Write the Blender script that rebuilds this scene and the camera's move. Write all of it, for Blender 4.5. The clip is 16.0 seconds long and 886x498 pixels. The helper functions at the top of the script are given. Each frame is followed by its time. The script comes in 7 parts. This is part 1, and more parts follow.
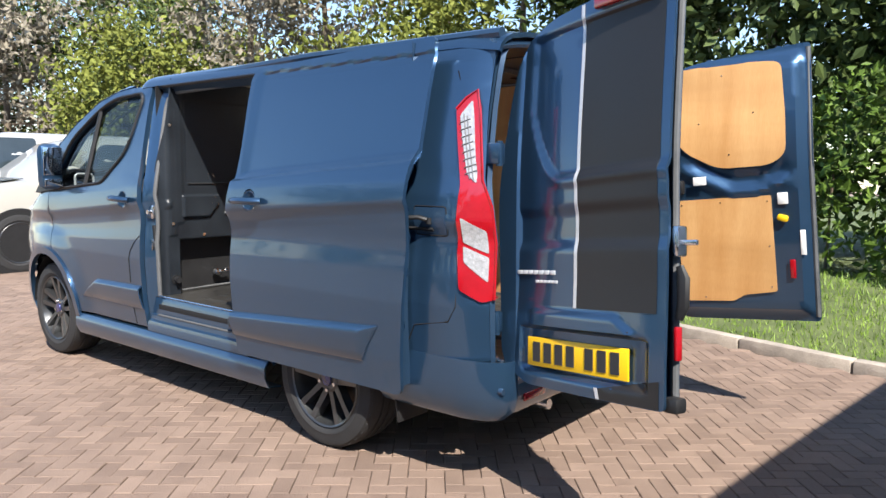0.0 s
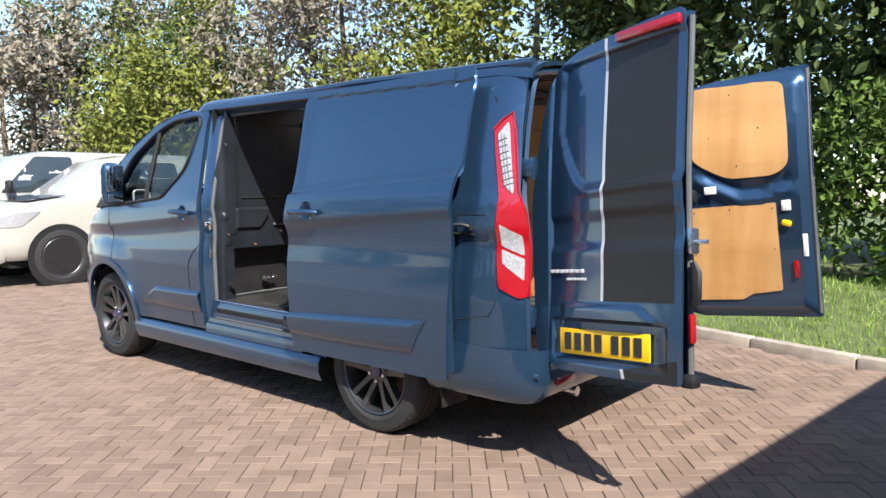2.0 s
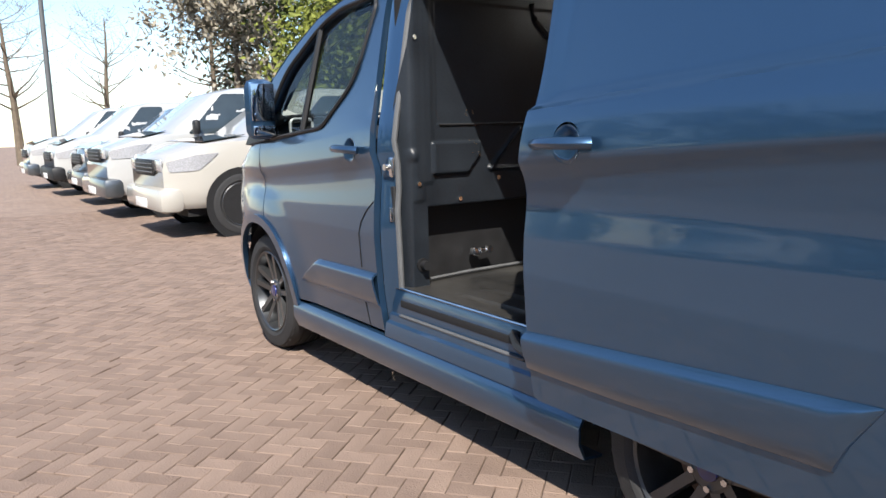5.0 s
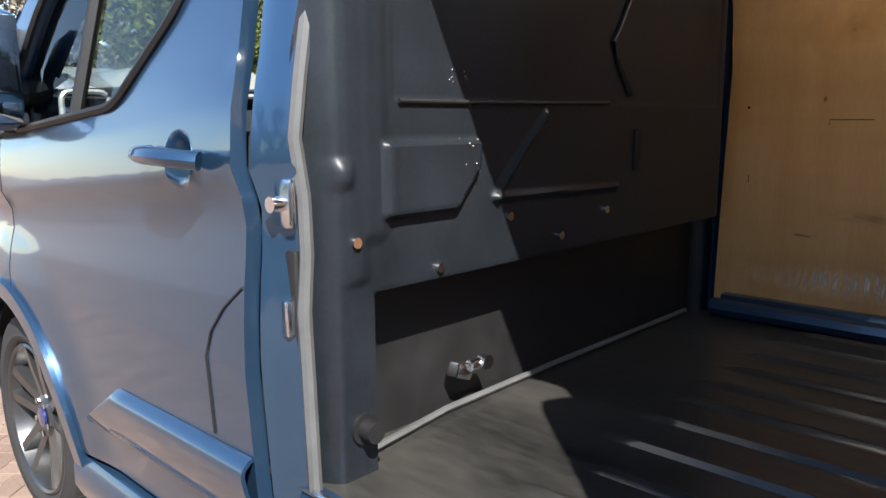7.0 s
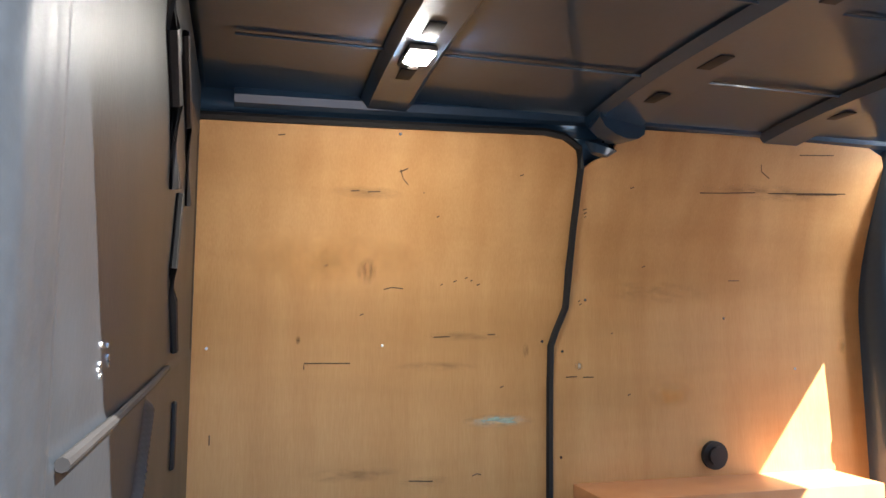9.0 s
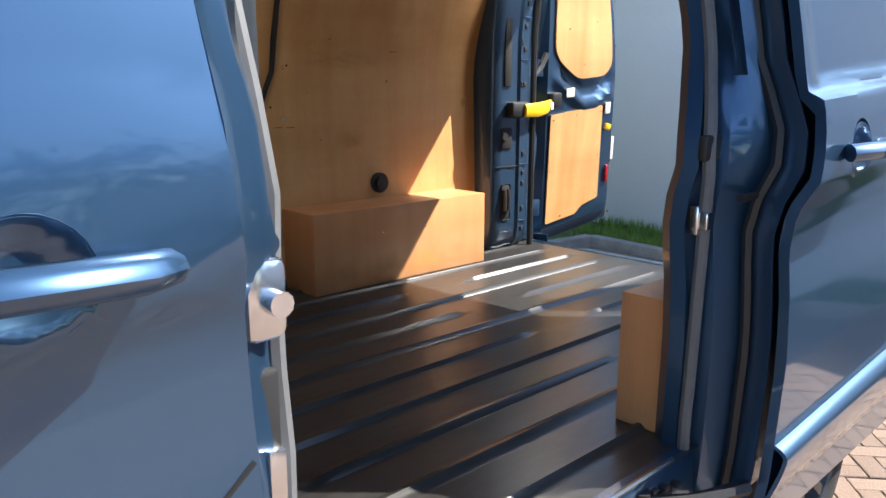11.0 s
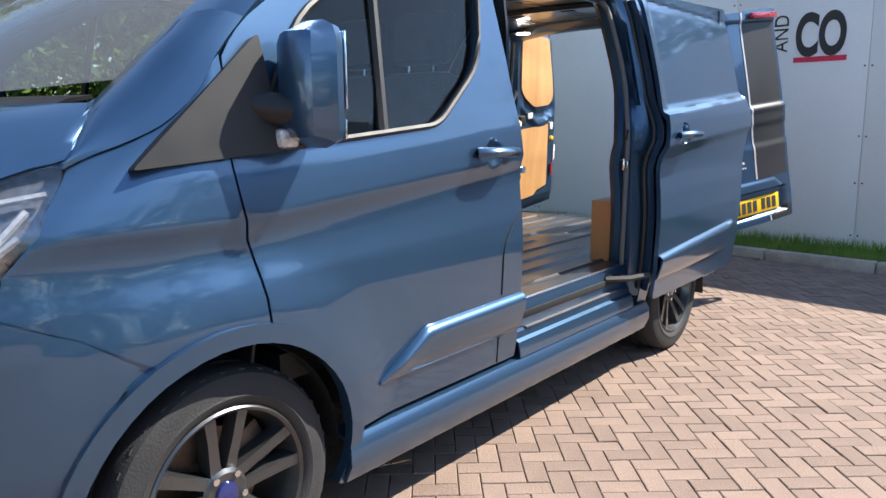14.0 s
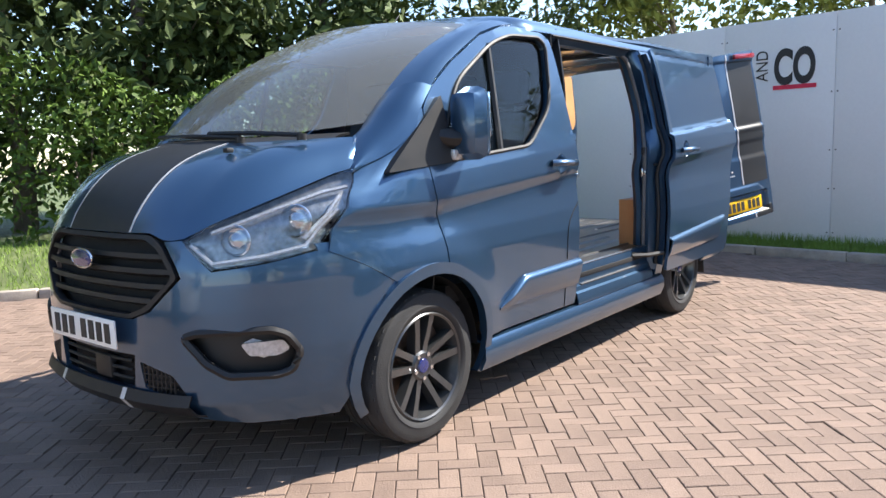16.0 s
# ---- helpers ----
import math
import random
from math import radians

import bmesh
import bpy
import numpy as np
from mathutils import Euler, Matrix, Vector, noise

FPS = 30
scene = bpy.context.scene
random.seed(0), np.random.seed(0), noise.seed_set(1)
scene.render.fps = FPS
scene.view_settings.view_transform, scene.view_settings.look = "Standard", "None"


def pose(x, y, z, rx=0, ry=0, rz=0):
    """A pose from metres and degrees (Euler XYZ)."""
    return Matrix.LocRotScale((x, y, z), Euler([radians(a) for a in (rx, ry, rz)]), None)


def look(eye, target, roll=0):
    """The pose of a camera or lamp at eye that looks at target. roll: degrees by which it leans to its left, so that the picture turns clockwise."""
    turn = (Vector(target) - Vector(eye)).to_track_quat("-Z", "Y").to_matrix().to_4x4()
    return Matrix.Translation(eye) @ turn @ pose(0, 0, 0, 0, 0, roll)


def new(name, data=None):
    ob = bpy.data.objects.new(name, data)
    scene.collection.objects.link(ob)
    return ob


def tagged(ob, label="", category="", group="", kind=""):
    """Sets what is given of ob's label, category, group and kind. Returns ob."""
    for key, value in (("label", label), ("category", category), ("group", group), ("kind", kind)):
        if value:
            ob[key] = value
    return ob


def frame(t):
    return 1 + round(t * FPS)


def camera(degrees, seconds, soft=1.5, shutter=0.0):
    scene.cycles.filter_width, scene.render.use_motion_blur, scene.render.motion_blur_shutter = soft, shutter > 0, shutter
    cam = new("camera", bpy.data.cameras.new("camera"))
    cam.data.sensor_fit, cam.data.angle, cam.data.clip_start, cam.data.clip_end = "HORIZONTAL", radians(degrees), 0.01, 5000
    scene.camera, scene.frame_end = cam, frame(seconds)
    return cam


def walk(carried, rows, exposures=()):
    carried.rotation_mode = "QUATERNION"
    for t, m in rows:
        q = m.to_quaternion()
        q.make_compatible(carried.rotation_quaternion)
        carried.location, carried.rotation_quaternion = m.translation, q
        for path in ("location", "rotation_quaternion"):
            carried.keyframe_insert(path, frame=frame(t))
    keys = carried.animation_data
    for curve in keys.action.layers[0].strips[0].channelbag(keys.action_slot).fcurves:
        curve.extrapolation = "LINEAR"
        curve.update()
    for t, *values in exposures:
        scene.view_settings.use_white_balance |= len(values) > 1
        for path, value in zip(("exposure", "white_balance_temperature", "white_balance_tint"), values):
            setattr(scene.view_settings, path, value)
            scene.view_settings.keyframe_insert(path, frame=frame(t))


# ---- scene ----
from mathutils import geometry

cam = camera(61.5, 16.0)
EXPOSURES = [(0, 1.5), (3, 1.4), (4.2, 1.25), (6.5, 1.25), (7.2, 2.15), (7.6, 2.85), (8, 3.2), (8.6, 3.5), (9.5, 3.35), (10.2, 2.7), (12.3, 1.75), (14, 1.75), (16, 1.75)]
PATH = [
    (0, (-2.684, 3.283, 1.344), (-1.424, 1.743, 1.139), 0.4),
    (0.5, (-2.798, 3.489, 1.337), (-1.541, 1.944, 1.149), 0.3),
    (1, (-2.88, 3.641, 1.342), (-1.621, 2.096, 1.168), 0.2),
    (1.5, (-2.877, 3.702, 1.339), (-1.611, 2.163, 1.172), -0.1),
    (2, (-2.849, 3.695, 1.339), (-1.562, 2.173, 1.17), -0.2),
    (2.5, (-2.822, 3.645, 1.327), (-1.491, 2.163, 1.143), -0.3),
    (3, (-2.674, 3.511, 1.3), (-1.27, 2.103, 1.083), -0.6),
    (3.5, (-2.335, 3.319, 1.268), (-0.835, 2.018, 1.027), -0.5),
    (4, (-1.997, 3.06, 1.217), (-0.417, 1.863, 0.948), -0.6),
    (4.2, (-1.842, 2.946, 1.238), (-0.234, 1.791, 0.957), -0.9),
    (6.3, (-0.001, 1.93, 1.248), (1.59, 0.777, 0.874), -1.3),
    (6.5, (0.133, 1.843, 1.243), (1.686, 0.645, 0.853), -0.9),
    (7, (0.517, 1.611, 1.224), (1.88, 0.185, 0.887), -0.43),
    (7.5, (0.831, 1.432, 1.269), (1.901, -0.24, 1.034), 1.15),
    (8, (1.074, 1.279, 1.291), (1.707, -0.618, 1.257), 0.61),
    (8.5, (1.21, 1.156, 1.323), (1.295, -0.84, 1.434), 0.4),
    (9, (1.433, 1.141, 1.347), (0.899, -0.777, 1.528), 0.4),
    (9.5, (1.502, 1.171, 1.341), (0.602, -0.614, 1.417), 0.1),
    (10, (1.582, 1.249, 1.311), (0.473, -0.406, 1.135), -0.4),
    (10.2, (1.636, 1.302, 1.3), (0.472, -0.3, 1.018), -0.2),
    (12.3, (2.815, 2.025, 1.311), (1.311, 0.77, 0.91), 1.7),
    (12.5, (2.97, 2.084, 1.303), (1.458, 0.824, 0.945), 1.3),
    (13, (3.313, 2.182, 1.31), (1.793, 0.923, 0.985), 0.3),
    (13.5, (3.643, 2.322, 1.278), (2.118, 1.074, 0.936), -0.3),
    (14, (3.955, 2.443, 1.276), (2.42, 1.207, 0.935), -0.5),
    (14.5, (4.303, 2.536, 1.282), (2.76, 1.307, 0.947), -0.7),
    (15, (4.622, 2.714, 1.264), (3.076, 1.484, 0.951), -1.2),
    (15.5, (4.93, 2.849, 1.263), (3.384, 1.615, 0.969), -1.4),
    (16, (5.285, 2.933, 1.265), (3.744, 1.688, 0.996), -2),
]
walk(cam, [(t, look(eye, target, roll)) for t, eye, target, roll in PATH], EXPOSURES)

# ---- light ----
LIGHT_WAY = Vector((0.77, -0.51, -1.0))
world = bpy.data.worlds.new("sky")
scene.world = world
world.use_nodes = True
wn = world.node_tree.nodes
sky = wn.new("ShaderNodeTexSky")
sky.sky_type, sky.sun_disc = "NISHITA", False
sky.sun_elevation = math.asin(1.0 / LIGHT_WAY.length)
sky.sun_rotation = math.atan2(-LIGHT_WAY.x, -LIGHT_WAY.y)
sky.air_density, sky.dust_density, sky.ozone_density = 1.0, 0.2, 2.2
wn["Background"].inputs["Strength"].default_value = 0.10
world.node_tree.links.new(sky.outputs["Color"], wn["Background"].inputs["Color"])
sun = new("sun", bpy.data.lights.new("sun", "SUN"))
sun.data.energy, sun.data.angle, sun.data.color = 4.0, radians(0.53), (1.0, 0.94, 0.85)
sun.matrix_world = look((0, 0, 30), Vector((0, 0, 30)) + LIGHT_WAY)

# ---- materials ----
def mat(name, color, rough=0.5, metal=0.0, var=0.12, scale=8.0, bump=0.0, bscale=60.0, coat=0.0, second=None, transmission=0.0, emit=None, random_obj=0.0, stretch=(1, 1, 1), island=0.0, spec=None, cr=0.03):
    m = bpy.data.materials.new(name)
    m.use_nodes = True
    nt = m.node_tree
    n, l = nt.nodes, nt.links
    b = n["Principled BSDF"]
    b.inputs["Roughness"].default_value, b.inputs["Metallic"].default_value = rough, metal
    if coat:
        b.inputs["Coat Weight"].default_value, b.inputs["Coat Roughness"].default_value = coat, cr
    if spec is not None:
        b.inputs["Specular IOR Level"].default_value = spec
    if transmission:
        b.inputs["Transmission Weight"].default_value = transmission
        b.inputs["IOR"].default_value = 1.45
    if emit:
        b.inputs["Emission Color"].default_value, b.inputs["Emission Strength"].default_value = (*emit[0], 1), emit[1]
    tc = n.new("ShaderNodeTexCoord")
    mp = n.new("ShaderNodeMapping")
    mp.inputs["Scale"].default_value = stretch
    l.new(tc.outputs["Object"], mp.inputs["Vector"])
    big = n.new("ShaderNodeTexNoise")
    big.inputs["Scale"].default_value, big.inputs["Detail"].default_value = scale, 6.0
    l.new(mp.outputs["Vector"], big.inputs["Vector"])
    fine = n.new("ShaderNodeTexNoise")
    fine.inputs["Scale"].default_value, fine.inputs["Detail"].default_value = bscale, 4.0
    l.new(mp.outputs["Vector"], fine.inputs["Vector"])
    add = n.new("ShaderNodeMath")
    add.operation = "ADD"
    half = n.new("ShaderNodeMath")
    half.operation = "MULTIPLY"
    half.inputs[1].default_value = 0.4
    l.new(fine.outputs["Fac"], half.inputs[0])
    l.new(big.outputs["Fac"], add.inputs[0])
    l.new(half.outputs[0], add.inputs[1])
    last = add
    if random_obj or island:
        src = n.new("ShaderNodeObjectInfo") if random_obj else n.new("ShaderNodeNewGeometry")
        ms = n.new("ShaderNodeMath")
        ms.operation = "MULTIPLY_ADD"
        ms.inputs[1].default_value = random_obj or island
        l.new(src.outputs["Random" if random_obj else "Random Per Island"], ms.inputs[0])
        l.new(add.outputs[0], ms.inputs[2])
        last = ms
        top = 1.0 + (random_obj or island)
    else:
        top = 1.0
    ramp = n.new("ShaderNodeValToRGB")
    c2 = second or [min(1, c * (1 + 2 * var)) for c in color]
    c1 = [c * (1 - var) for c in color]
    mr = n.new("ShaderNodeMapRange")
    mr.inputs["From Min"].default_value, mr.inputs["From Max"].default_value = 0.4, top
    l.new(last.outputs[0], mr.inputs["Value"])
    ramp.color_ramp.elements[0].color, ramp.color_ramp.elements[1].color = (*c1, 1), (*c2, 1)
    l.new(mr.outputs["Result"], ramp.inputs["Fac"])
    l.new(ramp.outputs["Color"], b.inputs["Base Color"])
    if rough > 0.15 and not transmission:
        rr = n.new("ShaderNodeMapRange")
        rr.inputs["To Min"].default_value, rr.inputs["To Max"].default_value = rough * 0.8, min(1, rough * 1.2)
        l.new(big.outputs["Fac"], rr.inputs["Value"])
        l.new(rr.outputs["Result"], b.inputs["Roughness"])
    if bump:
        bp = n.new("ShaderNodeBump")
        bp.inputs["Strength"].default_value, bp.inputs["Distance"].default_value = bump, 0.01
        l.new(fine.outputs["Fac"], bp.inputs["Height"])
        l.new(bp.outputs["Normal"], b.inputs["Normal"])
    return m


PAINT = mat("blue_metallic_paint", (0.034, 0.083, 0.158), 0.32, 0.72, 0.03, 0.7, coat=1.0, bscale=900, cr=0.05)
# Darker, less glossy version of the body blue, mostly for inner panels.
PAINT_DARK = mat("darker_blue_paint", (0.022, 0.05, 0.095), 0.36, 0.4, 0.15, 3.0, coat=0.6)
MATT = mat("matt_black_wrap", (0.012, 0.012, 0.013), 0.45, 0.0, 0.1, 4)
SILVER = mat("silver_tape", (0.55, 0.56, 0.58), 0.35, 0.3, 0.05, 10)
BLACK = mat("black_plastic", (0.009, 0.009, 0.010), 0.55, 0, 0.2, 12, 0.03, 300)
RUBBER = mat("tyre_rubber", (0.018, 0.018, 0.019), 0.75, 0, 0.25, 10, 0.2, 150)
SEAL = mat("grey_door_seal", (0.085, 0.088, 0.092), 0.6, 0, 0.15, 9)
DARK = mat("dark_gap", (0.004, 0.004, 0.005), 0.8)
LINER = mat("black_moulded_bulkhead", (0.008, 0.0105, 0.0145), 0.40, 0, 0.3, 4, 0.03, 120, second=(0.019, 0.024, 0.031), spec=0.38)
FLOOR = mat("black_load_floor", (0.014, 0.015, 0.016), 0.30, 0, 0.4, 3.5, 0.06, 40, second=(0.055, 0.052, 0.048), stretch=(0.35, 1, 1))


def ply_board(name, dark, light, band, rough=0.5):
    """Birch ply: upright grain streaks, wide level darker bands, and fine pores."""
    m = mat(name, dark, rough, 0, 0.0, 1.5, 0.06, 40, second=light, stretch=(7.0, 7.0, 0.55))
    n, l = m.node_tree.nodes, m.node_tree.links
    b = n["Principled BSDF"]
    src = b.inputs["Base Color"].links[0].from_socket
    tc, mp, wide, mr, mx = (n.new(k) for k in ("ShaderNodeTexCoord", "ShaderNodeMapping", "ShaderNodeTexNoise", "ShaderNodeMapRange", "ShaderNodeMix"))
    mp.inputs["Scale"].default_value = (0.5, 0.5, 2.6)
    wide.inputs["Scale"].default_value, wide.inputs["Detail"].default_value = 1.7, 5.0
    mr.inputs["From Min"].default_value, mr.inputs["From Max"].default_value, mr.inputs["To Max"].default_value = 0.42, 0.66, 0.8
    l.new(tc.outputs["Object"], mp.inputs["Vector"])
    l.new(mp.outputs["Vector"], wide.inputs["Vector"])
    l.new(wide.outputs["Fac"], mr.inputs["Value"])
    mx.data_type, mx.blend_type = "RGBA", "MULTIPLY"
    l.new(mr.outputs["Result"], mx.inputs["Factor"])
    l.new(src, mx.inputs["A"])
    mx.inputs["B"].default_value = (*band, 1)
    l.new(mx.outputs["Result"], b.inputs["Base Color"])
    return m


PLY = ply_board("ply_lining", (0.50, 0.25, 0.085), (0.66, 0.39, 0.165), (0.80, 0.76, 0.70))
PLYBOX = ply_board("orange_ply_box", (0.50, 0.22, 0.09), (0.62, 0.32, 0.15), (0.95, 0.78, 0.62), 0.42)
STAIN = mat("scuff_stain", (0.085, 0.05, 0.025), 0.7)
ALLOY = mat("anthracite_alloy", (0.075, 0.078, 0.082), 0.35, 0.75, 0.1, 8, coat=0.4)
CHROME = mat("bright_metal", (0.65, 0.66, 0.68), 0.2, 1.0, 0.08, 20)
RUST = mat("brake_disc", (0.16, 0.11, 0.08), 0.5, 0.7, 0.3, 20)
RED = mat("red_lamp_lens", (0.30, 0.004, 0.009), 0.12, 0, 0.1, 20, coat=1.0)
CLEARL = mat("clear_lamp_lens", (0.42, 0.42, 0.43), 0.2, 0.35, 0.2, 60, coat=1.0, bump=0.3, bscale=90)
YELLOW = mat("yellow_strap", (0.80, 0.50, 0.01), 0.4)
PLATE_Y = mat("yellow_plate", (0.85, 0.50, 0.006), 0.35, 0, 0.03, 5)
PLATE_W = mat("white_plate", (0.78, 0.78, 0.76), 0.35, 0, 0.03, 5)
WHITE = mat("white_label", (0.75, 0.75, 0.73), 0.5)


def clear_glass(name, tint, gloss=0.55, dust_haze=0.0):
    """Thin glass: what lies behind shows through, tinted, under a sharp reflection."""
    m = bpy.data.materials.new(name)
    m.use_nodes = True
    n, l = m.node_tree.nodes, m.node_tree.links
    n.remove(n["Principled BSDF"])
    t, g, x, f, p, q = (n.new(k) for k in ("ShaderNodeBsdfTransparent", "ShaderNodeBsdfGlossy", "ShaderNodeMixShader", "ShaderNodeLayerWeight", "ShaderNodeMath", "ShaderNodeMath"))
    t.inputs["Color"].default_value, g.inputs["Roughness"].default_value = (*tint, 1), 0.015
    g.inputs["Color"].default_value = (gloss, gloss, gloss, 1)
    p.operation, q.operation = "POWER", "MULTIPLY_ADD"
    p.inputs[1].default_value, q.inputs[1].default_value, q.inputs[2].default_value = 4.0, 0.95, 0.05
    f.inputs["Blend"].default_value = 0.5
    l.new(f.outputs["Facing"], p.inputs[0])
    l.new(p.outputs[0], q.inputs[0])
    l.new(q.outputs[0], x.inputs[0])
    l.new(t.outputs[0], x.inputs[1])
    l.new(g.outputs[0], x.inputs[2])
    last = x
    # Pale diffuse film: some dust, plus painted-in haze of reflected sky.
    if dust_haze:
        d, last = n.new("ShaderNodeBsdfDiffuse"), n.new("ShaderNodeMixShader")
        d.inputs["Color"].default_value, last.inputs[0].default_value = (0.62, 0.64, 0.62, 1), dust_haze
        l.new(x.outputs[0], last.inputs[1])
        l.new(d.outputs[0], last.inputs[2])
    l.new(last.outputs[0], n["Material Output"].inputs["Surface"])
    return m


GLASS = clear_glass("tinted_glass", (0.55, 0.62, 0.61), 0.55)
SCREEN = clear_glass("windscreen_glass", (0.64, 0.70, 0.69), 1.0, 0.12)
MIRROR = mat("mirror_glass", (0.8, 0.82, 0.84), 0.03, 1.0, 0.0)
CLOTH = mat("black_seat_cloth", (0.026, 0.032, 0.046), 0.9, 0, 0.3, 20)
LAMP_ON = mat("load_lamp_glow", (0.9, 0.9, 0.85), 0.4, emit=((1.0, 0.95, 0.88), 48.0))
BADGE = mat("blue_badge", (0.01, 0.02, 0.12), 0.2, 0.2, coat=1.0)
VWHITE = mat("white_car_paint", (0.40, 0.40, 0.39), 0.3, 0, 0.03, 2, coat=1.0)
VCREAM = mat("pearl_car_paint", (0.41, 0.39, 0.35), 0.3, 0.0, 0.03, 2, coat=1.0)
VGREY = mat("grey_car_paint", (0.10, 0.11, 0.12), 0.35, 0.6, 0.05, 2, coat=1.0)
VGLASS = mat("dark_car_glass", (0.03, 0.04, 0.045), 0.04, 0.0, 0.1, 4, coat=1.0)
WALLM = mat("white_hoarding_paint", (0.66, 0.67, 0.68), 0.6, 0, 0.04, 0.8, 0.03, 30)
INK = mat("black_sign_letters", (0.02, 0.02, 0.022), 0.6)
SIGNRED = mat("red_sign_bar", (0.55, 0.02, 0.06), 0.6)
STONE = mat("kerb_concrete", (0.30, 0.26, 0.22), 0.85, 0, 0.25, 6, 0.4, 80)
GRASS = mat("grass_blades", (0.10, 0.19, 0.02), 0.6, 0, 0.3, 3, island=0.6, second=(0.25, 0.37, 0.05))
SOIL = mat("lawn_soil", (0.06, 0.09, 0.025), 0.9, 0, 0.4, 3, 0.6, 30, second=(0.14, 0.17, 0.06))
BARK = mat("grey_bark", (0.11, 0.085, 0.06), 0.9, 0, 0.3, 6, 0.6, 40)
LEAF = mat("green_hedge_leaves", (0.028, 0.06, 0.012), 0.6, 0, 0.3, 1.2, island=0.7, second=(0.13, 0.21, 0.03), spec=0.25)
LEAF_D = mat("dark_tree_leaves", (0.035, 0.06, 0.018), 0.65, 0, 0.3, 0.8, island=0.6, second=(0.10, 0.135, 0.04), spec=0.2)
LEAF_Y = mat("spring_leaves", (0.10, 0.125, 0.025), 0.65, 0, 0.3, 0.8, island=0.6, second=(0.23, 0.25, 0.05), spec=0.2)
BLOSSOM = mat("blossom_leaves", (0.19, 0.165, 0.115), 0.7, 0, 0.3, 0.8, island=0.7, second=(0.33, 0.295, 0.235), spec=0.2)
TWIG = mat("bare_twigs", (0.16, 0.12, 0.09), 0.9, 0, 0.2, 4)

# ---- helpers for meshes ----
WM = {}


def thing(name, label, category, at=(0, 0, 0), group="", kind=""):
    ob = new(name)
    ob.location = at
    WM[ob] = Matrix.Translation(at)
    return tagged(ob, label, category, group, kind)


def finish(bm, name, material, smooth=40):
    me = bpy.data.meshes.new(name)
    bm.to_mesh(me)
    bm.free()
    me.materials.append(material)
    if smooth:
        me.polygons.foreach_set("use_smooth", [True] * len(me.polygons))
        me.set_sharp_from_angle(angle=radians(smooth))
    return me


def part(name, bm, material, parent=None, label="", m=None, smooth=40):
    """One mesh object under a thing or a part; its vertices are in world metres unless m moves it."""
    ob = new(name, finish(bm, name, material, smooth) if isinstance(bm, bmesh.types.BMesh) else bm)
    m = m or Matrix.Identity(4)
    if parent:
        ob.parent = parent
        ob.matrix_parent_inverse = WM[parent].inverted()
    ob.matrix_basis = m
    WM[ob] = m
    if label:
        ob["label"] = label
    return ob


def setting(name, bm, material, label, category, smooth=40):
    return tagged(part(name, bm, material, None, "", None, smooth), label, category, "", "structure")


def box(bm, c, s, rot=None, bevel=0.0):
    r = bmesh.ops.create_cube(bm, size=1.0)
    m = Matrix.Translation(c) @ (rot or Matrix.Identity(4)) @ Matrix.Diagonal((*s, 1))
    bmesh.ops.transform(bm, matrix=m, verts=r["verts"])
    if bevel:
        es = list({e for v in r["verts"] for e in v.link_edges})
        bmesh.ops.bevel(bm, geom=es, offset=bevel, segments=2, affect="EDGES", profile=0.5)
    return bm


def cyl(bm, c, r, h, axis="Y", seg=20, r2=None):
    rot = {"X": Matrix.Rotation(math.pi / 2, 4, "Y"), "Y": Matrix.Rotation(-math.pi / 2, 4, "X"), "Z": Matrix.Identity(4)}[axis]
    q = bmesh.ops.create_cone(bm, cap_ends=True, segments=seg, radius1=r, radius2=r if r2 is None else r2, depth=h)
    bmesh.ops.transform(bm, matrix=Matrix.Translation(c) @ rot, verts=q["verts"])
    return bm


def tube(bm, pts, r, seg=6, taper=None, flat=1.0):
    pts = [Vector(p) for p in pts]
    rings = []
    for i, p in enumerate(pts):
        d = (pts[min(i + 1, len(pts) - 1)] - pts[max(i - 1, 0)]).normalized()
        a = d.cross(Vector((0, 0, 1)) if abs(d.z) < 0.9 else Vector((0, 1, 0))).normalized()
        b = d.cross(a)
        rr = r * (taper[i] if taper else 1)
        rings.append([bm.verts.new(p + rr * (math.cos(t) * a + flat * math.sin(t) * b)) for t in (2 * math.pi * k / seg for k in range(seg))])
    for q, w in zip(rings, rings[1:]):
        for k in range(seg):
            bm.faces.new((q[k], q[(k + 1) % seg], w[(k + 1) % seg], w[k]))
    bm.faces.new(rings[0][::-1])
    bm.faces.new(rings[-1])
    return bm


def rounded(pts, r, n=4):
    """A closed outline with its corners rounded; r is one radius or one for each corner."""
    out, k = [], len(pts)
    for i in range(k):
        p, a, b = (Vector(q).to_2d() for q in (pts[i], pts[i - 1], pts[(i + 1) % k]))
        ri = r[i] if isinstance(r, (list, tuple)) else r
        da, db = (a - p), (b - p)
        ri = min(ri, da.length * 0.48, db.length * 0.48)
        if ri < 1e-4:
            out.append(tuple(p))
            continue
        s, e = p + da.normalized() * ri, p + db.normalized() * ri
        for j in range(n + 1):
            t = j / n
            q = s * (1 - t) ** 2 + p * 2 * t * (1 - t) + e * t * t
            out.append((q.x, q.y))
    return out


def dense(poly, step):
    out = []
    for i, p in enumerate(poly):
        q = poly[(i + 1) % len(poly)]
        k = max(1, int(math.hypot(q[0] - p[0], q[1] - p[1]) / step))
        out += [(p[0] + (q[0] - p[0]) * j / k, p[1] + (q[1] - p[1]) * j / k) for j in range(k)]
    return out


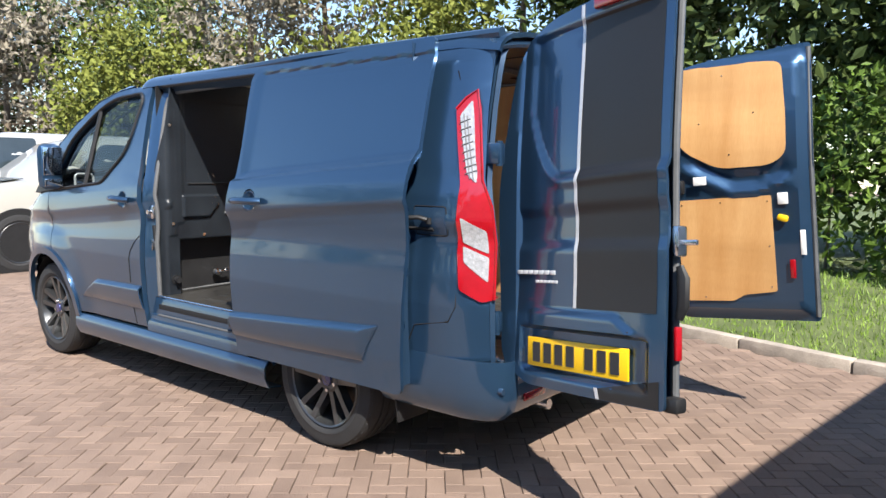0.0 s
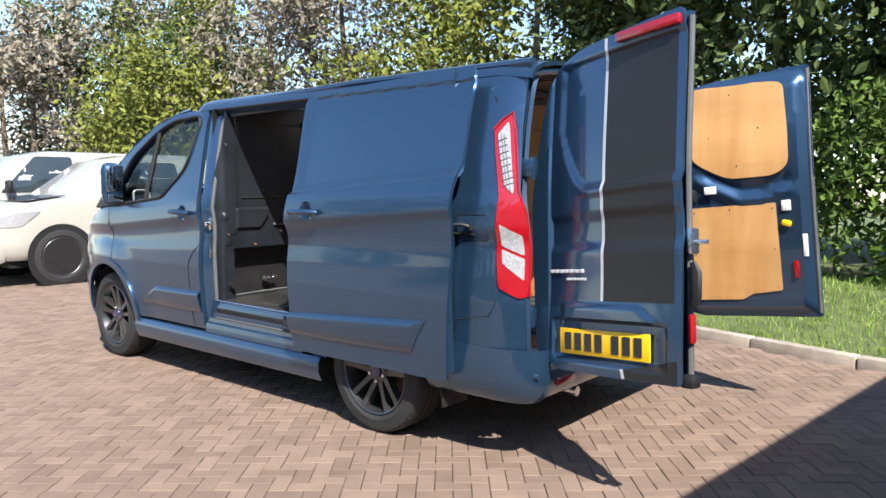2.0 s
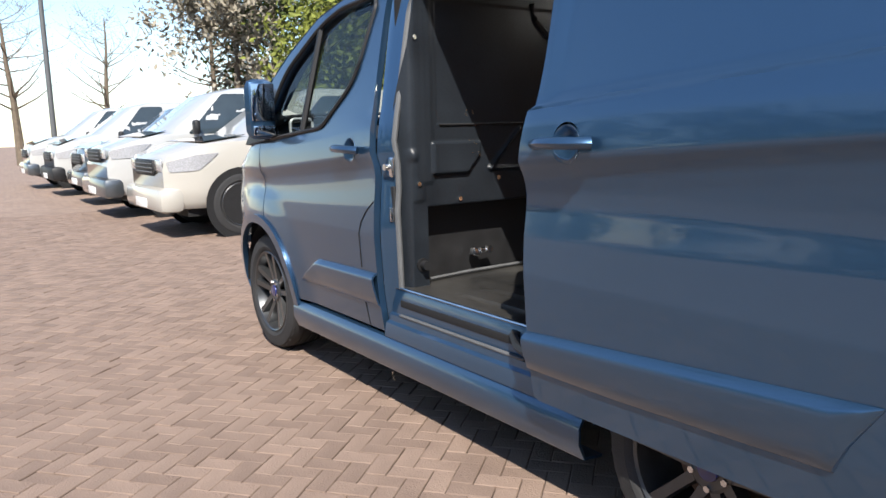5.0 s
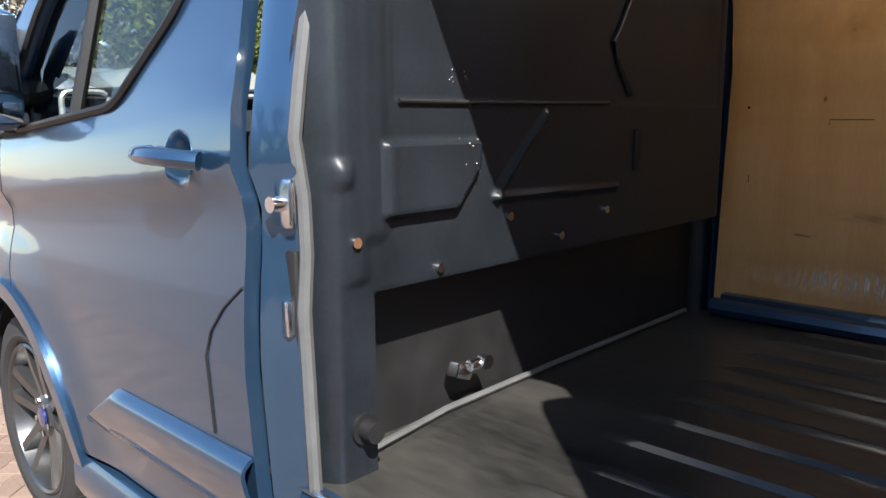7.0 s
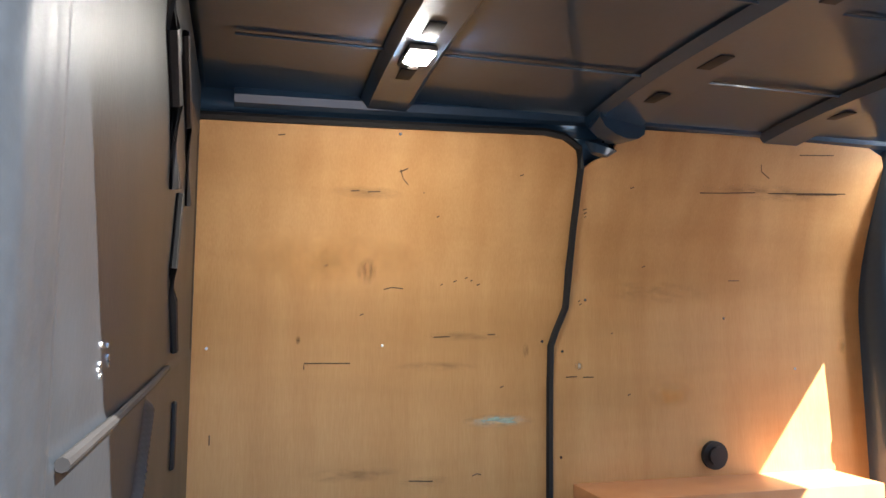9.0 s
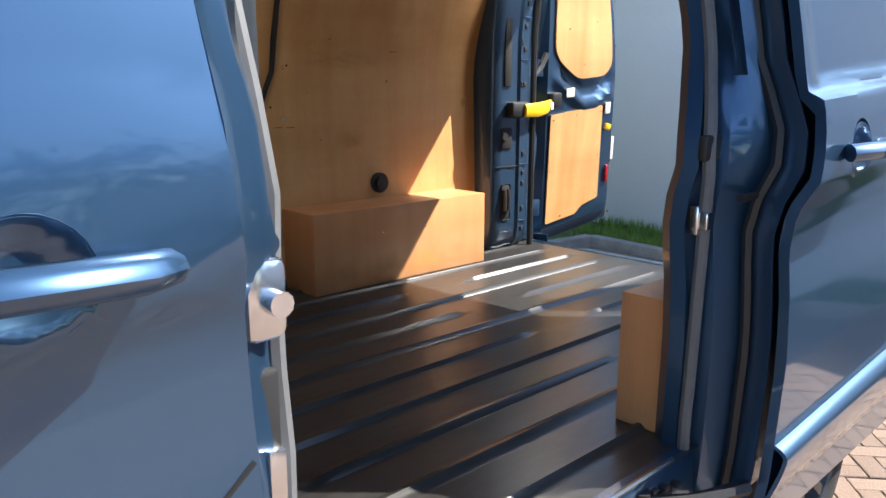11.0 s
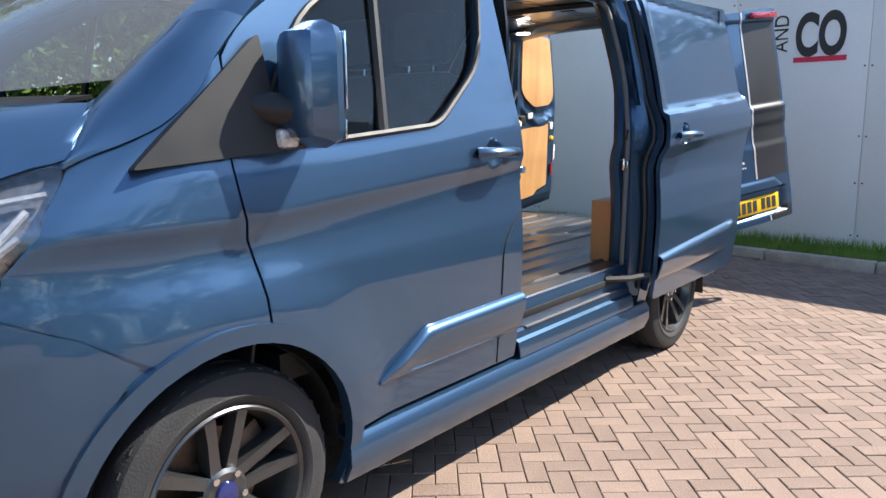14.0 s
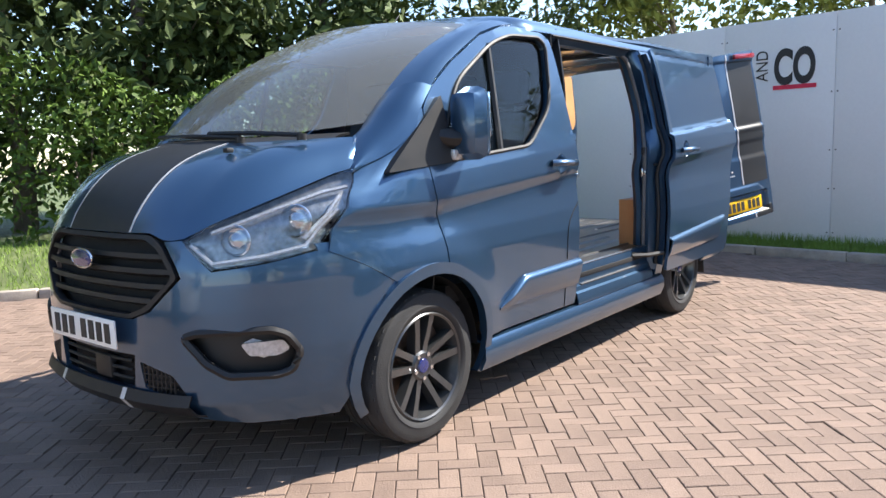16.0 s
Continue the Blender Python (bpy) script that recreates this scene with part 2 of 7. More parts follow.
def inside(poly, x, y):
    p = np.array(poly)
    q = np.roll(p, -1, 0)
    x, y = np.asarray(x)[..., None], np.asarray(y)[..., None]
    c = (p[:, 1] > y) != (q[:, 1] > y)
    with np.errstate(divide="ignore", invalid="ignore"):
        xs = (q[:, 0] - p[:, 0]) * (y - p[:, 1]) / (q[:, 1] - p[:, 1]) + p[:, 0]
    return (c & (x < xs)).sum(-1) % 2 == 1


def fill(outline, holes=(), step=0.06):
    loops = [dense(q, step) for q in (outline, *holes)]
    pts, edges = [], []
    for q in loops:
        n = len(pts)
        pts += q
        edges += [(n + i, n + (i + 1) % len(q)) for i in range(len(q))]
    a = np.array(outline)
    sy = 0.0125 if 0.034 < step < 0.061 else 0.010 if 0.019 < step < 0.023 else step
    gx, gy = np.meshgrid(np.arange(math.ceil(a[:, 0].min() / step) * step, a[:, 0].max(), step), np.arange(math.ceil(a[:, 1].min() / sy) * sy, a[:, 1].max(), sy))
    gx, gy = gx.ravel(), gy.ravel()
    ok = inside(loops[0], gx, gy)
    for q in loops[1:]:
        ok &= ~inside(q, gx, gy)
    b = np.array(pts)
    gx, gy = gx[ok], gy[ok]
    far = np.array([((b[:, 0] - x) ** 2 + (b[:, 1] - y) ** 2).min() > (step * 0.45) ** 2 for x, y in zip(gx, gy)], bool)
    pts += list(zip(gx[far].tolist(), gy[far].tolist())) if len(gx) else []
    v, _, f, *_ = geometry.delaunay_2d_cdt([Vector(p) for p in pts], edges, [], 0, 1e-6)
    v = np.array([tuple(q) for q in v])
    f = np.array([q for q in f if len(q) == 3])
    c = v[f].mean(1)
    keep = inside(loops[0], c[:, 0], c[:, 1])
    for q in loops[1:]:
        keep &= ~inside(q, c[:, 0], c[:, 1])
    return v, f[keep]


def shell(outline, fn, out, thick=0.02, holes=(), step=0.06, mirror=False):
    """A panel: the outline filled and laid on the surface fn(a, b), given thickness away from the way out."""
    v, f = fill(outline, holes, step)
    bm = bmesh.new()
    vs = []
    for a, b in v:
        x, y, z = fn(a, b)
        vs.append(bm.verts.new((x, -y if mirror else y, z)))
    for t in f:
        bm.faces.new([vs[i] for i in t])
    bm.normal_update()
    w = Vector(out)
    if mirror:
        w.y = -w.y
    s = sum((q.normal.dot(w) * q.calc_area() for q in bm.faces), 0.0)
    if s < 0:
        bmesh.ops.reverse_faces(bm, faces=bm.faces[:])
    bm.normal_update()
    for q in [q for q in bm.verts if not q.link_faces]:
        bm.verts.remove(q)
    if thick:
        n = {q: q.normal.copy() for q in bm.verts}
        rim = [e for e in bm.edges if e.is_boundary]
        faces = bm.faces[:]
        low = {q: bm.verts.new(q.co - n[q] * thick) for q in list(n)}
        for q in faces:
            bm.faces.new([low[p] for p in reversed(q.verts)])
        for e in rim:
            lp = e.link_loops[0]
            a, b = lp.vert, lp.link_loop_next.vert
            bm.faces.new((b, a, low[a], low[b]))
    return bm


def lathe(bm, prof, seg=48, at=(0, 0, 0)):
    """Turns the profile (radius, y) round the y axis."""
    rings = [[bm.verts.new((at[0] + r * math.cos(t), at[1] + y, at[2] + r * math.sin(t))) for t in (2 * math.pi * k / seg for k in range(seg))] for r, y in prof]
    for q, w in zip(rings, rings[1:]):
        for k in range(seg):
            bm.faces.new((q[k], w[k], w[(k + 1) % seg], q[(k + 1) % seg]))
    return bm


def loft(rows, thick=0.0, out=(0, 0, 1)):
    bm = bmesh.new()
    g = [[bm.verts.new(p) for p in r] for r in rows]
    for q, w in zip(g, g[1:]):
        for i in range(len(q) - 1):
            bm.faces.new((q[i], q[i + 1], w[i + 1], w[i]))
    bm.normal_update()
    if sum(f.normal.dot(Vector(out)) for f in bm.faces) < 0:
        bmesh.ops.reverse_faces(bm, faces=bm.faces[:])
    bm.normal_update()
    if thick:
        n = {q: q.normal.copy() for q in bm.verts}
        rim = [e for e in bm.edges if e.is_boundary]
        faces = bm.faces[:]
        low = {q: bm.verts.new(q.co - n[q] * thick) for q in list(n)}
        for q in faces:
            bm.faces.new([low[p] for p in reversed(q.verts)])
        for e in rim:
            lp = e.link_loops[0]
            a, b = lp.vert, lp.link_loop_next.vert
            bm.faces.new((b, a, low[a], low[b]))
    return bm


def curve(pts, n):
    """A smooth line of n points through pts (Catmull-Rom)."""
    p = [Vector(q) for q in pts]
    p = [2 * p[0] - p[1]] + p + [2 * p[-1] - p[-2]]
    out = []
    for j in range(n):
        s = j / (n - 1) * (len(p) - 3)
        i = min(int(s), len(p) - 4)
        t = s - i
        a, b, c, d = p[i:i + 4]
        out.append(0.5 * (2 * b + (c - a) * t + (2 * a - 5 * b + 4 * c - d) * t * t + (3 * b - a - 3 * c + d) * t ** 3))
    return out


# ---- ground, wall, verge ----
def flat(poly, z, step=2.0):
    return shell(poly, lambda a, b: (a, b, z), (0, 0, 1), 0.0, (), step)


# ---- the van ----
WIDTH_Z = [0.16, 0.22, 0.30, 0.40, 0.55, 0.80, 0.92, 1.00, 1.05, 1.09, 1.12, 1.135, 1.145, 1.20, 1.25, 1.275, 1.325, 1.50, 1.70, 1.80, 1.86, 1.90, 1.93]
WIDTH_Y = [0.84, 0.875, 0.90, 0.92, 0.94, 0.953, 0.948, 0.939, 0.935, 0.936, 0.946, 0.954, 0.956, 0.951, 0.945, 0.939, 0.925, 0.888, 0.842, 0.815, 0.785, 0.735, 0.66]
PLAN_X = [2.75, 2.9, 3.05, 3.2, 3.35, 3.5, 3.62, 3.72, 3.79, 3.85, 3.89, 3.91, 3.915]
PLAN_F = [1.0, 0.999, 0.992, 0.975, 0.945, 0.895, 0.83, 0.75, 0.66, 0.53, 0.36, 0.18, 0.0]
PLAN_U = [2.75]
for i in range(1, len(PLAN_X)):
    PLAN_U.append(PLAN_U[-1] + math.hypot(PLAN_X[i] - PLAN_X[i - 1], 0.955 * (PLAN_F[i] - PLAN_F[i - 1])))
RAKE_Z = [0.16, 0.26, 0.36, 0.5, 0.7, 0.85, 0.95, 1.0, 1.06, 1.10, 1.194, 1.30, 1.40]
RAKE_X = [-0.16, -0.06, 0.0, 0.0, -0.01, -0.025, -0.045, -0.07, -0.15, -0.22, -0.41, -0.60, -0.80]
NOSE_U = PLAN_U[-1]


def smooth01(t):
    t = max(0.0, min(1.0, t))
    return t * t * (3 - 2 * t)


def side(u, z, lift=0.0):
    """The van's outer skin on its left: u runs along the side and round the nose to its middle."""
    drop = 0.083 * min(1.2, max(0.0, u - 1.64)) * smooth01((z - 0.80) / 0.2) * smooth01((1.34 - z) / 0.12)
    w = float(np.interp(z + drop, WIDTH_Z, WIDTH_Y)) + lift
    d = math.hypot(u - 2.933, z - 0.352)
    if 2.2 < u < 3.7:
        w += 0.022 * smooth01((0.64 - d) / 0.22)
    if u <= 2.75:
        x, f, k = u, 1.0, 0.0
        if u < -0.75:
            s = min(1.0, (-0.75 - u) / 0.22)
            f = 1.0 - 0.10 * s ** 2.2
        return (x, w * f, z)
    x, f = float(np.interp(u, PLAN_U, PLAN_X)), float(np.interp(u, PLAN_U, PLAN_F))
    k = min(1.0, (x - 2.75) / 1.1)
    k = k * k * (3 - 2 * k)
    return (x + k * (float(np.interp(z, RAKE_Z, RAKE_X)) + lift), w * f, z)


def moulding(surf, us, low, high):
    """A raised moulding laid along a skin: a sharp sloping top, then a face that runs back in towards its foot."""
    rows = []
    for u in us:
        z0, z1 = low(u), high(u)
        end = min(1.0, (z1 - z0) / 0.06)
        rows.append([surf(u, z1 - (z1 - z0) * t, q * end + 0.001) for t, q in ((0.0, 0.0), (0.03, 0.010), (0.10, 0.022), (0.17, 0.027), (0.24, 0.0275), (0.45, 0.023), (0.7, 0.016), (0.95, 0.009), (1.0, 0.0))])
    return rows


def u_of(y):
    """u on the nose at which the skin is y from the middle, at bumper height."""
    return float(np.interp(-y / 0.955, [-f for f in PLAN_F], PLAN_U))


van = thing("panel_van", "dark blue metallic panel van with its side and rear doors open", "van", (1.4, 0, 0))


def arc(cx, cz, r, a0, a1, n=14):
    return [(cx + r * math.cos(radians(a0 + (a1 - a0) * i / n)), cz + r * math.sin(radians(a0 + (a1 - a0) * i / n))) for i in range(n + 1)]


FX, RX, AR = 2.92, 0.0, 0.395
DOOR_X, OPEN_F, OPEN_R = 1.625, 1.552, 0.50
DOOR_FRONT = [(2.92, 1.33), (2.905, 1.22), (2.893, 1.158), (2.86, 1.04), (2.832, 0.94), (2.815, 0.84), (2.808, 0.755)]
A_LINE = [(2.92, 1.43), (2.772, 1.535), (2.615, 1.64), (2.343, 1.785), (2.12, 1.85), (1.97, 1.868)]
GLASS_OUT = rounded([(2.106, 1.262), (2.74, 1.21), (2.77, 1.30), (2.62, 1.55), (2.27, 1.755), (2.08, 1.81), (1.79, 1.825), (1.75, 1.78), (1.835, 1.464)], [0.05, 0.02, 0.05, 0.1, 0.1, 0.06, 0.03, 0.03, 0.10])

for mir in (False, True):
    # front wing, from the door to the headlamp, with the wheel arch cut out
    wing = [(x + 0.008, z) for x, z in DOOR_FRONT] + arc(FX, 0.352, AR, 106, 66, 8) + [(3.157, 0.756), (3.277, 0.829), (3.437, 0.898), (3.425, 0.976), (3.408, 1.054), (3.486, 1.146), (3.553, 1.194), (3.57, 1.21), (3.46, 1.25), (3.30, 1.29), (3.15, 1.355), (3.05, 1.40), (2.94, 1.435)]
    part("front_wing", shell(wing, side, (0, 1, 0), 0.015, (), 0.05, mir), PAINT, van)
    # Body-coloured backing added behind the bumper seam to hide the black gap.
    part("bumper_bracket", shell([(3.12, 0.72), (3.14, 0.78), (3.27, 0.86), (3.44, 0.93), (3.50, 0.93), (3.46, 0.87), (3.30, 0.79), (3.20, 0.70)], lambda u, z: side(u, z, -0.006), (0, 1, 0), 0.004, (), 0.04, mir), PAINT, van)
    arch = arc(FX, 0.352, AR + 0.045, 200, -20, 30)
    rim = arc(FX, 0.352, AR - 0.004, -20, 200, 30)
    lip = lambda u, z, q=side: q(u, z, 0.014)
    part("wheel_arch_trim", shell(arch + rim, lip, (0, 1, 0), 0.03, (), 0.04, mir), PAINT, van, "raised painted wheel arch lip")
    for x in (FX, RX):
        inner = bmesh.new()
        lathe(inner, [(0.385, 0.90), (0.392, 0.80), (0.392, 0.665), (0.001, 0.665)], 40, (x, 0, 0.345))
        for v_ in inner.verts:
            if mir:
                v_.co.y = -v_.co.y
        bmesh.ops.delete(inner, geom=[v_ for v_ in inner.verts if v_.co.z < 0.34], context="VERTS")
        part("wheel_housing", inner, DARK, van)
    # front door
    door = [(DOOR_X, 0.375), (DOOR_X, 1.05), (DOOR_X + 0.01, 1.2), (DOOR_X + 0.03, 1.5), (DOOR_X + 0.055, 1.82), (DOOR_X + 0.10, 1.87)] + A_LINE[::-1] + DOOR_FRONT + arc(FX, 0.352, AR, 110, 172, 8) + [(2.51, 0.375)]
    door_ob = part("front_door", shell(door, side, (0, 1, 0), 0.03, [GLASS_OUT, arc(1.815, 1.160, 0.052, 0, 345, 23)], 0.05, mir), PAINT, van, "blue front door with a fixed quarter light")
    part("window_glass", shell(GLASS_OUT, lambda u, z: side(u, z, -0.018), (0, 1, 0), 0.0, (), 0.08, mir), GLASS, door_ob).visible_shadow = False
    bm = bmesh.new()
    ring = [Vector(side(u, z, 0.004)) for u, z in GLASS_OUT + GLASS_OUT[:1]]
    if mir:
        ring = [Vector((p.x, -p.y, p.z)) for p in ring]
    tube(bm, ring, 0.010, 6)
    a, b = Vector(side(2.345, 1.245, -0.006)), Vector(side(2.285, 1.75, -0.006))
    if mir:
        a.y, b.y = -a.y, -b.y
    tube(bm, [a, b], 0.016, 6)
    part("window_seal", bm, BLACK, door_ob)
    bm = bmesh.new()
    for x0, x1 in ((1.735, 1.90),):
        pts = [Vector(side(u, z, q)) for u, z, q in ((x0 - 0.02, 1.160, 0.012), (x0 + 0.01, 1.165, 0.042), (x1 - 0.05, 1.168, 0.045), (x1, 1.168, 0.032), (x1 + 0.018, 1.168, 0.008))]
        if mir:
            pts = [Vector((p.x, -p.y, p.z)) for p in pts]
        tube(bm, pts, 0.023, 10, flat=0.75)
    part("handle", bm, PAINT, door_ob, "body-coloured grab handle")
    cup = lambda u, z: side(u, z, 0.001 - 0.018 * smooth01((0.053 - math.hypot(u - 1.815, z - 1.160)) / 0.03))
    part("handle_recess", shell(arc(1.815, 1.160, 0.0545, 0, 345, 23), cup, (0, 1, 0), 0.003, (), 0.012, mir), PAINT, door_ob, "round dished cup behind the handle")
    # lower door moulding
    rows = moulding(side, list(np.linspace(DOOR_X + 0.002, 2.18, 12)) + list(np.linspace(2.20, 2.40, 9)), lambda u: 0.485, lambda u: 0.635 - 0.015 * (u - DOOR_X) - 0.60 * max(0.0, u - 2.19))
    part("side_moulding", loft([[(x, -y if mir else y, z) for x, y, z in r] for r in rows], 0.008, (0, -1 if mir else 1, 0)), PAINT, door_ob, "raised lower door moulding")
    bm = bmesh.new()
    gap = [Vector(side(u, z, 0.0012)) for u, z in ((1.63, 0.945), (1.69, 0.90), (1.735, 0.85), (1.755, 0.80), (1.755, 0.645))]
    tube(bm, [Vector((p.x, -p.y if mir else p.y, p.z)) for p in gap], 0.0028, 5)
    gap = [Vector(side(u, z, 0.0012)) for u, z in ((1.755, 0.482), (1.745, 0.38))]
    tube(bm, [Vector((p.x, -p.y if mir else p.y, p.z)) for p in gap], 0.0028, 5)
    part("flap_gap", bm, DARK, door_ob)["kind"] = "stuff"
    # sill skirt
    rows = []
    for x in np.linspace(2.53, 0.42, 12):
        rows.append([(x, (-1 if mir else 1) * y, z) for y, z in ((0.86, 0.37), (0.925, 0.355), (0.945, 0.325), (0.945, 0.27), (0.92, 0.215), (0.84, 0.205))])
    part("sill_skirt", loft(rows, 0.01, (0, -1 if mir else 1, 0)), PAINT, van)
    # rear quarter
    arch2 = arc(RX, 0.335, AR, 0, 180, 16)
    quarter = [(OPEN_R, 0.36), (0.41, 0.36)] + arch2 + [(-0.41, 0.37), (-0.55, 0.55), (-0.965, 0.58), (-0.968, 1.15), (-0.925, 1.32), (-0.905, 1.6), (-0.90, 1.865), (OPEN_R - 0.02, 1.865)]
    if mir:
        quarter = [(DOOR_X, 0.36), (0.41, 0.36)] + arch2 + [(-0.41, 0.37), (-0.55, 0.55), (-0.965, 0.58), (-0.968, 1.15), (-0.925, 1.32), (-0.905, 1.6), (-0.90, 1.865), (DOOR_X + 0.06, 1.865)]
    part("rear_quarter_panel", shell(quarter, side, (0, 1, 0), 0.02, (), 0.06, mir), PAINT, van)

# roof with its rails
rows = []
for x in np.concatenate([np.linspace(-0.925, 1.8, 15), np.linspace(1.9, 2.42, 7)]):
    drop = 0.072 * smooth01((x - 1.75) / 0.7) ** 1.5 + 0.03 * smooth01((-0.7 - x) / 0.25)
    row = []
    for y, z in ((0.785, 1.862), (0.772, 1.890), (0.74, 1.920), (0.69, 1.942), (0.58, 1.962), (0.4, 1.976), (0.2, 1.983)):
        row.append((x - 0.49 * smooth01((x - 1.7) / 0.6) * y * y, y * (1 - 0.07 * smooth01((x - 1.9) / 0.5)), z - drop))
    rows.append(row + [(x, 0, 1.985 - drop)] + [(p[0], -p[1], p[2]) for p in row[::-1]])
part("roof", loft(rows, 0.02), PAINT, van, "blue roof with pressed side rails")

# windscreen, pillars, bonnet
low = curve([(3.03, -0.715, 1.378), (3.24, -0.50, 1.348), (3.35, -0.2, 1.338), (3.35, 0.2, 1.338), (3.24, 0.50, 1.348), (3.03, 0.715, 1.378)], 21)
top = curve([(2.22, -0.655, 1.872), (2.36, -0.42, 1.895), (2.42, -0.15, 1.908), (2.42, 0.15, 1.908), (2.36, 0.42, 1.895), (2.22, 0.655, 1.872)], 21)
rows = [[a.lerp(b, t) + Vector((0.04, 0, 0.045)) * math.sin(math.pi * t) for a, b in zip(low, top)] for t in np.linspace(0, 1, 12)]
part("windscreen", loft(rows, 0.0, (1, 0, 1)), SCREEN, van, "raked windscreen").visible_shadow = False
PIL = [(2.98, 1.425), (2.95, 1.435), (2.925, 1.445), (2.772, 1.55), (2.615, 1.655), (2.343, 1.798), (2.12, 1.862), (1.97, 1.885)]
for mir in (False, True):
    outer = [Vector(side(u, z)) for u, z in PIL]
    edge = [r[-1] for r in rows]
    rr = []
    for i, t in enumerate(np.linspace(0, 1, 12)):
        k = t * (len(outer) - 1)
        j = min(int(k), len(outer) - 2)
        o = outer[j].lerp(outer[j + 1], k - j)
        e = edge[i]
        mid = o.lerp(e, 0.5) + Vector((0.02, 0.02, 0.012))
        rr.append([o, o.lerp(mid, 0.55) + Vector((0.006, 0.004, 0.004)), mid, e + Vector((0, 0.003, 0.002))])
    if mir:
        rr = [[Vector((p.x, -p.y, p.z)) for p in r] for r in rr]
    part("windscreen_pillar", loft(rr, 0.02, (0.5, -1 if mir else 1, 0.5)), PAINT, van)

EDGE = [(3.735, 1.315), (3.66, 1.268), (3.57, 1.203), (3.641, 1.184), (3.733, 1.133), (3.827, 1.074), (3.92, 1.02), (4.0, 0.970), (4.095, 0.965), (4.175, 0.988), (4.313, 0.985), (NOSE_U, 0.987)]
BACK = [0.74, 0.735, 0.72, 0.70, 0.66, 0.61, 0.56, 0.50, 0.44, 0.36, 0.24, 0.0]
hf = [Vector(side(u, z)) for u, z in EDGE]
hb = [Vector((3.415 - 0.34 * (y / 0.74) ** 2.4, y, 1.312 + 0.012 * (y / 0.74) ** 2)) for y in BACK]
hb[0] = hf[0] + Vector((-0.03, -0.01, 0.012))
flip = lambda q: q + [Vector((p.x, -p.y, p.z)) for p in q[-2::-1]]
front, cowl = curve(flip(hf), 45), curve(flip(hb), 45)
bon = []
for t in np.linspace(0, 1, 16):
    row = []
    for i, (a, b) in enumerate(zip(front, cowl)):
        p = a.lerp(b, t)
        f = abs(i - 22) / 22
        d = (a - b).length
        p.z += d * (0.13 * (1 - f ** 3) + 0.03) * math.sin(math.pi * t ** 0.75) + 0.008 * math.exp(-((f - 0.42) / 0.05) ** 2) * math.sin(math.pi * t)
        row.append(p)
    bon.append(row)
# painted corners between bonnet, wing and windscreen foot
for s in (1, -1):
    ic = curve([Vector(p) for p in ((3.212, 0.826, 1.198), (3.178, 0.806, 1.234), (3.125, 0.752, 1.294), (3.085, 0.722, 1.334), (3.03, 0.718, 1.383), (2.968, 0.714, 1.441), (2.904, 0.708, 1.497))], 22)
    oc = curve([Vector(side(u, z, 0.002)) for u, z in ((3.54, 1.178), (3.50, 1.205), (3.40, 1.235), (3.28, 1.275), (3.14, 1.345), (2.95, 1.435), (2.79, 1.528))], 22)
    rr = []
    for k, (a, b) in enumerate(zip(oc, ic)):
        w_ = (b - a).length
        rr.append([a.lerp(b, t) + Vector((0.35, 0.65, 0.65)) * (0.20 * w_ + 0.002) * math.sin(math.pi * t) + Vector((0.002, 0.002, 0.002)) for t in (0, 0.2, 0.4, 0.6, 0.8, 1.0)])
        q_ = max(0.02, 1 - k / 12)
        rr[-1].append(b + Vector((0.012, -0.075, -0.014)) * q_)
    part("wing_corner", loft([[Vector((p.x, s * p.y, p.z)) for p in q] for q in rr], 0.012, (0.4, 0.6 * s, 0.8)), PAINT, van)
bonnet = part("bonnet", loft(bon, 0.012), PAINT, van, "blue bonnet with a matt black centre stripe")


def strip(rows, i0, i1, lift):
    """A band laid on a lofted skin between two of its columns, which may be fractions."""
    out = []
    for r in rows:
        q = []
        for s in np.linspace(i0, i1, 9):
            j = int(min(s, len(r) - 2))
            q.append(Vector(r[j]).lerp(Vector(r[j + 1]), s - j) + Vector((lift * 0.7, 0, lift)))
        out.append(q)
    return out


part("stripe", loft(strip(bon, 19.75, 24.25, 0.0025), 0.002), MATT, bonnet, "matt black stripe")
for s in (19.62, 24.25):
    part("stripe_edge", loft(strip(bon, s, s + 0.13, 0.003), 0.002), SILVER, bonnet, "thin silver stripe edge")
bm = bmesh.new()
box(bm, (3.50, 0.42, 1.285), (0.035, 0.03, 0.02), None, 0.006)
part("washer_jet", bm, BLACK, bonnet)
part("scuttle", loft([[p + Vector((0.02, 0, -0.012)) for p in cowl[8:-8]], [p + Vector((-0.03, 0, 0.012)) for p in cowl[8:-8]], [p + Vector((-0.09, 0, 0.022)) for p in cowl[8:-8]]], 0.01), BLACK, van, "black plastic scuttle panel")
for y0, y1, x1 in ((0.30, -0.45, 3.27), (0.62, 0.05, 3.33)):
    bm = bmesh.new()
    tube(bm, [(3.37 - 0.2 * y0 * y0, y0, 1.336), (3.36, y0 * 0.6 + y1 * 0.4, 1.352), (x1, y1, 1.362)], 0.011, 6)
    cyl(bm, (3.37 - 0.2 * y0 * y0, y0, 1.328), 0.02, 0.025, "Z", 12)
    part("wiper", bm, BLACK, van)

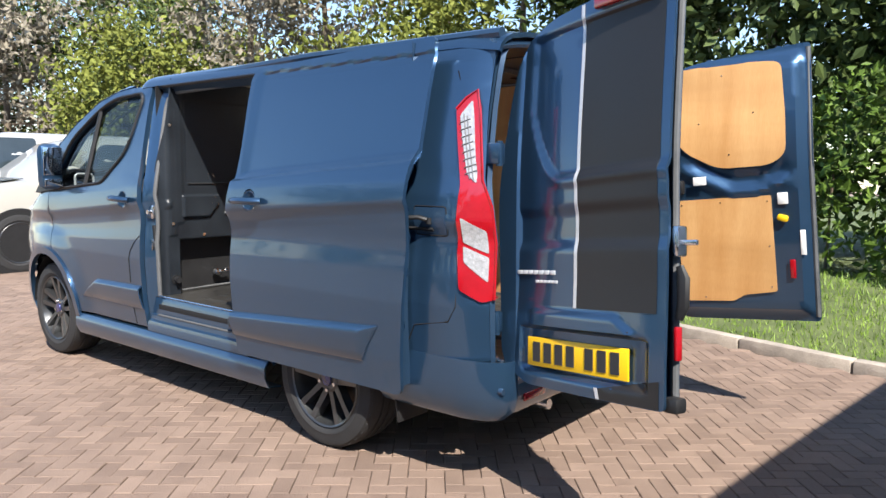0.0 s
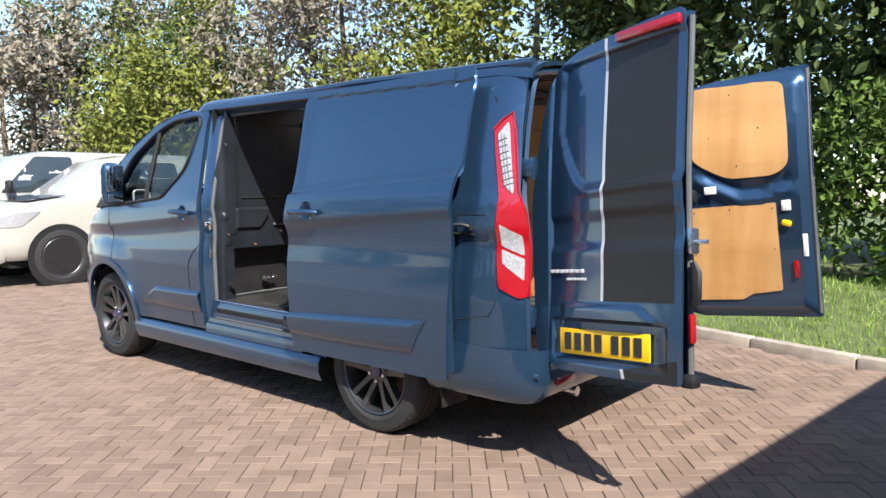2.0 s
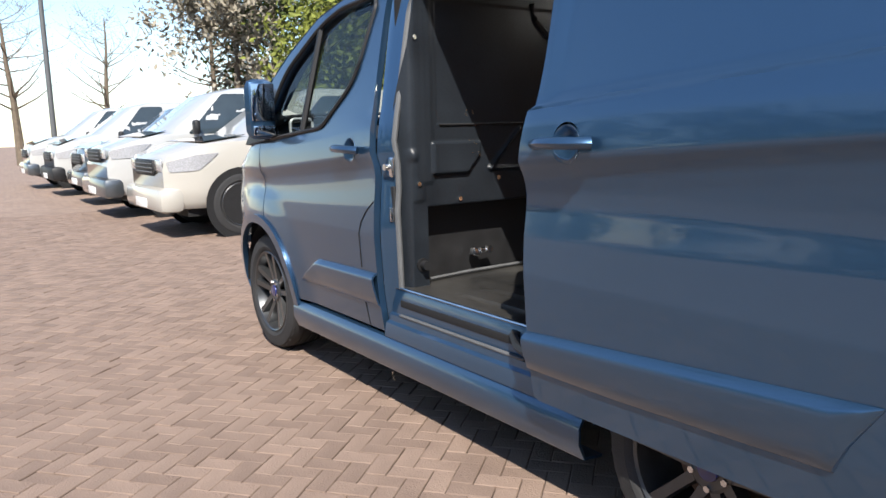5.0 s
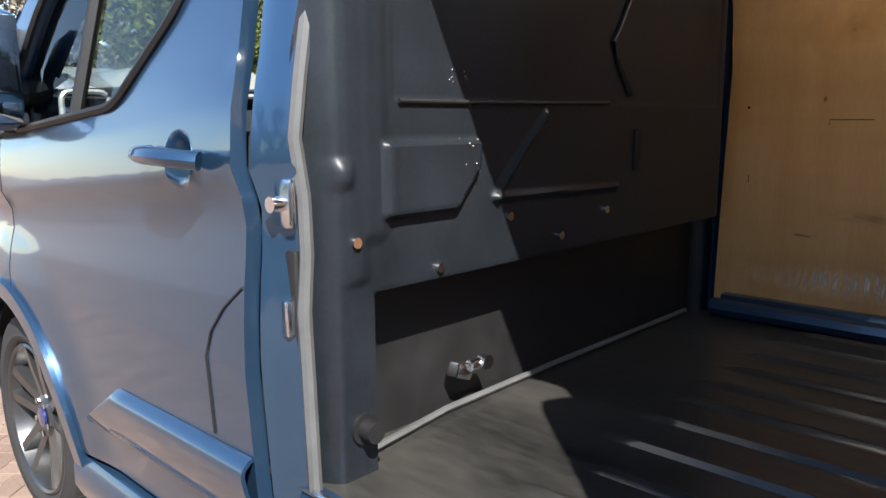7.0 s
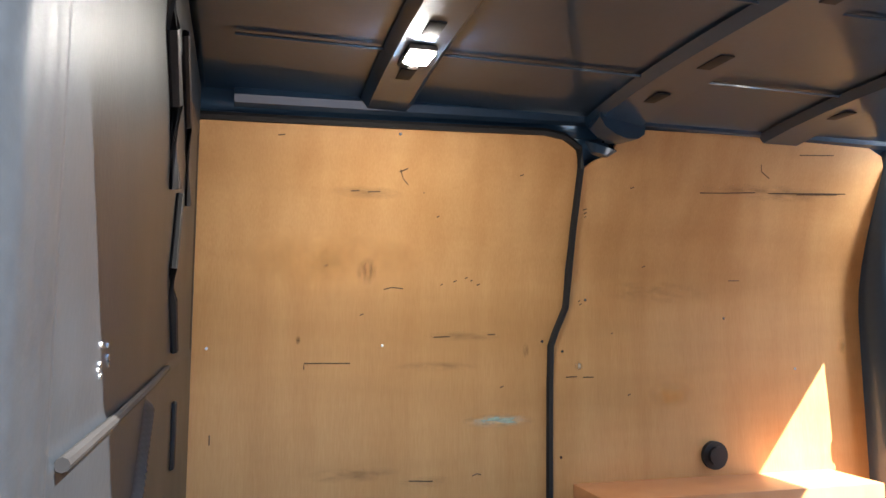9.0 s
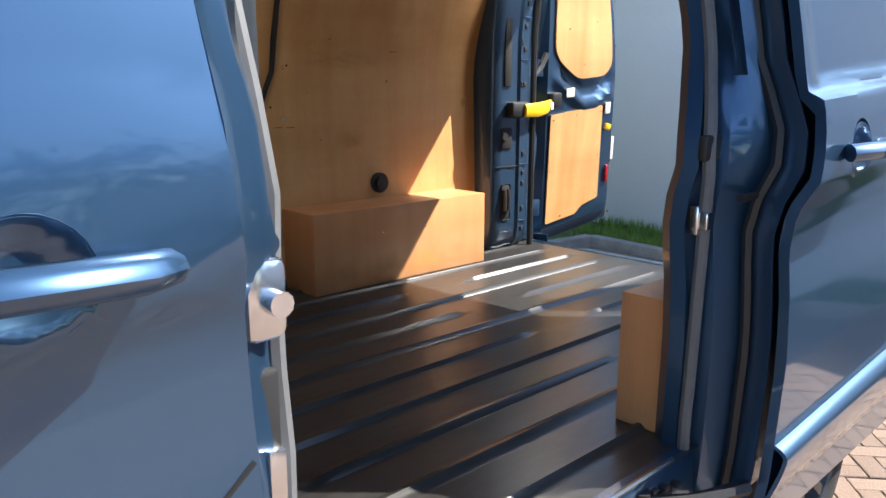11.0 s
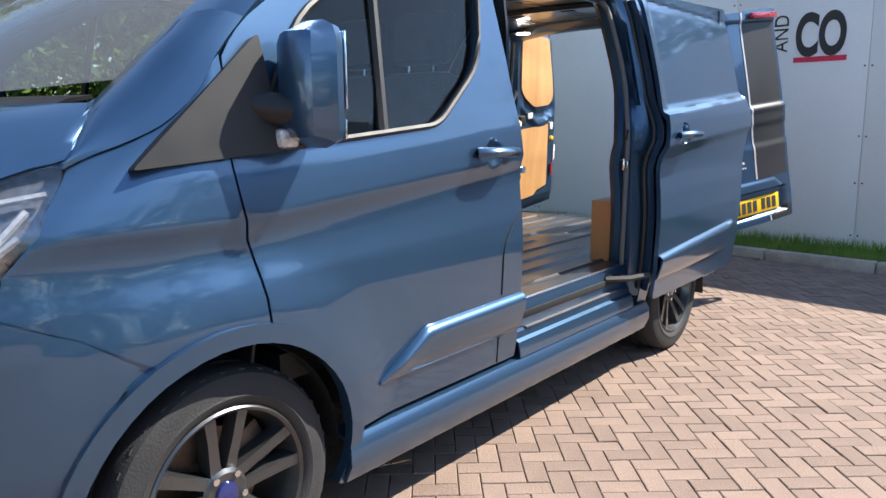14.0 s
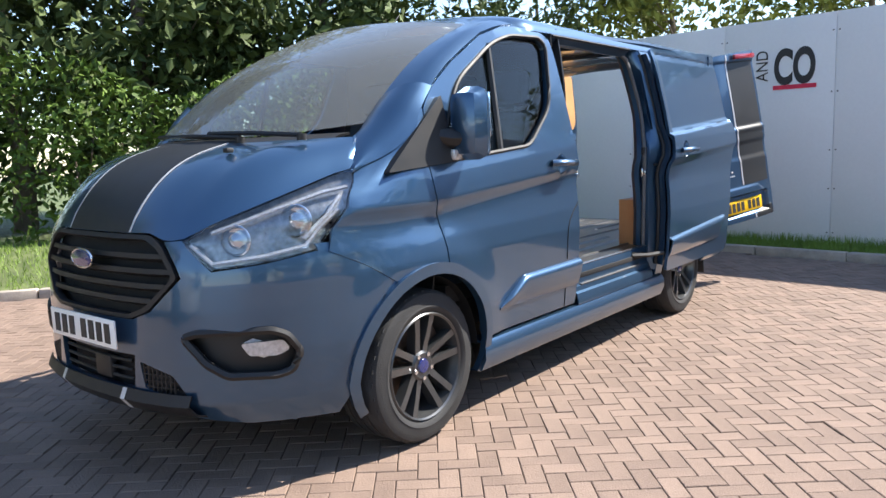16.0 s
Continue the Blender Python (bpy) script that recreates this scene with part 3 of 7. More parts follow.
# front face: one skin round the nose, with openings for lamps, grille and intakes
U = u_of
HEAD = rounded([(4.0, 0.958), (3.942, 0.906), (3.878, 0.859), (3.687, 0.879), (3.495, 0.904), (3.429, 0.972), (3.411, 1.054), (3.492, 1.148), (3.566, 1.195), (3.641, 1.175), (3.733, 1.124), (3.827, 1.065), (3.92, 1.011)], 0.007)
FOG = rounded([(3.989, 0.613), (3.929, 0.631), (3.658, 0.633), (3.6, 0.608), (3.548, 0.539), (3.575, 0.472), (3.633, 0.459), (3.813, 0.469), (3.895, 0.519)], 0.02)
MESH = rounded([(4.202, 0.509), (4.032, 0.466), (3.968, 0.384), (4.009, 0.37), (4.178, 0.409)], 0.012)
GRY = [(side(u, z)[1], z) for u, z in ((4.162, 0.982), (4.095, 0.951), (4.031, 0.87), (4.007, 0.83), (4.15, 0.702), (4.241, 0.67))]
BUMP = [(3.163, 0.75), (3.215, 0.685), (3.29, 0.55), (3.335, 0.40), (3.352, 0.331), (3.418, 0.253), (3.767, 0.268), (3.989, 0.30), (NOSE_U, 0.31), (NOSE_U, 0.40), (4.24, 0.40), (4.23, 0.53), (NOSE_U, 0.53), (NOSE_U, 0.665), (4.241, 0.665), (4.145, 0.698), (3.998, 0.828), (4.02, 0.873), (4.085, 0.958)]
BUMP += [(4.005, 0.963), (3.938, 0.90), (3.878, 0.852), (3.687, 0.872), (3.497, 0.903), (3.452, 0.898), (3.277, 0.826)]


def clampu(q):
    return [(min(u, NOSE_U), z) for u, z in q]


for mir in (False, True):
    part("front_bumper", shell(clampu(BUMP), side, (1, 0.3, 0), 0.02, [FOG, MESH], 0.04, mir), PAINT, van, "deep blue body-coloured bumper")
    hl = part("headlamp", shell(HEAD, lambda u, z: side(u, z, 0.004), (1, 0.5, 0.2), 0.004, (), 0.03, mir), clear_glass("headlamp_cover", (0.93, 0.94, 0.95), 1.0) if not mir else bpy.data.materials["headlamp_cover"], van, "clear headlamp with chrome reflectors")
    hl.visible_shadow = False
    part("housing", shell(HEAD, lambda u, z: side(u, z, -0.04), (1, 0.5, 0.2), 0.004, (), 0.04, mir), mat("lamp_housing", (0.24, 0.245, 0.25), 0.3, 0.8, 0.3, 30) if not mir else bpy.data.materials["lamp_housing"], hl, "dark grey housing")
    for u, z, r in ((3.80, 0.955, 0.058), (3.60, 1.015, 0.062)):
        p = Vector(side(u, z, -0.035))
        nrm = Vector((0.85, 0.5 if not mir else -0.5, 0.12)).normalized()
        if mir:
            p.y = -p.y
        m_ = Matrix.Translation(p) @ nrm.to_track_quat("Y", "Z").to_matrix().to_4x4()
        tmp = bmesh.new()
        lathe(tmp, [(r, 0.012), (r * 0.93, 0.016), (r * 0.8, -0.008), (r * 0.55, -0.012), (r * 0.5, 0.012), (r * 0.3, 0.022), (0.001, 0.026)], 28)
        bmesh.ops.transform(tmp, matrix=m_, verts=tmp.verts)
        part("reflector", tmp, CHROME, hl, "round chrome projector")
    bm = bmesh.new()
    for line in ([(3.50, 1.13), (3.60, 1.115), (3.70, 1.075), (3.80, 1.03), (3.90, 0.985)], [(3.97, 0.945), (3.88, 0.878), (3.69, 0.897), (3.53, 0.925), (3.48, 0.99), (3.455, 1.05)], [(3.50, 1.10), (3.49, 1.03), (3.54, 0.95)]):
        pts = [Vector(side(u, z, -0.012)) for u, z in line]
        tube(bm, [Vector((p.x, -p.y if mir else p.y, p.z)) for p in pts], 0.009, 6)
    part("light_guide", bm, CLEARL, hl, "white daytime running light strip")
    part("fog_surround", shell(FOG, lambda u, z: side(u, z, -0.035), (1, 0.3, 0), 0.01, (), 0.04, mir), BLACK, van, "black fog lamp surround")
    fr = [Vector(side(u, z, 0.0)) for u, z in FOG + FOG[:1]]
    bm = bmesh.new()
    tube(bm, [Vector((p.x, -p.y if mir else p.y, p.z)) for p in fr], 0.016, 6)
    part("fog_rim", bm, BLACK, van)
    FG = rounded([(3.775, 0.584), (3.616, 0.587), (3.589, 0.548), (3.635, 0.529), (3.741, 0.536)], 0.015)
    part("fog_lamp", shell(FG, lambda u, z: side(u, z, -0.012), (1, 0.3, 0), 0.02, (), 0.03, mir), CLEARL, van, "clear fog lamp")
    part("intake_mesh", shell(MESH, lambda u, z: side(u, z, -0.02), (1, 0.3, 0), 0.006, (), 0.04, mir), BLACK, van, "black honeycomb side intake")
    bm = bmesh.new()
    for z in np.arange(0.39, 0.50, 0.024):
        pts = [Vector(side(u, z, -0.008)) for u in np.linspace(4.03 - 0.3 * (0.47 - z), 4.185, 5)]
        tube(bm, [Vector((p.x, -p.y if mir else p.y, p.z)) for p in pts], 0.004, 5)
    for u in np.arange(4.03, 4.19, 0.022):
        pts = [Vector(side(u, z, -0.006)) for z in (0.385, 0.43, 0.468 + 0.25 * (u - 4.03))]
        tube(bm, [Vector((p.x, -p.y if mir else p.y, p.z)) for p in pts], 0.004, 5)
    part("intake_honeycomb", bm, BLACK, van)["kind"] = "stuff"

bm = bmesh.new()
rows = [[(x_, y_, z) for x_, y_ in [(side(U(y), z, -0.05)[0], y) for y in np.linspace(0.49, 0, 12)] + [(side(U(y), z, -0.05)[0], -y) for y in np.linspace(0, 0.49, 12)[1:]]] for z in np.linspace(0.655, 0.985, 6)]
part("grille_back", loft(rows, 0.006, (1, 0, 0)), DARK, van)
GO = GRY + [(-y, z) for y, z in GRY[::-1]]
cy, cz = 0.0, 0.825
GI = [(y * 0.955, cz + (z - cz) * 0.90) for y, z in GO]
grille = part("grille", shell(rounded(GO, 0.02), lambda y, z: (side(U(abs(y)), z, 0.006)[0], y, z), (1, 0, 0), 0.03, [rounded(GI, 0.02)], 0.05), BLACK, van, "black trapezoid grille")
for k, z in enumerate((0.735, 0.79, 0.845, 0.90)):
    hw = float(np.interp(z, [q[1] for q in GI[:6]][::-1], [q[0] for q in GI[:6]][::-1]))
    ys = np.linspace(-hw, hw, 25)
    part("grille_slat", loft([[(side(U(abs(y)), z, d)[0], y, z + e) for y in ys] for d, e in ((-0.04, 0.006), (-0.006, 0.014), (-0.002, -0.004), (-0.03, -0.02))], 0.004, (1, 0, 0)), BLACK, grille, "", None, 30)
bm = bmesh.new()
lathe(bm, [(0.001, 0.014), (0.062, 0.012), (0.07, 0.004)], 32)
bmesh.ops.transform(bm, matrix=Matrix.Translation((side(NOSE_U, 0.83, 0.02)[0], 0, 0.885)) @ Matrix.Rotation(-math.pi / 2, 4, "Z") @ Matrix.Diagonal((1.15, 1, 0.52, 1)), verts=bm.verts)
part("badge", bm, BADGE, grille, "oval blue badge")
bm = bmesh.new()
ring = [(side(NOSE_U, 0.83, 0.026)[0], 0.082 * math.cos(t), 0.885 + 0.037 * math.sin(t)) for t in np.linspace(0, 2 * math.pi, 33)]
tube(bm, ring, 0.004, 6)
part("badge_rim", bm, CHROME, grille)
rows = [[(side(U(abs(y)), z, -0.05)[0], y, z) for y in np.linspace(-0.28, 0.28, 21)] for z in (0.38, 0.46, 0.54)]
lower = part("lower_intake", loft(rows, 0.006, (1, 0, 0)), DARK, van)
for z in (0.43, 0.465, 0.50):
    bm = bmesh.new()
    tube(bm, [(side(U(abs(y)), z, -0.015)[0], y, z) for y in np.linspace(-0.26, 0.26, 15)], 0.007, 6)
    part("intake_bar", bm, BLACK, lower)
bm = bmesh.new()
box(bm, (3.895, 0.07, 0.46), (0.03, 0.12, 0.09), None, 0.008)
part("radar_cover", bm, BLACK, lower)
rows = [[(side(U(abs(y)), z, d)[0], y, z) for y in np.linspace(-0.56, 0.56, 31)] for z, d in ((0.40, 0.010), (0.36, 0.028), (0.315, 0.02), (0.295, -0.03))]
split = part("front_splitter", loft(rows, 0.008, (1, 0, 0)), BLACK, van, "black splitter with silver stripe ends")
for y in (0.24, -0.24):
    part("stripe_end", loft([[(side(U(abs(q)), z, d + 0.003)[0], q, z) for q in (y - 0.012, y, y + 0.012)] for z, d in ((0.40, 0.010), (0.36, 0.028), (0.315, 0.02))], 0.002, (1, 0, 0)), SILVER, split)


# plates: raised bars stand in for the characters
def plate(parent, m, material, name="number_plate"):
    bm = bmesh.new()
    box(bm, (0, 0, 0), (0.52, 0.008, 0.111), None, 0.003)
    pl = part(name, bm, material, parent, "flat number plate with dark bars", m)
    for i in range(7):
        x = -0.205 + i * 0.062 + (0.034 if i > 3 else 0)
        bm = bmesh.new()
        box(bm, (x, 0.0055, 0), (0.040, 0.003, 0.076))
        part("plate_bar", bm, INK, pl, "", m)
    return pl


plate(van, Matrix.Translation((side(NOSE_U, 0.55)[0] + 0.03, 0.0, 0.612)) @ Matrix.Rotation(-math.pi / 2, 4, "Z"), PLATE_W)

# door mirrors
for mir in (False, True):
    s = -1 if mir else 1
    sa_, sb_, sc_ = (Vector(side(u, z, 0.034)) for u, z in ((3.30, 1.175), (2.78, 1.49), (2.74, 1.205)))
    sail = shell(rounded([(0, 0), (1, 0), (0, 1)], [0.03, 0.05, 0.04]), lambda a, b: tuple(sa_ + (sb_ - sa_) * a + (sc_ - sa_) * b), (0, 1, 0), 0.07, (), 0.12, mir)
    arm = part("mirror_arm", sail, BLACK, van, "black plastic mirror mount")
    bm = bmesh.new()
    tube(bm, [(2.80, s * 0.88, 1.32), (2.75, s * 0.94, 1.305), (2.70, s * 0.99, 1.30)], 0.055, 10, [1.1, 1.0, 0.9], 0.8)
    part("mirror_stalk", bm, BLACK, arm)
    bm = bmesh.new()
    box(bm, (2.69, s * 1.01, 1.365), (0.12, 0.16, 0.31), None, 0.045)
    for v_ in bm.verts:
        if v_.co.x > 2.70:
            v_.co.y += -s * 0.03 * (v_.co.y * s - 0.92) * 2
            v_.co.z += -0.10 * (v_.co.z - 1.36)
    hd = part("mirror_head", bm, PAINT, arm, "blue mirror shell")
    bm = bmesh.new()
    box(bm, (2.628, s * 1.01, 1.40), (0.006, 0.125, 0.19), None, 0.002)
    part("mirror_glass", bm, MIRROR, hd)
    bm = bmesh.new()
    box(bm, (2.628, s * 1.01, 1.255), (0.006, 0.115, 0.05), None, 0.002)
    part("mirror_glass", bm, MIRROR, hd)
    bm = bmesh.new()
    box(bm, (2.735, s * 0.945, 1.235), (0.06, 0.07, 0.05), None, 0.012)
    part("mirror_indicator", bm, CLEARL, hd)

# wheels
def wheel_meshes():
    t = bmesh.new()
    lathe(t, [(0.232, -0.105), (0.245, -0.118), (0.29, -0.122), (0.318, -0.112), (0.331, -0.092), (0.333, -0.066), (0.325, -0.064), (0.325, -0.054), (0.334, -0.052), (0.335, -0.018), (0.327, -0.016), (0.327, -0.004), (0.335, -0.002), (0.335, 0.03), (0.327, 0.032), (0.327, 0.042), (0.334, 0.044), (0.332, 0.092), (0.318, 0.112), (0.29, 0.122), (0.268, 0.120), (0.262, 0.123), (0.245, 0.118), (0.232, 0.105)], 72)
    for i in range(72):
        if i % 2 == 0:
            a = 2 * math.pi * i / 72
            for y in (-0.088, 0.088):
                box(t, (0.3235 * math.cos(a), y, 0.3235 * math.sin(a)), (0.012, 0.03, 0.016), Matrix.Rotation(-a, 4, "Y"))
    r = bmesh.new()
    lathe(r, [(0.236, 0.112), (0.230, 0.118), (0.222, 0.112), (0.214, 0.085), (0.205, 0.06), (0.20, -0.10), (0.21, -0.11)], 60)
    for k in range(5):
        for s in (-1, 1):
            a = math.radians(90 + 72 * k)
            m = Matrix.Rotation(-(a - math.pi / 2), 4, "Y")
            pr = []
            for d, off, w, dep in ((0.045, 0.020, 0.022, 0.080), (0.09, 0.027, 0.020, 0.086), (0.15, 0.037, 0.019, 0.098), (0.224, 0.050, 0.022, 0.110)):
                cx = s * off
                pr.append([m @ Vector((cx - w, dep - 0.045, d)), m @ Vector((cx - w * 0.75, dep, d)), m @ Vector((cx + w * 0.75, dep, d)), m @ Vector((cx + w, dep - 0.045, d))])
            vs = [[r.verts.new(p) for p in q] for q in pr]
            for q, w_ in zip(vs, vs[1:]):
                for j in range(4):
                    r.faces.new((q[j], w_[j], w_[(j + 1) % 4], q[(j + 1) % 4]))
    lathe(r, [(0.062, 0.045), (0.066, 0.082), (0.055, 0.090), (0.042, 0.088), (0.001, 0.088)], 30)
    bmesh.ops.recalc_face_normals(r, faces=r.faces)
    nuts = bmesh.new()
    cyl(nuts, (0, 0.086, 0.054), 0.010, 0.02, "Y", 6)
    cap = bmesh.new()
    lathe(cap, [(0.033, 0.09), (0.03, 0.096), (0.001, 0.098)], 24)
    disc = bmesh.new()
    lathe(disc, [(0.155, -0.01), (0.155, 0.01), (0.08, 0.012), (0.075, 0.04), (0.001, 0.04)], 40)
    box(disc, (-0.125, 0.01, 0.07), (0.10, 0.06, 0.13), Matrix.Rotation(0.5, 4, "Y"), 0.012)
    return finish(t, "tyre", RUBBER, 35), finish(r, "rim", ALLOY, 30), finish(nuts, "wheel_nut", CHROME, 30), finish(cap, "hub_cap", BADGE), finish(disc, "wheel", RUST)


TY, RI, NU, CA, DI = wheel_meshes()


def wheel(parent, x, s, yc=0.80, z=0.335, turn=0.0):
    m = Matrix.Translation((x, s * yc, z)) @ Matrix.Rotation(turn if s > 0 else math.pi + turn, 4, "Z")
    w = part("wheel", DI, None, parent, "", m)
    part("tyre", TY, None, w, "black low-profile tyre", m)
    part("rim", RI, None, w, "dark grey alloy rim with five split spokes", m)
    for k in range(5):
        part("wheel_nut", NU, None, w, "", m @ Matrix.Rotation(radians(36 + 72 * k), 4, "Y"))
    part("hub_cap", CA, None, w, "", m)
    return w


for x in (FX, RX):
    for s in (1, -1):
        wheel(van, x, s)

# underside and engine bay block the light as the real ones do
bm = bmesh.new()
box(bm, (1.5, 0, 0.42), (4.3, 1.0, 0.24), None, 0.02)
box(bm, (1.5, 0, 0.47), (1.95, 1.60, 0.12))
box(bm, (3.30, 0, 0.72), (0.7, 1.25, 0.5))
part("underbody", bm, DARK, van)

# ---- load space ----
FZ = 0.57
bm = bmesh.new()


def floor_z(x, y):
    k = (y + 0.9) / 0.15
    d = abs(k - round(k)) * 0.15
    gate = smooth01((x + 0.80) / 0.05) * smooth01((1.30 - x) / 0.05)
    if round(k) % 2 and -0.1 < x < 0.25:
        gate = 0
    return FZ + 0.011 * (1 - smooth01((d - 0.006) / 0.010)) * gate


nx, ny = 82, 170
g = [[bm.verts.new((-0.95 + 2.68 * i / nx, -0.84 + 1.725 * j / ny, floor_z(-0.95 + 2.68 * i / nx, -0.84 + 1.725 * j / ny))) for j in range(ny + 1)] for i in range(nx + 1)]
for i in range(nx):
    for j in range(ny):
        bm.faces.new((g[i][j], g[i + 1][j], g[i + 1][j + 1], g[i][j + 1]))
part("load_floor", bm, FLOOR, van, "black ribbed load floor, scuffed near the side door")

# bulkhead with pressed panels
BX = 1.528


def bulk(y, z):
    x = BX
    def pad(y0, y1, z0, z1, d, e=0.015):
        return d * smooth01((y - y0) / e) * smooth01((y1 - y) / e) * smooth01((z - z0) / e) * smooth01((z1 - z) / e)
    x -= 0.007 * smooth01((y - 0.735) / 0.04) * smooth01((0.82 - y) / 0.03) * smooth01((z - 0.93) / 0.02)
    x += 0.05 * smooth01((y - 0.81) / 0.05)
    x += 0.095 * smooth01((-0.72 - y) / 0.12)
    x -= pad(0.445 + 0.85 * max(0, 1.137 - z), 0.718, 1.045, 1.195, 0.022)
    x -= pad(0.69, 0.77, 1.0, 1.86, 0.006, 0.03) + pad(0.775, 0.84, 1.10, 1.17, 0.012, 0.03)
    x += pad(-0.70, 0.685, 1.262, 1.78, 0.003, 0.008)
    # the foot steps back into a long recess
    x += 0.16 * smooth01((0.918 - z) / 0.022) * smooth01((y + 0.80) / 0.03) * smooth01((0.735 - y) / 0.02)
    for ya, za, yb, zb in ((0.215, 1.24, 0.395, 1.066), (0.395, 1.066, -0.10, 1.055)):
        dy, dz = yb - ya, zb - za
        t = max(0, min(1, ((y - ya) * dy + (z - za) * dz) / (dy * dy + dz * dz)))
        d = math.hypot(y - ya - t * dy, z - za - t * dz)
        x -= 0.011 * (1 - smooth01(d / 0.014))
    return (x, y, z)


g = np.linspace(-0.87, 0.87, 300)
rows = [[bulk(y * (1 if z < 1.3 else 1 - 0.10 * (z - 1.3) / 0.5), z) for y in g] for z in np.linspace(0.56, 1.90, 230)]
bulkhead = part("bulkhead", loft(rows, 0.01, (-1, 0, 0)), LINER, van, "black moulded bulkhead with scuffs")
# The last path is a black line standing for the recess edge's shadow.
for path, r in (([(-0.15, 1.543), (-0.09, 1.45), (-0.062, 1.417), (-0.09, 1.37), (-0.157, 1.289)], 0.008), ([(0.14, 1.80), (0.116, 1.729), (0.021, 1.65), (-0.018, 1.534)], 0.013), ([(-0.094, 1.80), (-0.288, 1.694), (-0.354, 1.557)], 0.008), ([(0.67, 1.262), (0.477, 1.262), (0.20, 1.264), (-0.05, 1.268)], 0.0045)):
    bm = bmesh.new()
    tube(bm, [Vector(bulk(y, z)) - Vector((0.004, 0, 0)) for y, z in path], r, 8)
    part("stiffening_bead", bm, BLACK, bulkhead)
bm = bmesh.new()
box(bm, (bulk(-0.195, 1.147)[0] - 0.002, -0.195, 1.147), (0.01, 0.03, 0.11), None, 0.004)
part("grab_slot", bm, DARK, bulkhead)
# louvred heater openings at its foot, a scuffed board and a bracket above the floor
RX_ = BX + 0.155
for y0, y1 in ((0.55, 0.44), (0.415, 0.305), (0.275, 0.165)):
    for j in range(6):
        bm = bmesh.new()
        box(bm, (RX_ - 0.004, (y0 + y1) / 2, 0.655 + j * 0.0135), (0.02, y0 - y1, 0.005), Matrix.Rotation(0.5, 4, "Y"))
        part("vent_slat", bm, BLACK, bulkhead)
    bm = bmesh.new()
    box(bm, (RX_ + 0.002, (y0 + y1) / 2, 0.689), (0.006, y0 - y1 + 0.012, 0.092), None, 0.002)
    part("vent_back", bm, DARK, bulkhead)
for k in range(5):
    for j in range(5):
        bm = bmesh.new()
        box(bm, (RX_ - 0.002, -0.14 - k * 0.045, 0.70 + j * 0.022), (0.012, 0.022, 0.008), None, 0.002)
        part("vent_slot", bm, DARK, bulkhead)
bm = bmesh.new()
box(bm, (RX_ - 0.006, 0.355, 0.787), (0.014, 0.40, 0.066), Matrix.Rotation(0.06, 4, "X"), 0.006)
part("brown_access_cover", bm, mat("brown_board", (0.05, 0.028, 0.018), 0.45, 0, 0.3, 8, 0.1, 60), bulkhead, "dark brown scuffed board")
bm = bmesh.new()
box(bm, (1.60, 0.425, 0.672), (0.035, 0.05, 0.035), Matrix.Rotation(0.35, 4, "X"), 0.006)
cyl(bm, (1.585, 0.385, 0.682), 0.013, 0.05, "Y", 12)
cyl(bm, (1.578, 0.365, 0.684), 0.017, 0.022, "X", 12)
part("lashing_bracket", bm, CHROME, bulkhead, "bright metal bracket")
bm = bmesh.new()
tube(bm, [(1.55, 0.73, 0.60), (1.58, 0.70, 0.585), (1.62, 0.45, 0.583), (1.63, 0.0, 0.583), (1.63, -0.75, 0.583)], 0.008, 6)
part("floor_seal_bead", bm, SEAL, bulkhead, "worn pale sealant bead along the floor")
rnd = random.Random(4)
bm = bmesh.new()
for y, z in ((0.783, 1.015), (0.565, 0.938), (0.345, 1.02), (0.79, 1.62), (0.15, 0.955), (-0.05, 1.00)):
    cyl(bm, (bulk(y, z)[0] - 0.002, y, z), 0.010, 0.010, "X", 10)
part("bulkhead_bolts", bm, CHROME, bulkhead, "bright fixing bolts")["kind"] = "stuff"
for i in range(16):
    ry, rz = (0.50, 1.295) if i < 9 else (0.485, 1.165)
    ry, rz = ry + rnd.uniform(-0.03, 0.03), rz + rnd.gauss(0, 0.022)
    bm = bmesh.new()
    cyl(bm, (bulk(ry, rz)[0], ry, rz), 0.0026, 0.003, "X", 6)
    part("rivet", bm, CHROME, bulkhead)
bm = bmesh.new()
cyl(bm, (1.545, 0.77, 0.665), 0.03, 0.05, "X", 14)
cyl(bm, (1.515, 0.77, 0.665), 0.02, 0.05, "X", 14)
part("lashing_eye", bm, BLACK, bulkhead)


def right(x, z):
    """The ply lining of the right wall, which leans in above the waist."""
    return (x, -0.86 + 0.17 * smooth01((z - 1.35) / 0.75) ** 1.0 + 0.012 * math.sin(3 * z), z)


SEAM = [(0.566, 0.62), (0.555, 1.15), (0.55, 1.265), (0.532, 1.31), (0.502, 1.375), (0.495, 1.60), (0.497, 1.77)]
part("front_ply_panel", shell([(u + 0.008, z) for u, z in SEAM] + [(0.515, 1.815), (0.555, 1.842), (0.62, 1.85), (1.04, 1.838), (1.55, 1.826), (1.565, 1.3), (1.575, 0.62)], right, (0, 1, 0), 0.01, (), 0.08), PLY, van, "scuffed ply wall lining")
part("rear_ply_panel", shell([(u - 0.008, z) for u, z in SEAM[::-1]] + [(0.555, 0.58), (-0.565, 0.58), (-0.575, 0.92), (-0.586, 1.2), (-0.60, 1.62), (-0.585, 1.78), (-0.54, 1.865), (-0.47, 1.893), (-0.37, 1.90), (0.372, 1.885), (0.386, 1.855), (0.41, 1.815), (0.45, 1.795)], right, (0, 1, 0), 0.01, (), 0.08), PLY, van, "scuffed ply wall lining")
bm = bmesh.new()
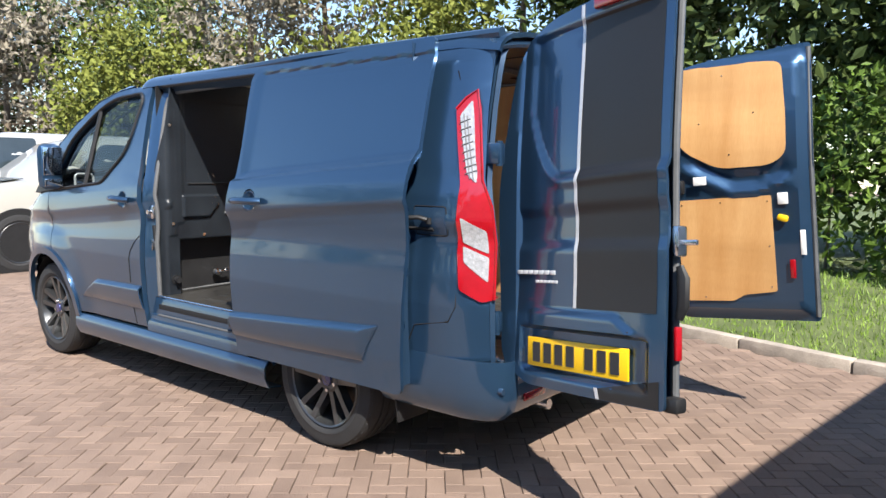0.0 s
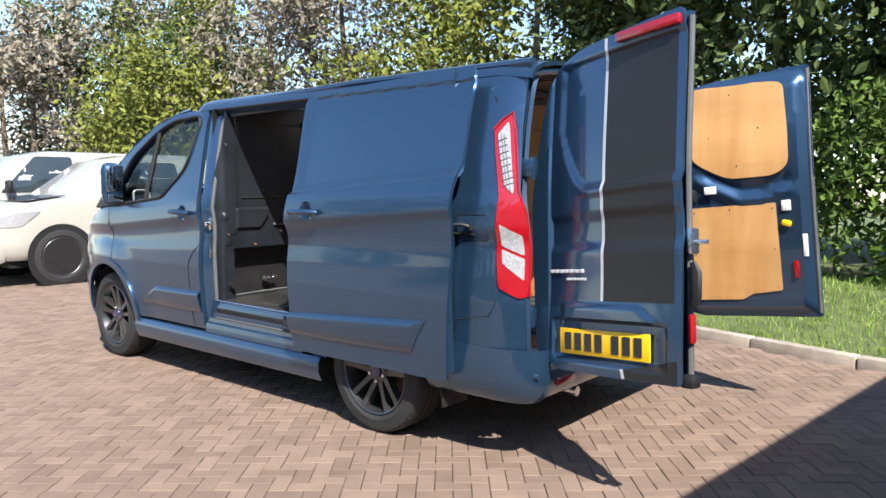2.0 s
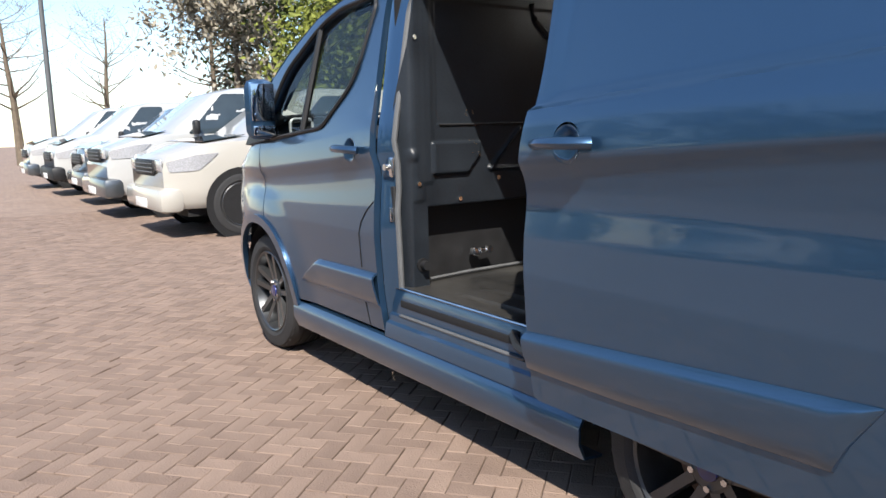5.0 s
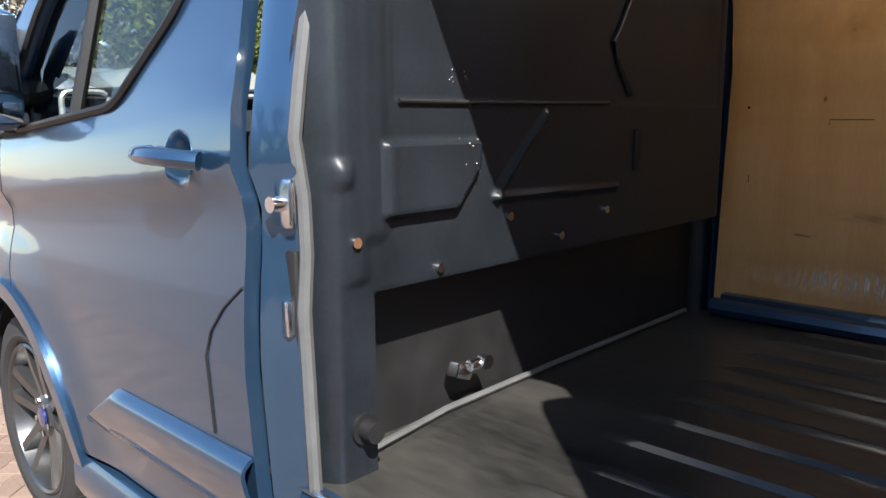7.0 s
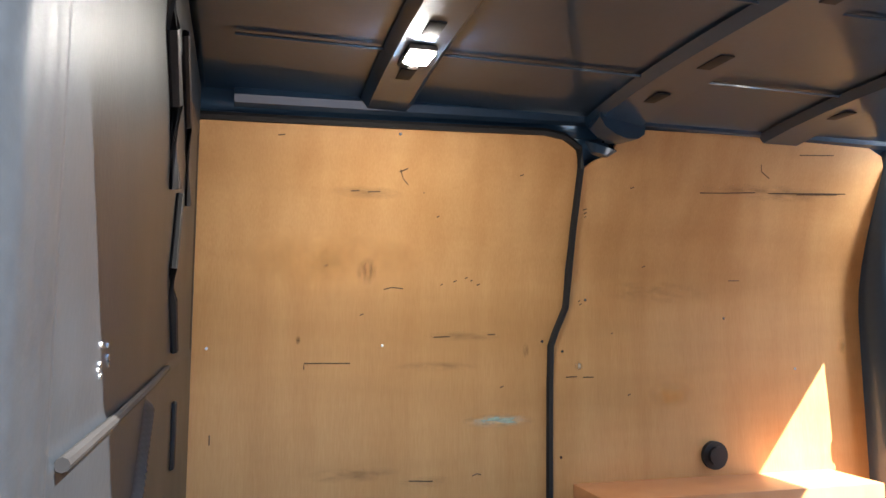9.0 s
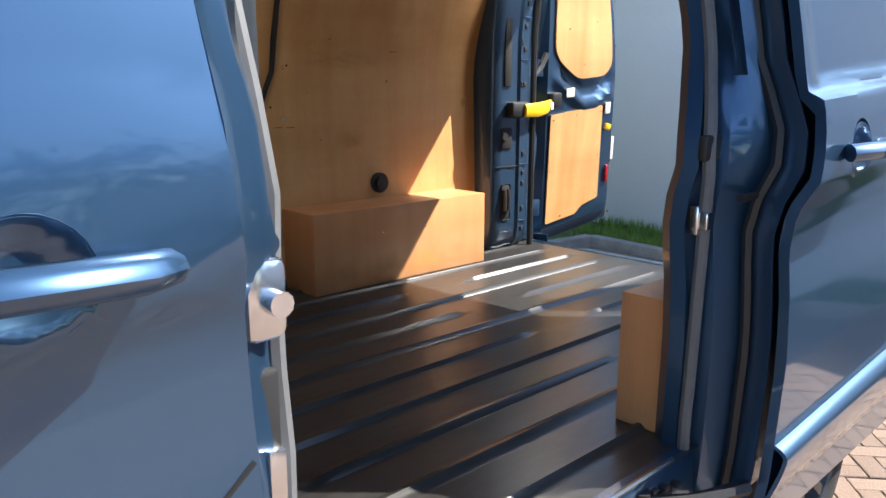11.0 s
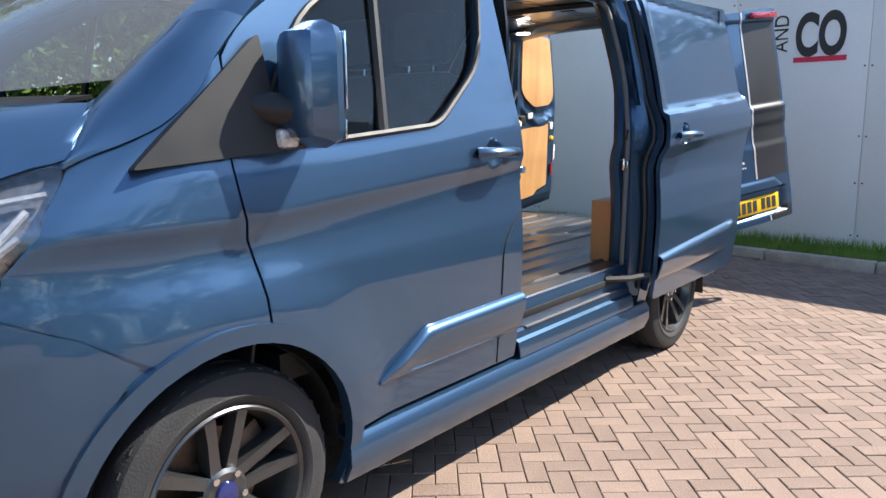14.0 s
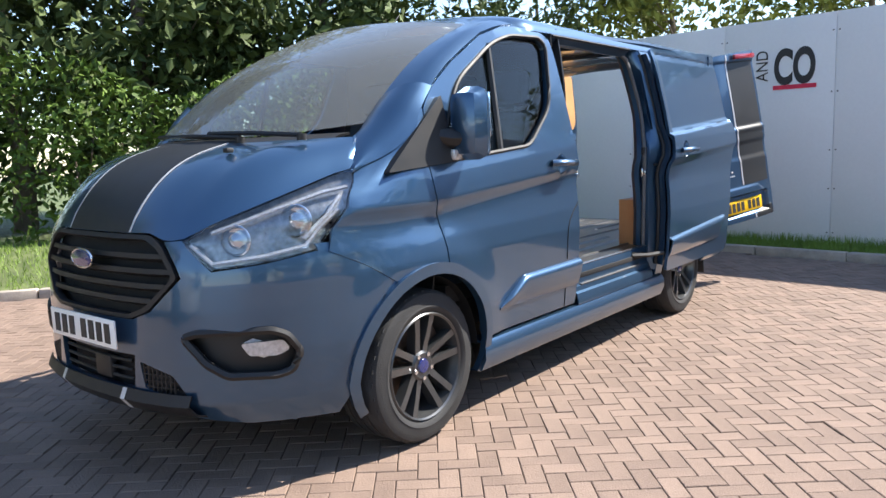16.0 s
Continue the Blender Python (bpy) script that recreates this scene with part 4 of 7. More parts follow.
tube(bm, [Vector(right(u, z)) + Vector((0, 0.004, 0)) for u, z in SEAM] + [Vector(right(u, z)) for u, z in ((0.51, 1.825), (0.56, 1.852), (0.62, 1.86), (1.04, 1.848), (1.56, 1.836))], 0.011, 6)
part("seam_trim", bm, BLACK, van, "black rubber seam trim")
bm = bmesh.new()
tube(bm, [(0.455, -0.735, 1.805), (0.45, -0.735, 1.83), (0.44, -0.72, 1.865), (0.42, -0.66, 1.885)], 0.06, 12, [0.45, 0.85, 1.15, 1.5], 0.6)
part("roof_bar_foot", bm, PAINT_DARK, van, "dark blue pressed foot of a roof bar")


def stain(name, color, strength, streak=(30, 30, 8)):
    """A soft mark with a ragged edge that lets the board show through."""
    m = mat(name, color, 0.6, 0, 0.1, 20)
    n, l = m.node_tree.nodes, m.node_tree.links
    tc, mp, no, di, a, b = (n.new(k) for k in ("ShaderNodeTexCoord", "ShaderNodeMapping", "ShaderNodeTexNoise", "ShaderNodeVectorMath", "ShaderNodeMapRange", "ShaderNodeMath"))
    mp.inputs["Scale"].default_value = streak
    no.inputs["Scale"].default_value, no.inputs["Detail"].default_value = 3.0, 5.0
    di.operation, di.inputs[1].default_value = "DISTANCE", (0.5, 0.5, 0.5)
    c = n.new("ShaderNodeMapRange")
    a.inputs["From Min"].default_value, a.inputs["From Max"].default_value = 0.52, 0.12
    c.inputs["From Min"].default_value, c.inputs["From Max"].default_value, c.inputs["To Max"].default_value = 0.35, 0.68, strength
    b.operation = "MULTIPLY"
    l.new(tc.outputs["Generated"], di.inputs[0])
    l.new(di.outputs["Value"], a.inputs["Value"])
    l.new(tc.outputs["Object"], mp.inputs["Vector"])
    l.new(mp.outputs["Vector"], no.inputs["Vector"])
    l.new(no.outputs["Fac"], c.inputs["Value"])
    l.new(a.outputs["Result"], b.inputs[0])
    l.new(c.outputs["Result"], b.inputs[1])
    l.new(b.outputs[0], n["Principled BSDF"].inputs["Alpha"])
    return m


BROWN = stain("brown_stain", (0.20, 0.075, 0.015), 0.9, (20, 20, 5))
SMUDGE = stain("grey_smudge", (0.16, 0.11, 0.06), 0.32, (6, 6, 20))
TEAL = stain("teal_smear", (0.30, 0.47, 0.40), 0.95, (8, 8, 25))
PALE = stain("worn_pale_patch", (0.80, 0.72, 0.58), 0.8, (30, 30, 6))
AMBER = stain("amber_stain", (0.60, 0.28, 0.05), 0.5, (3, 3, 2))
for mt, x0, x1, z0, z1 in ((BROWN, 1.062, 1.118, 1.41, 1.52), (TEAL, 0.60, 0.82, 1.03, 1.085), (BROWN, 0.617, 0.636, 1.22, 1.285), (BROWN, 1.262, 1.276, 1.265, 1.30), (SMUDGE, 0.84, 1.0, 0.88, 0.925), (SMUDGE, 0.98, 1.25, 0.90, 0.96), (SMUDGE, 0.76, 1.03, 1.19, 1.23), (SMUDGE, 0.70, 0.93, 1.27, 1.315), (SMUDGE, 1.25, 1.35, 0.85, 0.875), (AMBER, 0.08, 0.24, 1.06, 1.18), (AMBER, -0.50, -0.46, 1.22, 1.30), (PALE, 0.62, 1.50, 0.63, 0.80), (PALE, 0.80, 1.10, 0.69, 0.745), (PALE, 0.448, 0.478, 1.188, 1.224), (SMUDGE, -0.45, 0.12, 1.70, 1.77), (SMUDGE, 1.0, 1.2, 1.65, 1.70), (SMUDGE, 0.02, 0.4, 1.36, 1.47), (AMBER, 0.90, 1.50, 1.25, 1.60)):
    part("board_stain", shell([(x0, z0), (x1, z0), (x1, z1), (x0, z1)], lambda u, z: Vector(right(u, z)) + Vector((0, 0.0015, 0)), (0, 1, 0), 0.0, (), 0.06), mt, van).visible_shadow = False
# pencil lines, dents and scuffs drawn on the board
rnd = random.Random(11)
bm = bmesh.new()
lines = [[(1.253, 1.206), (1.252, 1.222), (1.129, 1.221)], [(1.042, 1.420), (1.02, 1.426), (0.988, 1.423)], [(1.018, 1.738), (1.008, 1.715), (0.992, 1.700)], [(1.018, 1.732), (0.998, 1.742)], [(1.147, 1.677), (1.125, 1.679)], [(1.10, 1.677), (1.067, 1.679)], [(0.95, 1.682), (0.944, 1.681)], [(1.338, 1.803), (1.322, 1.806)], [(0.502, 1.175), (0.47, 1.176)], [(0.45, 1.174), (0.415, 1.174)], [(0.097, 1.723), (0.02, 1.726), (-0.095, 1.733)], [(-0.143, 1.733), (-0.30, 1.740), (-0.431, 1.745)], [(-0.25, 1.734), (-0.40, 1.741)], [(-0.10, 1.815), (-0.105, 1.795), (-0.137, 1.777)], [(-0.231, 1.85), (-0.355, 1.857)], [(-0.05, 1.465), (-0.09, 1.466)], [(0.788, 0.912), (0.775, 0.917), (0.765, 0.914)], [(1.327, 0.863), (1.281, 0.860)], [(0.948, 0.765), (0.950, 0.735)], [(1.485, 1.045), (1.483, 1.02)], [(0.90, 1.29), (0.85, 1.292)], [(0.74, 1.297), (0.721, 1.298)], [(0.97, 0.907), (0.90, 0.903)]]
for x, z in ((0.876, 1.435), (0.84, 1.445), (0.805, 1.455), (0.771, 1.437), (0.79, 1.448), (0.464, 1.658), (0.462, 1.648), (0.46, 1.637), (0.456, 1.395), (0.452, 1.385), (0.323, 1.725), (0.671, 1.741), (0.30, 1.12), (0.35, 1.30), (1.10, 1.35), (1.20, 1.48), (0.90, 1.62), (0.70, 1.15), (0.25, 1.50)):
    lines.append([(x + 0.005, z - 0.001), (x - 0.003, z + 0.003)])
for q in lines:
    tube(bm, [Vector(right(u + rnd.uniform(-0.002, 0.002), z)) + Vector((0, 0.0008, 0)) for u, z in q], 0.0016, 4)
part("scuff_marks", bm, STAIN, van, "dark scuffs and pencil lines")["kind"] = "stuff"
for x, z in ((1.499, 1.262), (1.044, 1.268), (0.576, 1.278), (0.513, 1.249), (0.524, 0.95), (0.438, 1.399), (1.026, 1.826), (-0.035, 1.348), (-0.29, 1.19)):
    bm = bmesh.new()
    p = right(x, z)
    cyl(bm, (p[0], p[1] + 0.001, p[2]), 0.0042, 0.003, "Y", 8)
    part("panel_screw", bm, CHROME, van)
# wheel boxes in ply
for s, x0, x1 in ((-1, 0.487, -0.405), (1, 0.575, -0.405)):
    bm = bmesh.new()
    box(bm, ((x0 + x1) / 2, s * (0.755 if s < 0 else 0.775), 0.722), (x0 - x1, 0.21 if s < 0 else 0.18, 0.304), None, 0.003)
    wb = part("wheel_box", bm, PLYBOX, van, "orange ply box over the wheel arch")
    bm = bmesh.new()
    for x in (0.17, -0.05):
        cyl(bm, (x, s * (0.65 if s < 0 else 0.685), 0.77), 0.004, 0.003, "Y", 8)
    part("box_screws", bm, CHROME, wb)["kind"] = "stuff"
    part("board_stain", shell([(x0 - 0.02, 0.575), (x1 + 0.01, 0.575), (x1 + 0.01, 0.70), (x0 - 0.02, 0.70)], lambda u, z: (u, s * (0.6485 if s < 0 else 0.6835), z), (0, -s, 0), 0.0, (), 0.06), AMBER, wb, "amber tide mark").visible_shadow = False
bm = bmesh.new()
tube(bm, [(1.56, -0.80, 0.60), (0.53, -0.80, 0.60)], 0.03, 8)
box(bm, (1.04, -0.835, 0.60), (1.0, 0.05, 0.09), None, 0.01)
part("floor_rail", bm, PAINT_DARK, van, "dark blue body rail at the floor edge")
bm = bmesh.new()
p = Vector(right(0.023, 0.936))
cyl(bm, p + Vector((0, 0.006, 0)), 0.042, 0.016, "Y", 24)
cyl(bm, p + Vector((0, 0.012, 0)), 0.026, 0.022, "Y", 20)
part("lashing_ring", bm, BLACK, van, "round black lashing ring")

# inner roof with cross bars
rows = [[(x, y, 1.945 - 0.045 * abs(y / 0.75) ** 3) for y in np.linspace(-0.75, 0.75, 15)] for x in np.linspace(-0.90, 1.52, 14)]
part("inner_roof", loft(rows, 0.008, (0, 0, -1)), PAINT_DARK, van, "dark blue bare metal inner roof")
for x, w in ((1.07, 0.10), (0.42, 0.14), (-0.15, 0.12)):
    prof = [(-w / 2 - 0.02, 0), (-w / 2, -0.022), (w / 2, -0.022), (w / 2 + 0.02, 0)]
    bar = part("roof_bar", loft([[(x + a, y, 1.939 - 0.045 * abs(y / 0.75) ** 3 + c) for a, c in prof] for y in np.linspace(-0.73, 0.73, 13)], 0.0, (0, 0, -1)), PAINT_DARK, van, "pressed steel roof bar")
    bm = bmesh.new()
    for y in (-0.5, -0.25, 0.12, 0.4):
        box(bm, (x, y, 1.916 - 0.045 * abs(y / 0.75) ** 3), (0.035, 0.09, 0.004), None, 0.001)
    part("bar_slot", bm, DARK, bar)["kind"] = "stuff"
for y in (-0.42, 0.0, 0.42):
    bm = bmesh.new()
    tube(bm, [(x, y, 1.937 - 0.045 * abs(y / 0.75) ** 3) for x in np.linspace(-0.85, 1.45, 8)], 0.006, 6, None, 0.6)
    part("roof_swage", bm, PAINT_DARK, van)
for x, y in ((1.07, -0.37), (-0.72, -0.57)):
    z = 1.911 - 0.045 * abs(y / 0.75) ** 3
    bm = bmesh.new()
    box(bm, (x, y - 0.012, z), (0.062, 0.125, 0.014), None, 0.006)
    lamp_ = part("load_lamp", bm, SEAL, van, "load space lamp with a lit white lens")
    bm = bmesh.new()
    box(bm, (x, y + 0.008, z - 0.008), (0.052, 0.075, 0.010), None, 0.004)
    part("lens", bm, LAMP_ON, lamp_, "lit white lens")
    bm = bmesh.new()
    cyl(bm, (x, y - 0.052, z - 0.008), 0.012, 0.006, "Z", 12)
    part("switch", bm, WHITE, lamp_)
for s in (-1, 1):
    bm = bmesh.new()
    tube(bm, [(1.45, s * 0.73, 1.885), (0.3, s * 0.74, 1.915), (-0.9, s * 0.73, 1.91)], 0.026, 8)
    part("roof_rail", bm, PAINT_DARK, van, "dark blue roof rail")
# right wall above the lining and body behind it
part("right_inner_side", loft([[(x, y, z) for y, z in ((-0.90, 0.55), (-0.915, 1.3), (-0.86, 1.6), (-0.775, 1.87))] for x in (-0.90, 1.6)], 0.004, (0, 1, 0)), PAINT_DARK, van)

# left inner side behind the door opening, and the rear pillars
part("left_inner_side", loft([[(x, y, z) for y, z in ((0.88, 0.50), (0.895, 1.25), (0.83, 1.55), (0.765, 1.87))] for x in (-0.90, OPEN_R + 0.01)], 0.004, (0, -1, 0)), PAINT_DARK, van)


# ---- side opening: pillars, header, step, seals ----
def frame_bar(name, prof, material, label=""):
    part(name, loft(prof, 0.0, (0, 1, 0)), material, van, label)


# B pillar between the door and the opening
rows = []
for z in np.linspace(0.36, 1.865, 24):
    lean = 0.06 * smooth01((z - 1.2) / 0.7)
    w = side(1.6, z)[1]
    rows.append([(DOOR_X + lean - 0.004, w - 0.03, z), (DOOR_X + lean - 0.02, w - 0.045, z), (OPEN_F + lean + 0.03, w - 0.055, z), (OPEN_F + lean, w - 0.075, z), (OPEN_F + lean + 0.01, w - 0.09, z), (OPEN_F + lean + 0.035, w - 0.105, z)])
pillar = part("door_pillar", loft(rows, 0.004, (-0.4, 1, 0)), PAINT, van, "blue door pillar with striker plates")
bm = bmesh.new()
box(bm, (1.578, 0.888, 1.09), (0.05, 0.02, 0.09), None, 0.012)
cyl(bm, (1.575, 0.90, 1.09), 0.014, 0.04, "Y", 12)
part("striker", bm, CHROME, pillar, "metal striker")
bm = bmesh.new()
box(bm, (1.578, 0.878, 0.90), (0.035, 0.016, 0.22), None, 0.008)
part("latch_plate", bm, BLACK, pillar)
bm = bmesh.new()
box(bm, (1.576, 0.89, 0.89), (0.022, 0.02, 0.065), None, 0.004)
part("contact_plate", bm, CHROME, pillar)
bm = bmesh.new()
box(bm, (1.578, 0.862, 0.60), (0.035, 0.02, 0.14), None, 0.006)
part("lower_hinge_plate", bm, CHROME, pillar)

OPENING = rounded([(OPEN_F, 0.46), (OPEN_F + 0.002, 1.2), (OPEN_F + 0.055, 1.82), (0.575, 1.835), (0.53, 1.50), (0.545, 1.36), (0.60, 1.22), (0.605, 0.62), (0.575, 0.46)], [0.10, 0.3, 0.10, 0.10, 0.2, 0.08, 0.1, 0.2, 0.08], 6)
bm = bmesh.new()
loop = [Vector(side(u, z, -0.075)) for u, z in OPENING]
tube(bm, loop + loop[:1], 0.013, 8)
part("opening_seal", bm, SEAL, van, "grey rubber seal round the side opening")
# rear edge of the opening
rows = []
CE = [(0.58, 0.40), (0.60, 0.55), (0.618, 0.8), (0.615, 1.15), (0.60, 1.24), (0.555, 1.34), (0.525, 1.42), (0.535, 1.6), (0.575, 1.865)]
for z in np.linspace(0.40, 1.865, 26):
    x = float(np.interp(z, [q[1] for q in CE], [q[0] for q in CE]))
    w = side(0.6, z)[1]
    rows.append([(OPEN_R - 0.005, w - 0.002, z), (OPEN_R + 0.015, w - 0.02, z), (x - 0.04, w - 0.05, z), (x - 0.035, w - 0.085, z), (x, w - 0.09, z), (x + 0.005, w - 0.12, z), (x - 0.02, w - 0.15, z), (x - 0.12, w - 0.16, z)])
cp = part("rear_opening_pillar", loft(rows, 0.004, (0.6, 1, 0)), PAINT, van, "blue pressed pillar of the side opening")
bm = bmesh.new()
box(bm, (0.60, 0.868, 1.06), (0.05, 0.02, 0.06), None, 0.006)
box(bm, (0.61, 0.882, 1.06), (0.02, 0.025, 0.035), None, 0.004)
part("door_latch", bm, CHROME, cp, "bright latch plate")
bm = bmesh.new()
box(bm, (0.58, 0.875, 1.20), (0.09, 0.02, 0.05), None, 0.006)
part("buffer", bm, BLACK, cp)
# header over the opening
rows = [[(x, y, z) for y, z in ((0.785, 1.865), (0.775, 1.85), (0.755, 1.838), (0.73, 1.815), (0.69, 1.82), (0.65, 1.86))] for x in np.linspace(OPEN_F + 0.12, 0.60, 14)]
hd_ = part("opening_header", loft(rows, 0.004, (0, 0.4, -1)), PAINT_DARK, van, "dark header rail above the side opening")
bm = bmesh.new()
tube(bm, [(1.60, 0.775, 1.858), (0.62, 0.775, 1.858)], 0.012, 6)
part("upper_track", bm, BLACK, hd_)
# step well with its tread and track
rows = [[(x, y, z) for y, z in ((0.80, 0.566), (0.875, 0.572), (0.882, 0.56), (0.885, 0.50), (0.888, 0.462), (0.902, 0.455), (0.906, 0.43), (0.920, 0.42), (0.928, 0.385), (0.93, 0.36))] for x in np.linspace(1.60, 0.58, 14)]
step_ = part("side_step", loft(rows, 0.006, (0, 0.5, 1)), PAINT, van, "blue step below the side door")
bm = bmesh.new()
tube(bm, [(1.54, 0.878, 0.573), (0.66, 0.878, 0.573)], 0.006, 6)
part("floor_edge_strip", bm, CHROME, step_, "bright worn floor edge strip")
bm = bmesh.new()
box(bm, (1.12, 0.898, 0.462), (0.80, 0.018, 0.010), None, 0.004)
part("step_tread", bm, SEAL, step_, "grey step tread")
bm = bmesh.new()
box(bm, (1.1, 0.886, 0.51), (0.86, 0.008, 0.03), None, 0.004)
part("lower_track", bm, DARK, step_)
bm = bmesh.new()
for i in range(5):
    box(bm, (0.80 - i * 0.03, 0.86 + 0.01 * i, 0.535), (0.02, 0.02, 0.012), None, 0.004)
cyl(bm, (0.78, 0.88, 0.54), 0.02, 0.02, "Z", 12)
tube(bm, [(0.80, 0.88, 0.53), (0.70, 0.95, 0.525), (0.58, 1.0, 0.53)], 0.016, 6)
part("roller_arm", bm, BLACK, step_, "black roller arm of the sliding door")

# ---- sliding door, slid back ----
SF, SR, SO = 0.55, -0.635, 0.098


def slide(u, z):
    zz = z - 0.078 * (SF - u)
    ze = zz + (z - zz) * smooth01(abs(z - 1.16) / 0.35)
    y = side(0.5, min(ze, 1.845))[1] - 0.15 * max(0.0, ze - 1.845)
    pad = smooth01((u + 0.70) / 0.02) * smooth01((0.475 - u) / 0.02) * smooth01((zz - 1.312) / 0.02) * smooth01((1.842 - z) / 0.012)
    y -= 0.013 * pad
    y += 0.026 * smooth01((1.306 - zz) / 0.018) * smooth01((z - 1.0) / 0.2)
    return (u, y + SO - 0.006, z)


SDO = rounded([(SF, 0.40), (SF + 0.012, 0.9), (SF + 0.008, 1.12), (SF - 0.02, 1.27), (SF - 0.035, 1.45), (SF - 0.015, 1.862), (SR - 0.035, 1.905), (SR - 0.035, 1.34), (SR - 0.02, 1.1), (SR + 0.035, 0.40)], [0.03, 0, 0.05, 0.1, 0.1, 0.05, 0.03, 0.1, 0.1, 0.03])
sd = part("sliding_door", shell([(u, z - 0.0625 * (SF - u)) for u, z in SDO], lambda u, q: slide(u, q + 0.0625 * (SF - u)), (0, 1, 0), 0.02, [[(u, z - 0.0625 * (SF - u)) for u, z in arc(0.355, 1.205, 0.052, 0, 345, 23)]], 0.022), PAINT, van, "blue sliding door slid fully back")
rows = moulding(lambda u, z, q: (u, slide(u, z)[1] + q, z), np.linspace(SF + 0.004, -0.488, 34), lambda u: max(0.49 + 0.03 * (SF - u), float(np.interp(-u, [0.40, 0.42, 0.488], [0.50, 0.58, 0.684]))), lambda u: 0.624 + 0.064 * (SF - u))
part("side_moulding", loft(rows, 0.008, (0, 1, 0)), PAINT, sd, "raised lower door moulding")
bm = bmesh.new()
tube(bm, [(u, slide(u, z)[1] + q, z) for u, z, q in ((0.255, 1.20, 0.006), (0.285, 1.20, 0.04), (0.40, 1.20, 0.044), (0.44, 1.198, 0.03), (0.46, 1.195, 0.012))], 0.023, 10, None, 0.75)
part("handle", bm, PAINT, sd, "body-coloured grab handle")
part("handle_recess", shell(arc(0.355, 1.195, 0.0545, 0, 345, 23), lambda u, z: (u, slide(u, z)[1] + 0.001 - 0.018 * smooth01((0.053 - math.hypot(u - 0.355, z - 1.195)) / 0.03), z), (0, 1, 0), 0.003, (), 0.012), PAINT, sd, "round dished cup behind the handle")
rows = []
for z in np.linspace(0.44, 1.83, 22):
    y = slide(0.5, z)[1]
    x = float(np.interp(z, [0.4, 0.9, 1.12, 1.27, 1.45, 1.86], [SF, SF + 0.012, SF + 0.008, SF - 0.02, SF - 0.035, SF - 0.015]))
    rows.append([(x - 0.004, y - 0.035, z), (x - 0.01, y - 0.06, z), (x - 0.035, y - 0.085, z), (x - 0.05, y - 0.11, z), (x - 0.10, y - 0.12, z)])
part("door_inner_edge", loft(rows, 0.004, (1, -0.3, 0)), PAINT_DARK, sd)
bm = bmesh.new()
tube(bm, [(x_, y_ - 0.012, z_) for x_, y_, z_ in (r[2] for r in rows)], 0.012, 6)
part("door_seal", bm, BLACK, sd)
rows = [[(SR + 0.03, slide(0, z)[1] - 0.02, z), (SR + 0.04, slide(0, z)[1] - 0.08, z), (SR + 0.12, slide(0, z)[1] - 0.085, z), (SF - 0.1, slide(0, z)[1] - 0.085, z)] for z in np.linspace(0.44, 1.83, 16)]
part("door_inner_panel", loft(rows, 0.004, (0, -1, 0)), PAINT_DARK, sd)
bm = bmesh.new()
tube(bm, [(-0.62, 1.00, 1.155), (-0.67, 0.985, 1.16), (-0.70, 0.965, 1.15)], 0.010, 8)
cyl(bm, (-0.705, 0.955, 1.145), 0.013, 0.025, "Z", 12)
part("rear_roller", bm, BLACK, sd, "black roller arm in the rear track")
# rear track pocket
part("track_pocket", shell(rounded([(-0.62, 1.09), (-0.785, 1.09), (-0.785, 1.20), (-0.62, 1.20)], 0.015), lambda u, z: side(u, z, 0.002), (0, 1, 0), 0.004, (), 0.03), PAINT_DARK, van)
bm = bmesh.new()
tube(bm, [Vector(side(u, 1.11, 0.003)) for u in np.linspace(0.6, -0.72, 12)], 0.008, 5)
part("rear_track", bm, DARK, van)
bm = bmesh.new()
fl = rounded([(-0.62, 1.085), (-0.79, 1.085), (-0.79, 1.205), (-0.62, 1.205)], 0.015)
tube(bm, [Vector(side(u, z, 0.0015)) for u, z in fl], 0.0025, 4)
for line in ([(-0.57, 0.60), (-0.62, 0.70), (-0.80, 0.735), (-0.835, 0.80), (-0.825, 1.6), (-0.75, 1.76)],):
    tube(bm, [Vector(side(u, z, 0.0005)) for u, z in line], 0.003, 4)
part("panel_gap", bm, DARK, van)

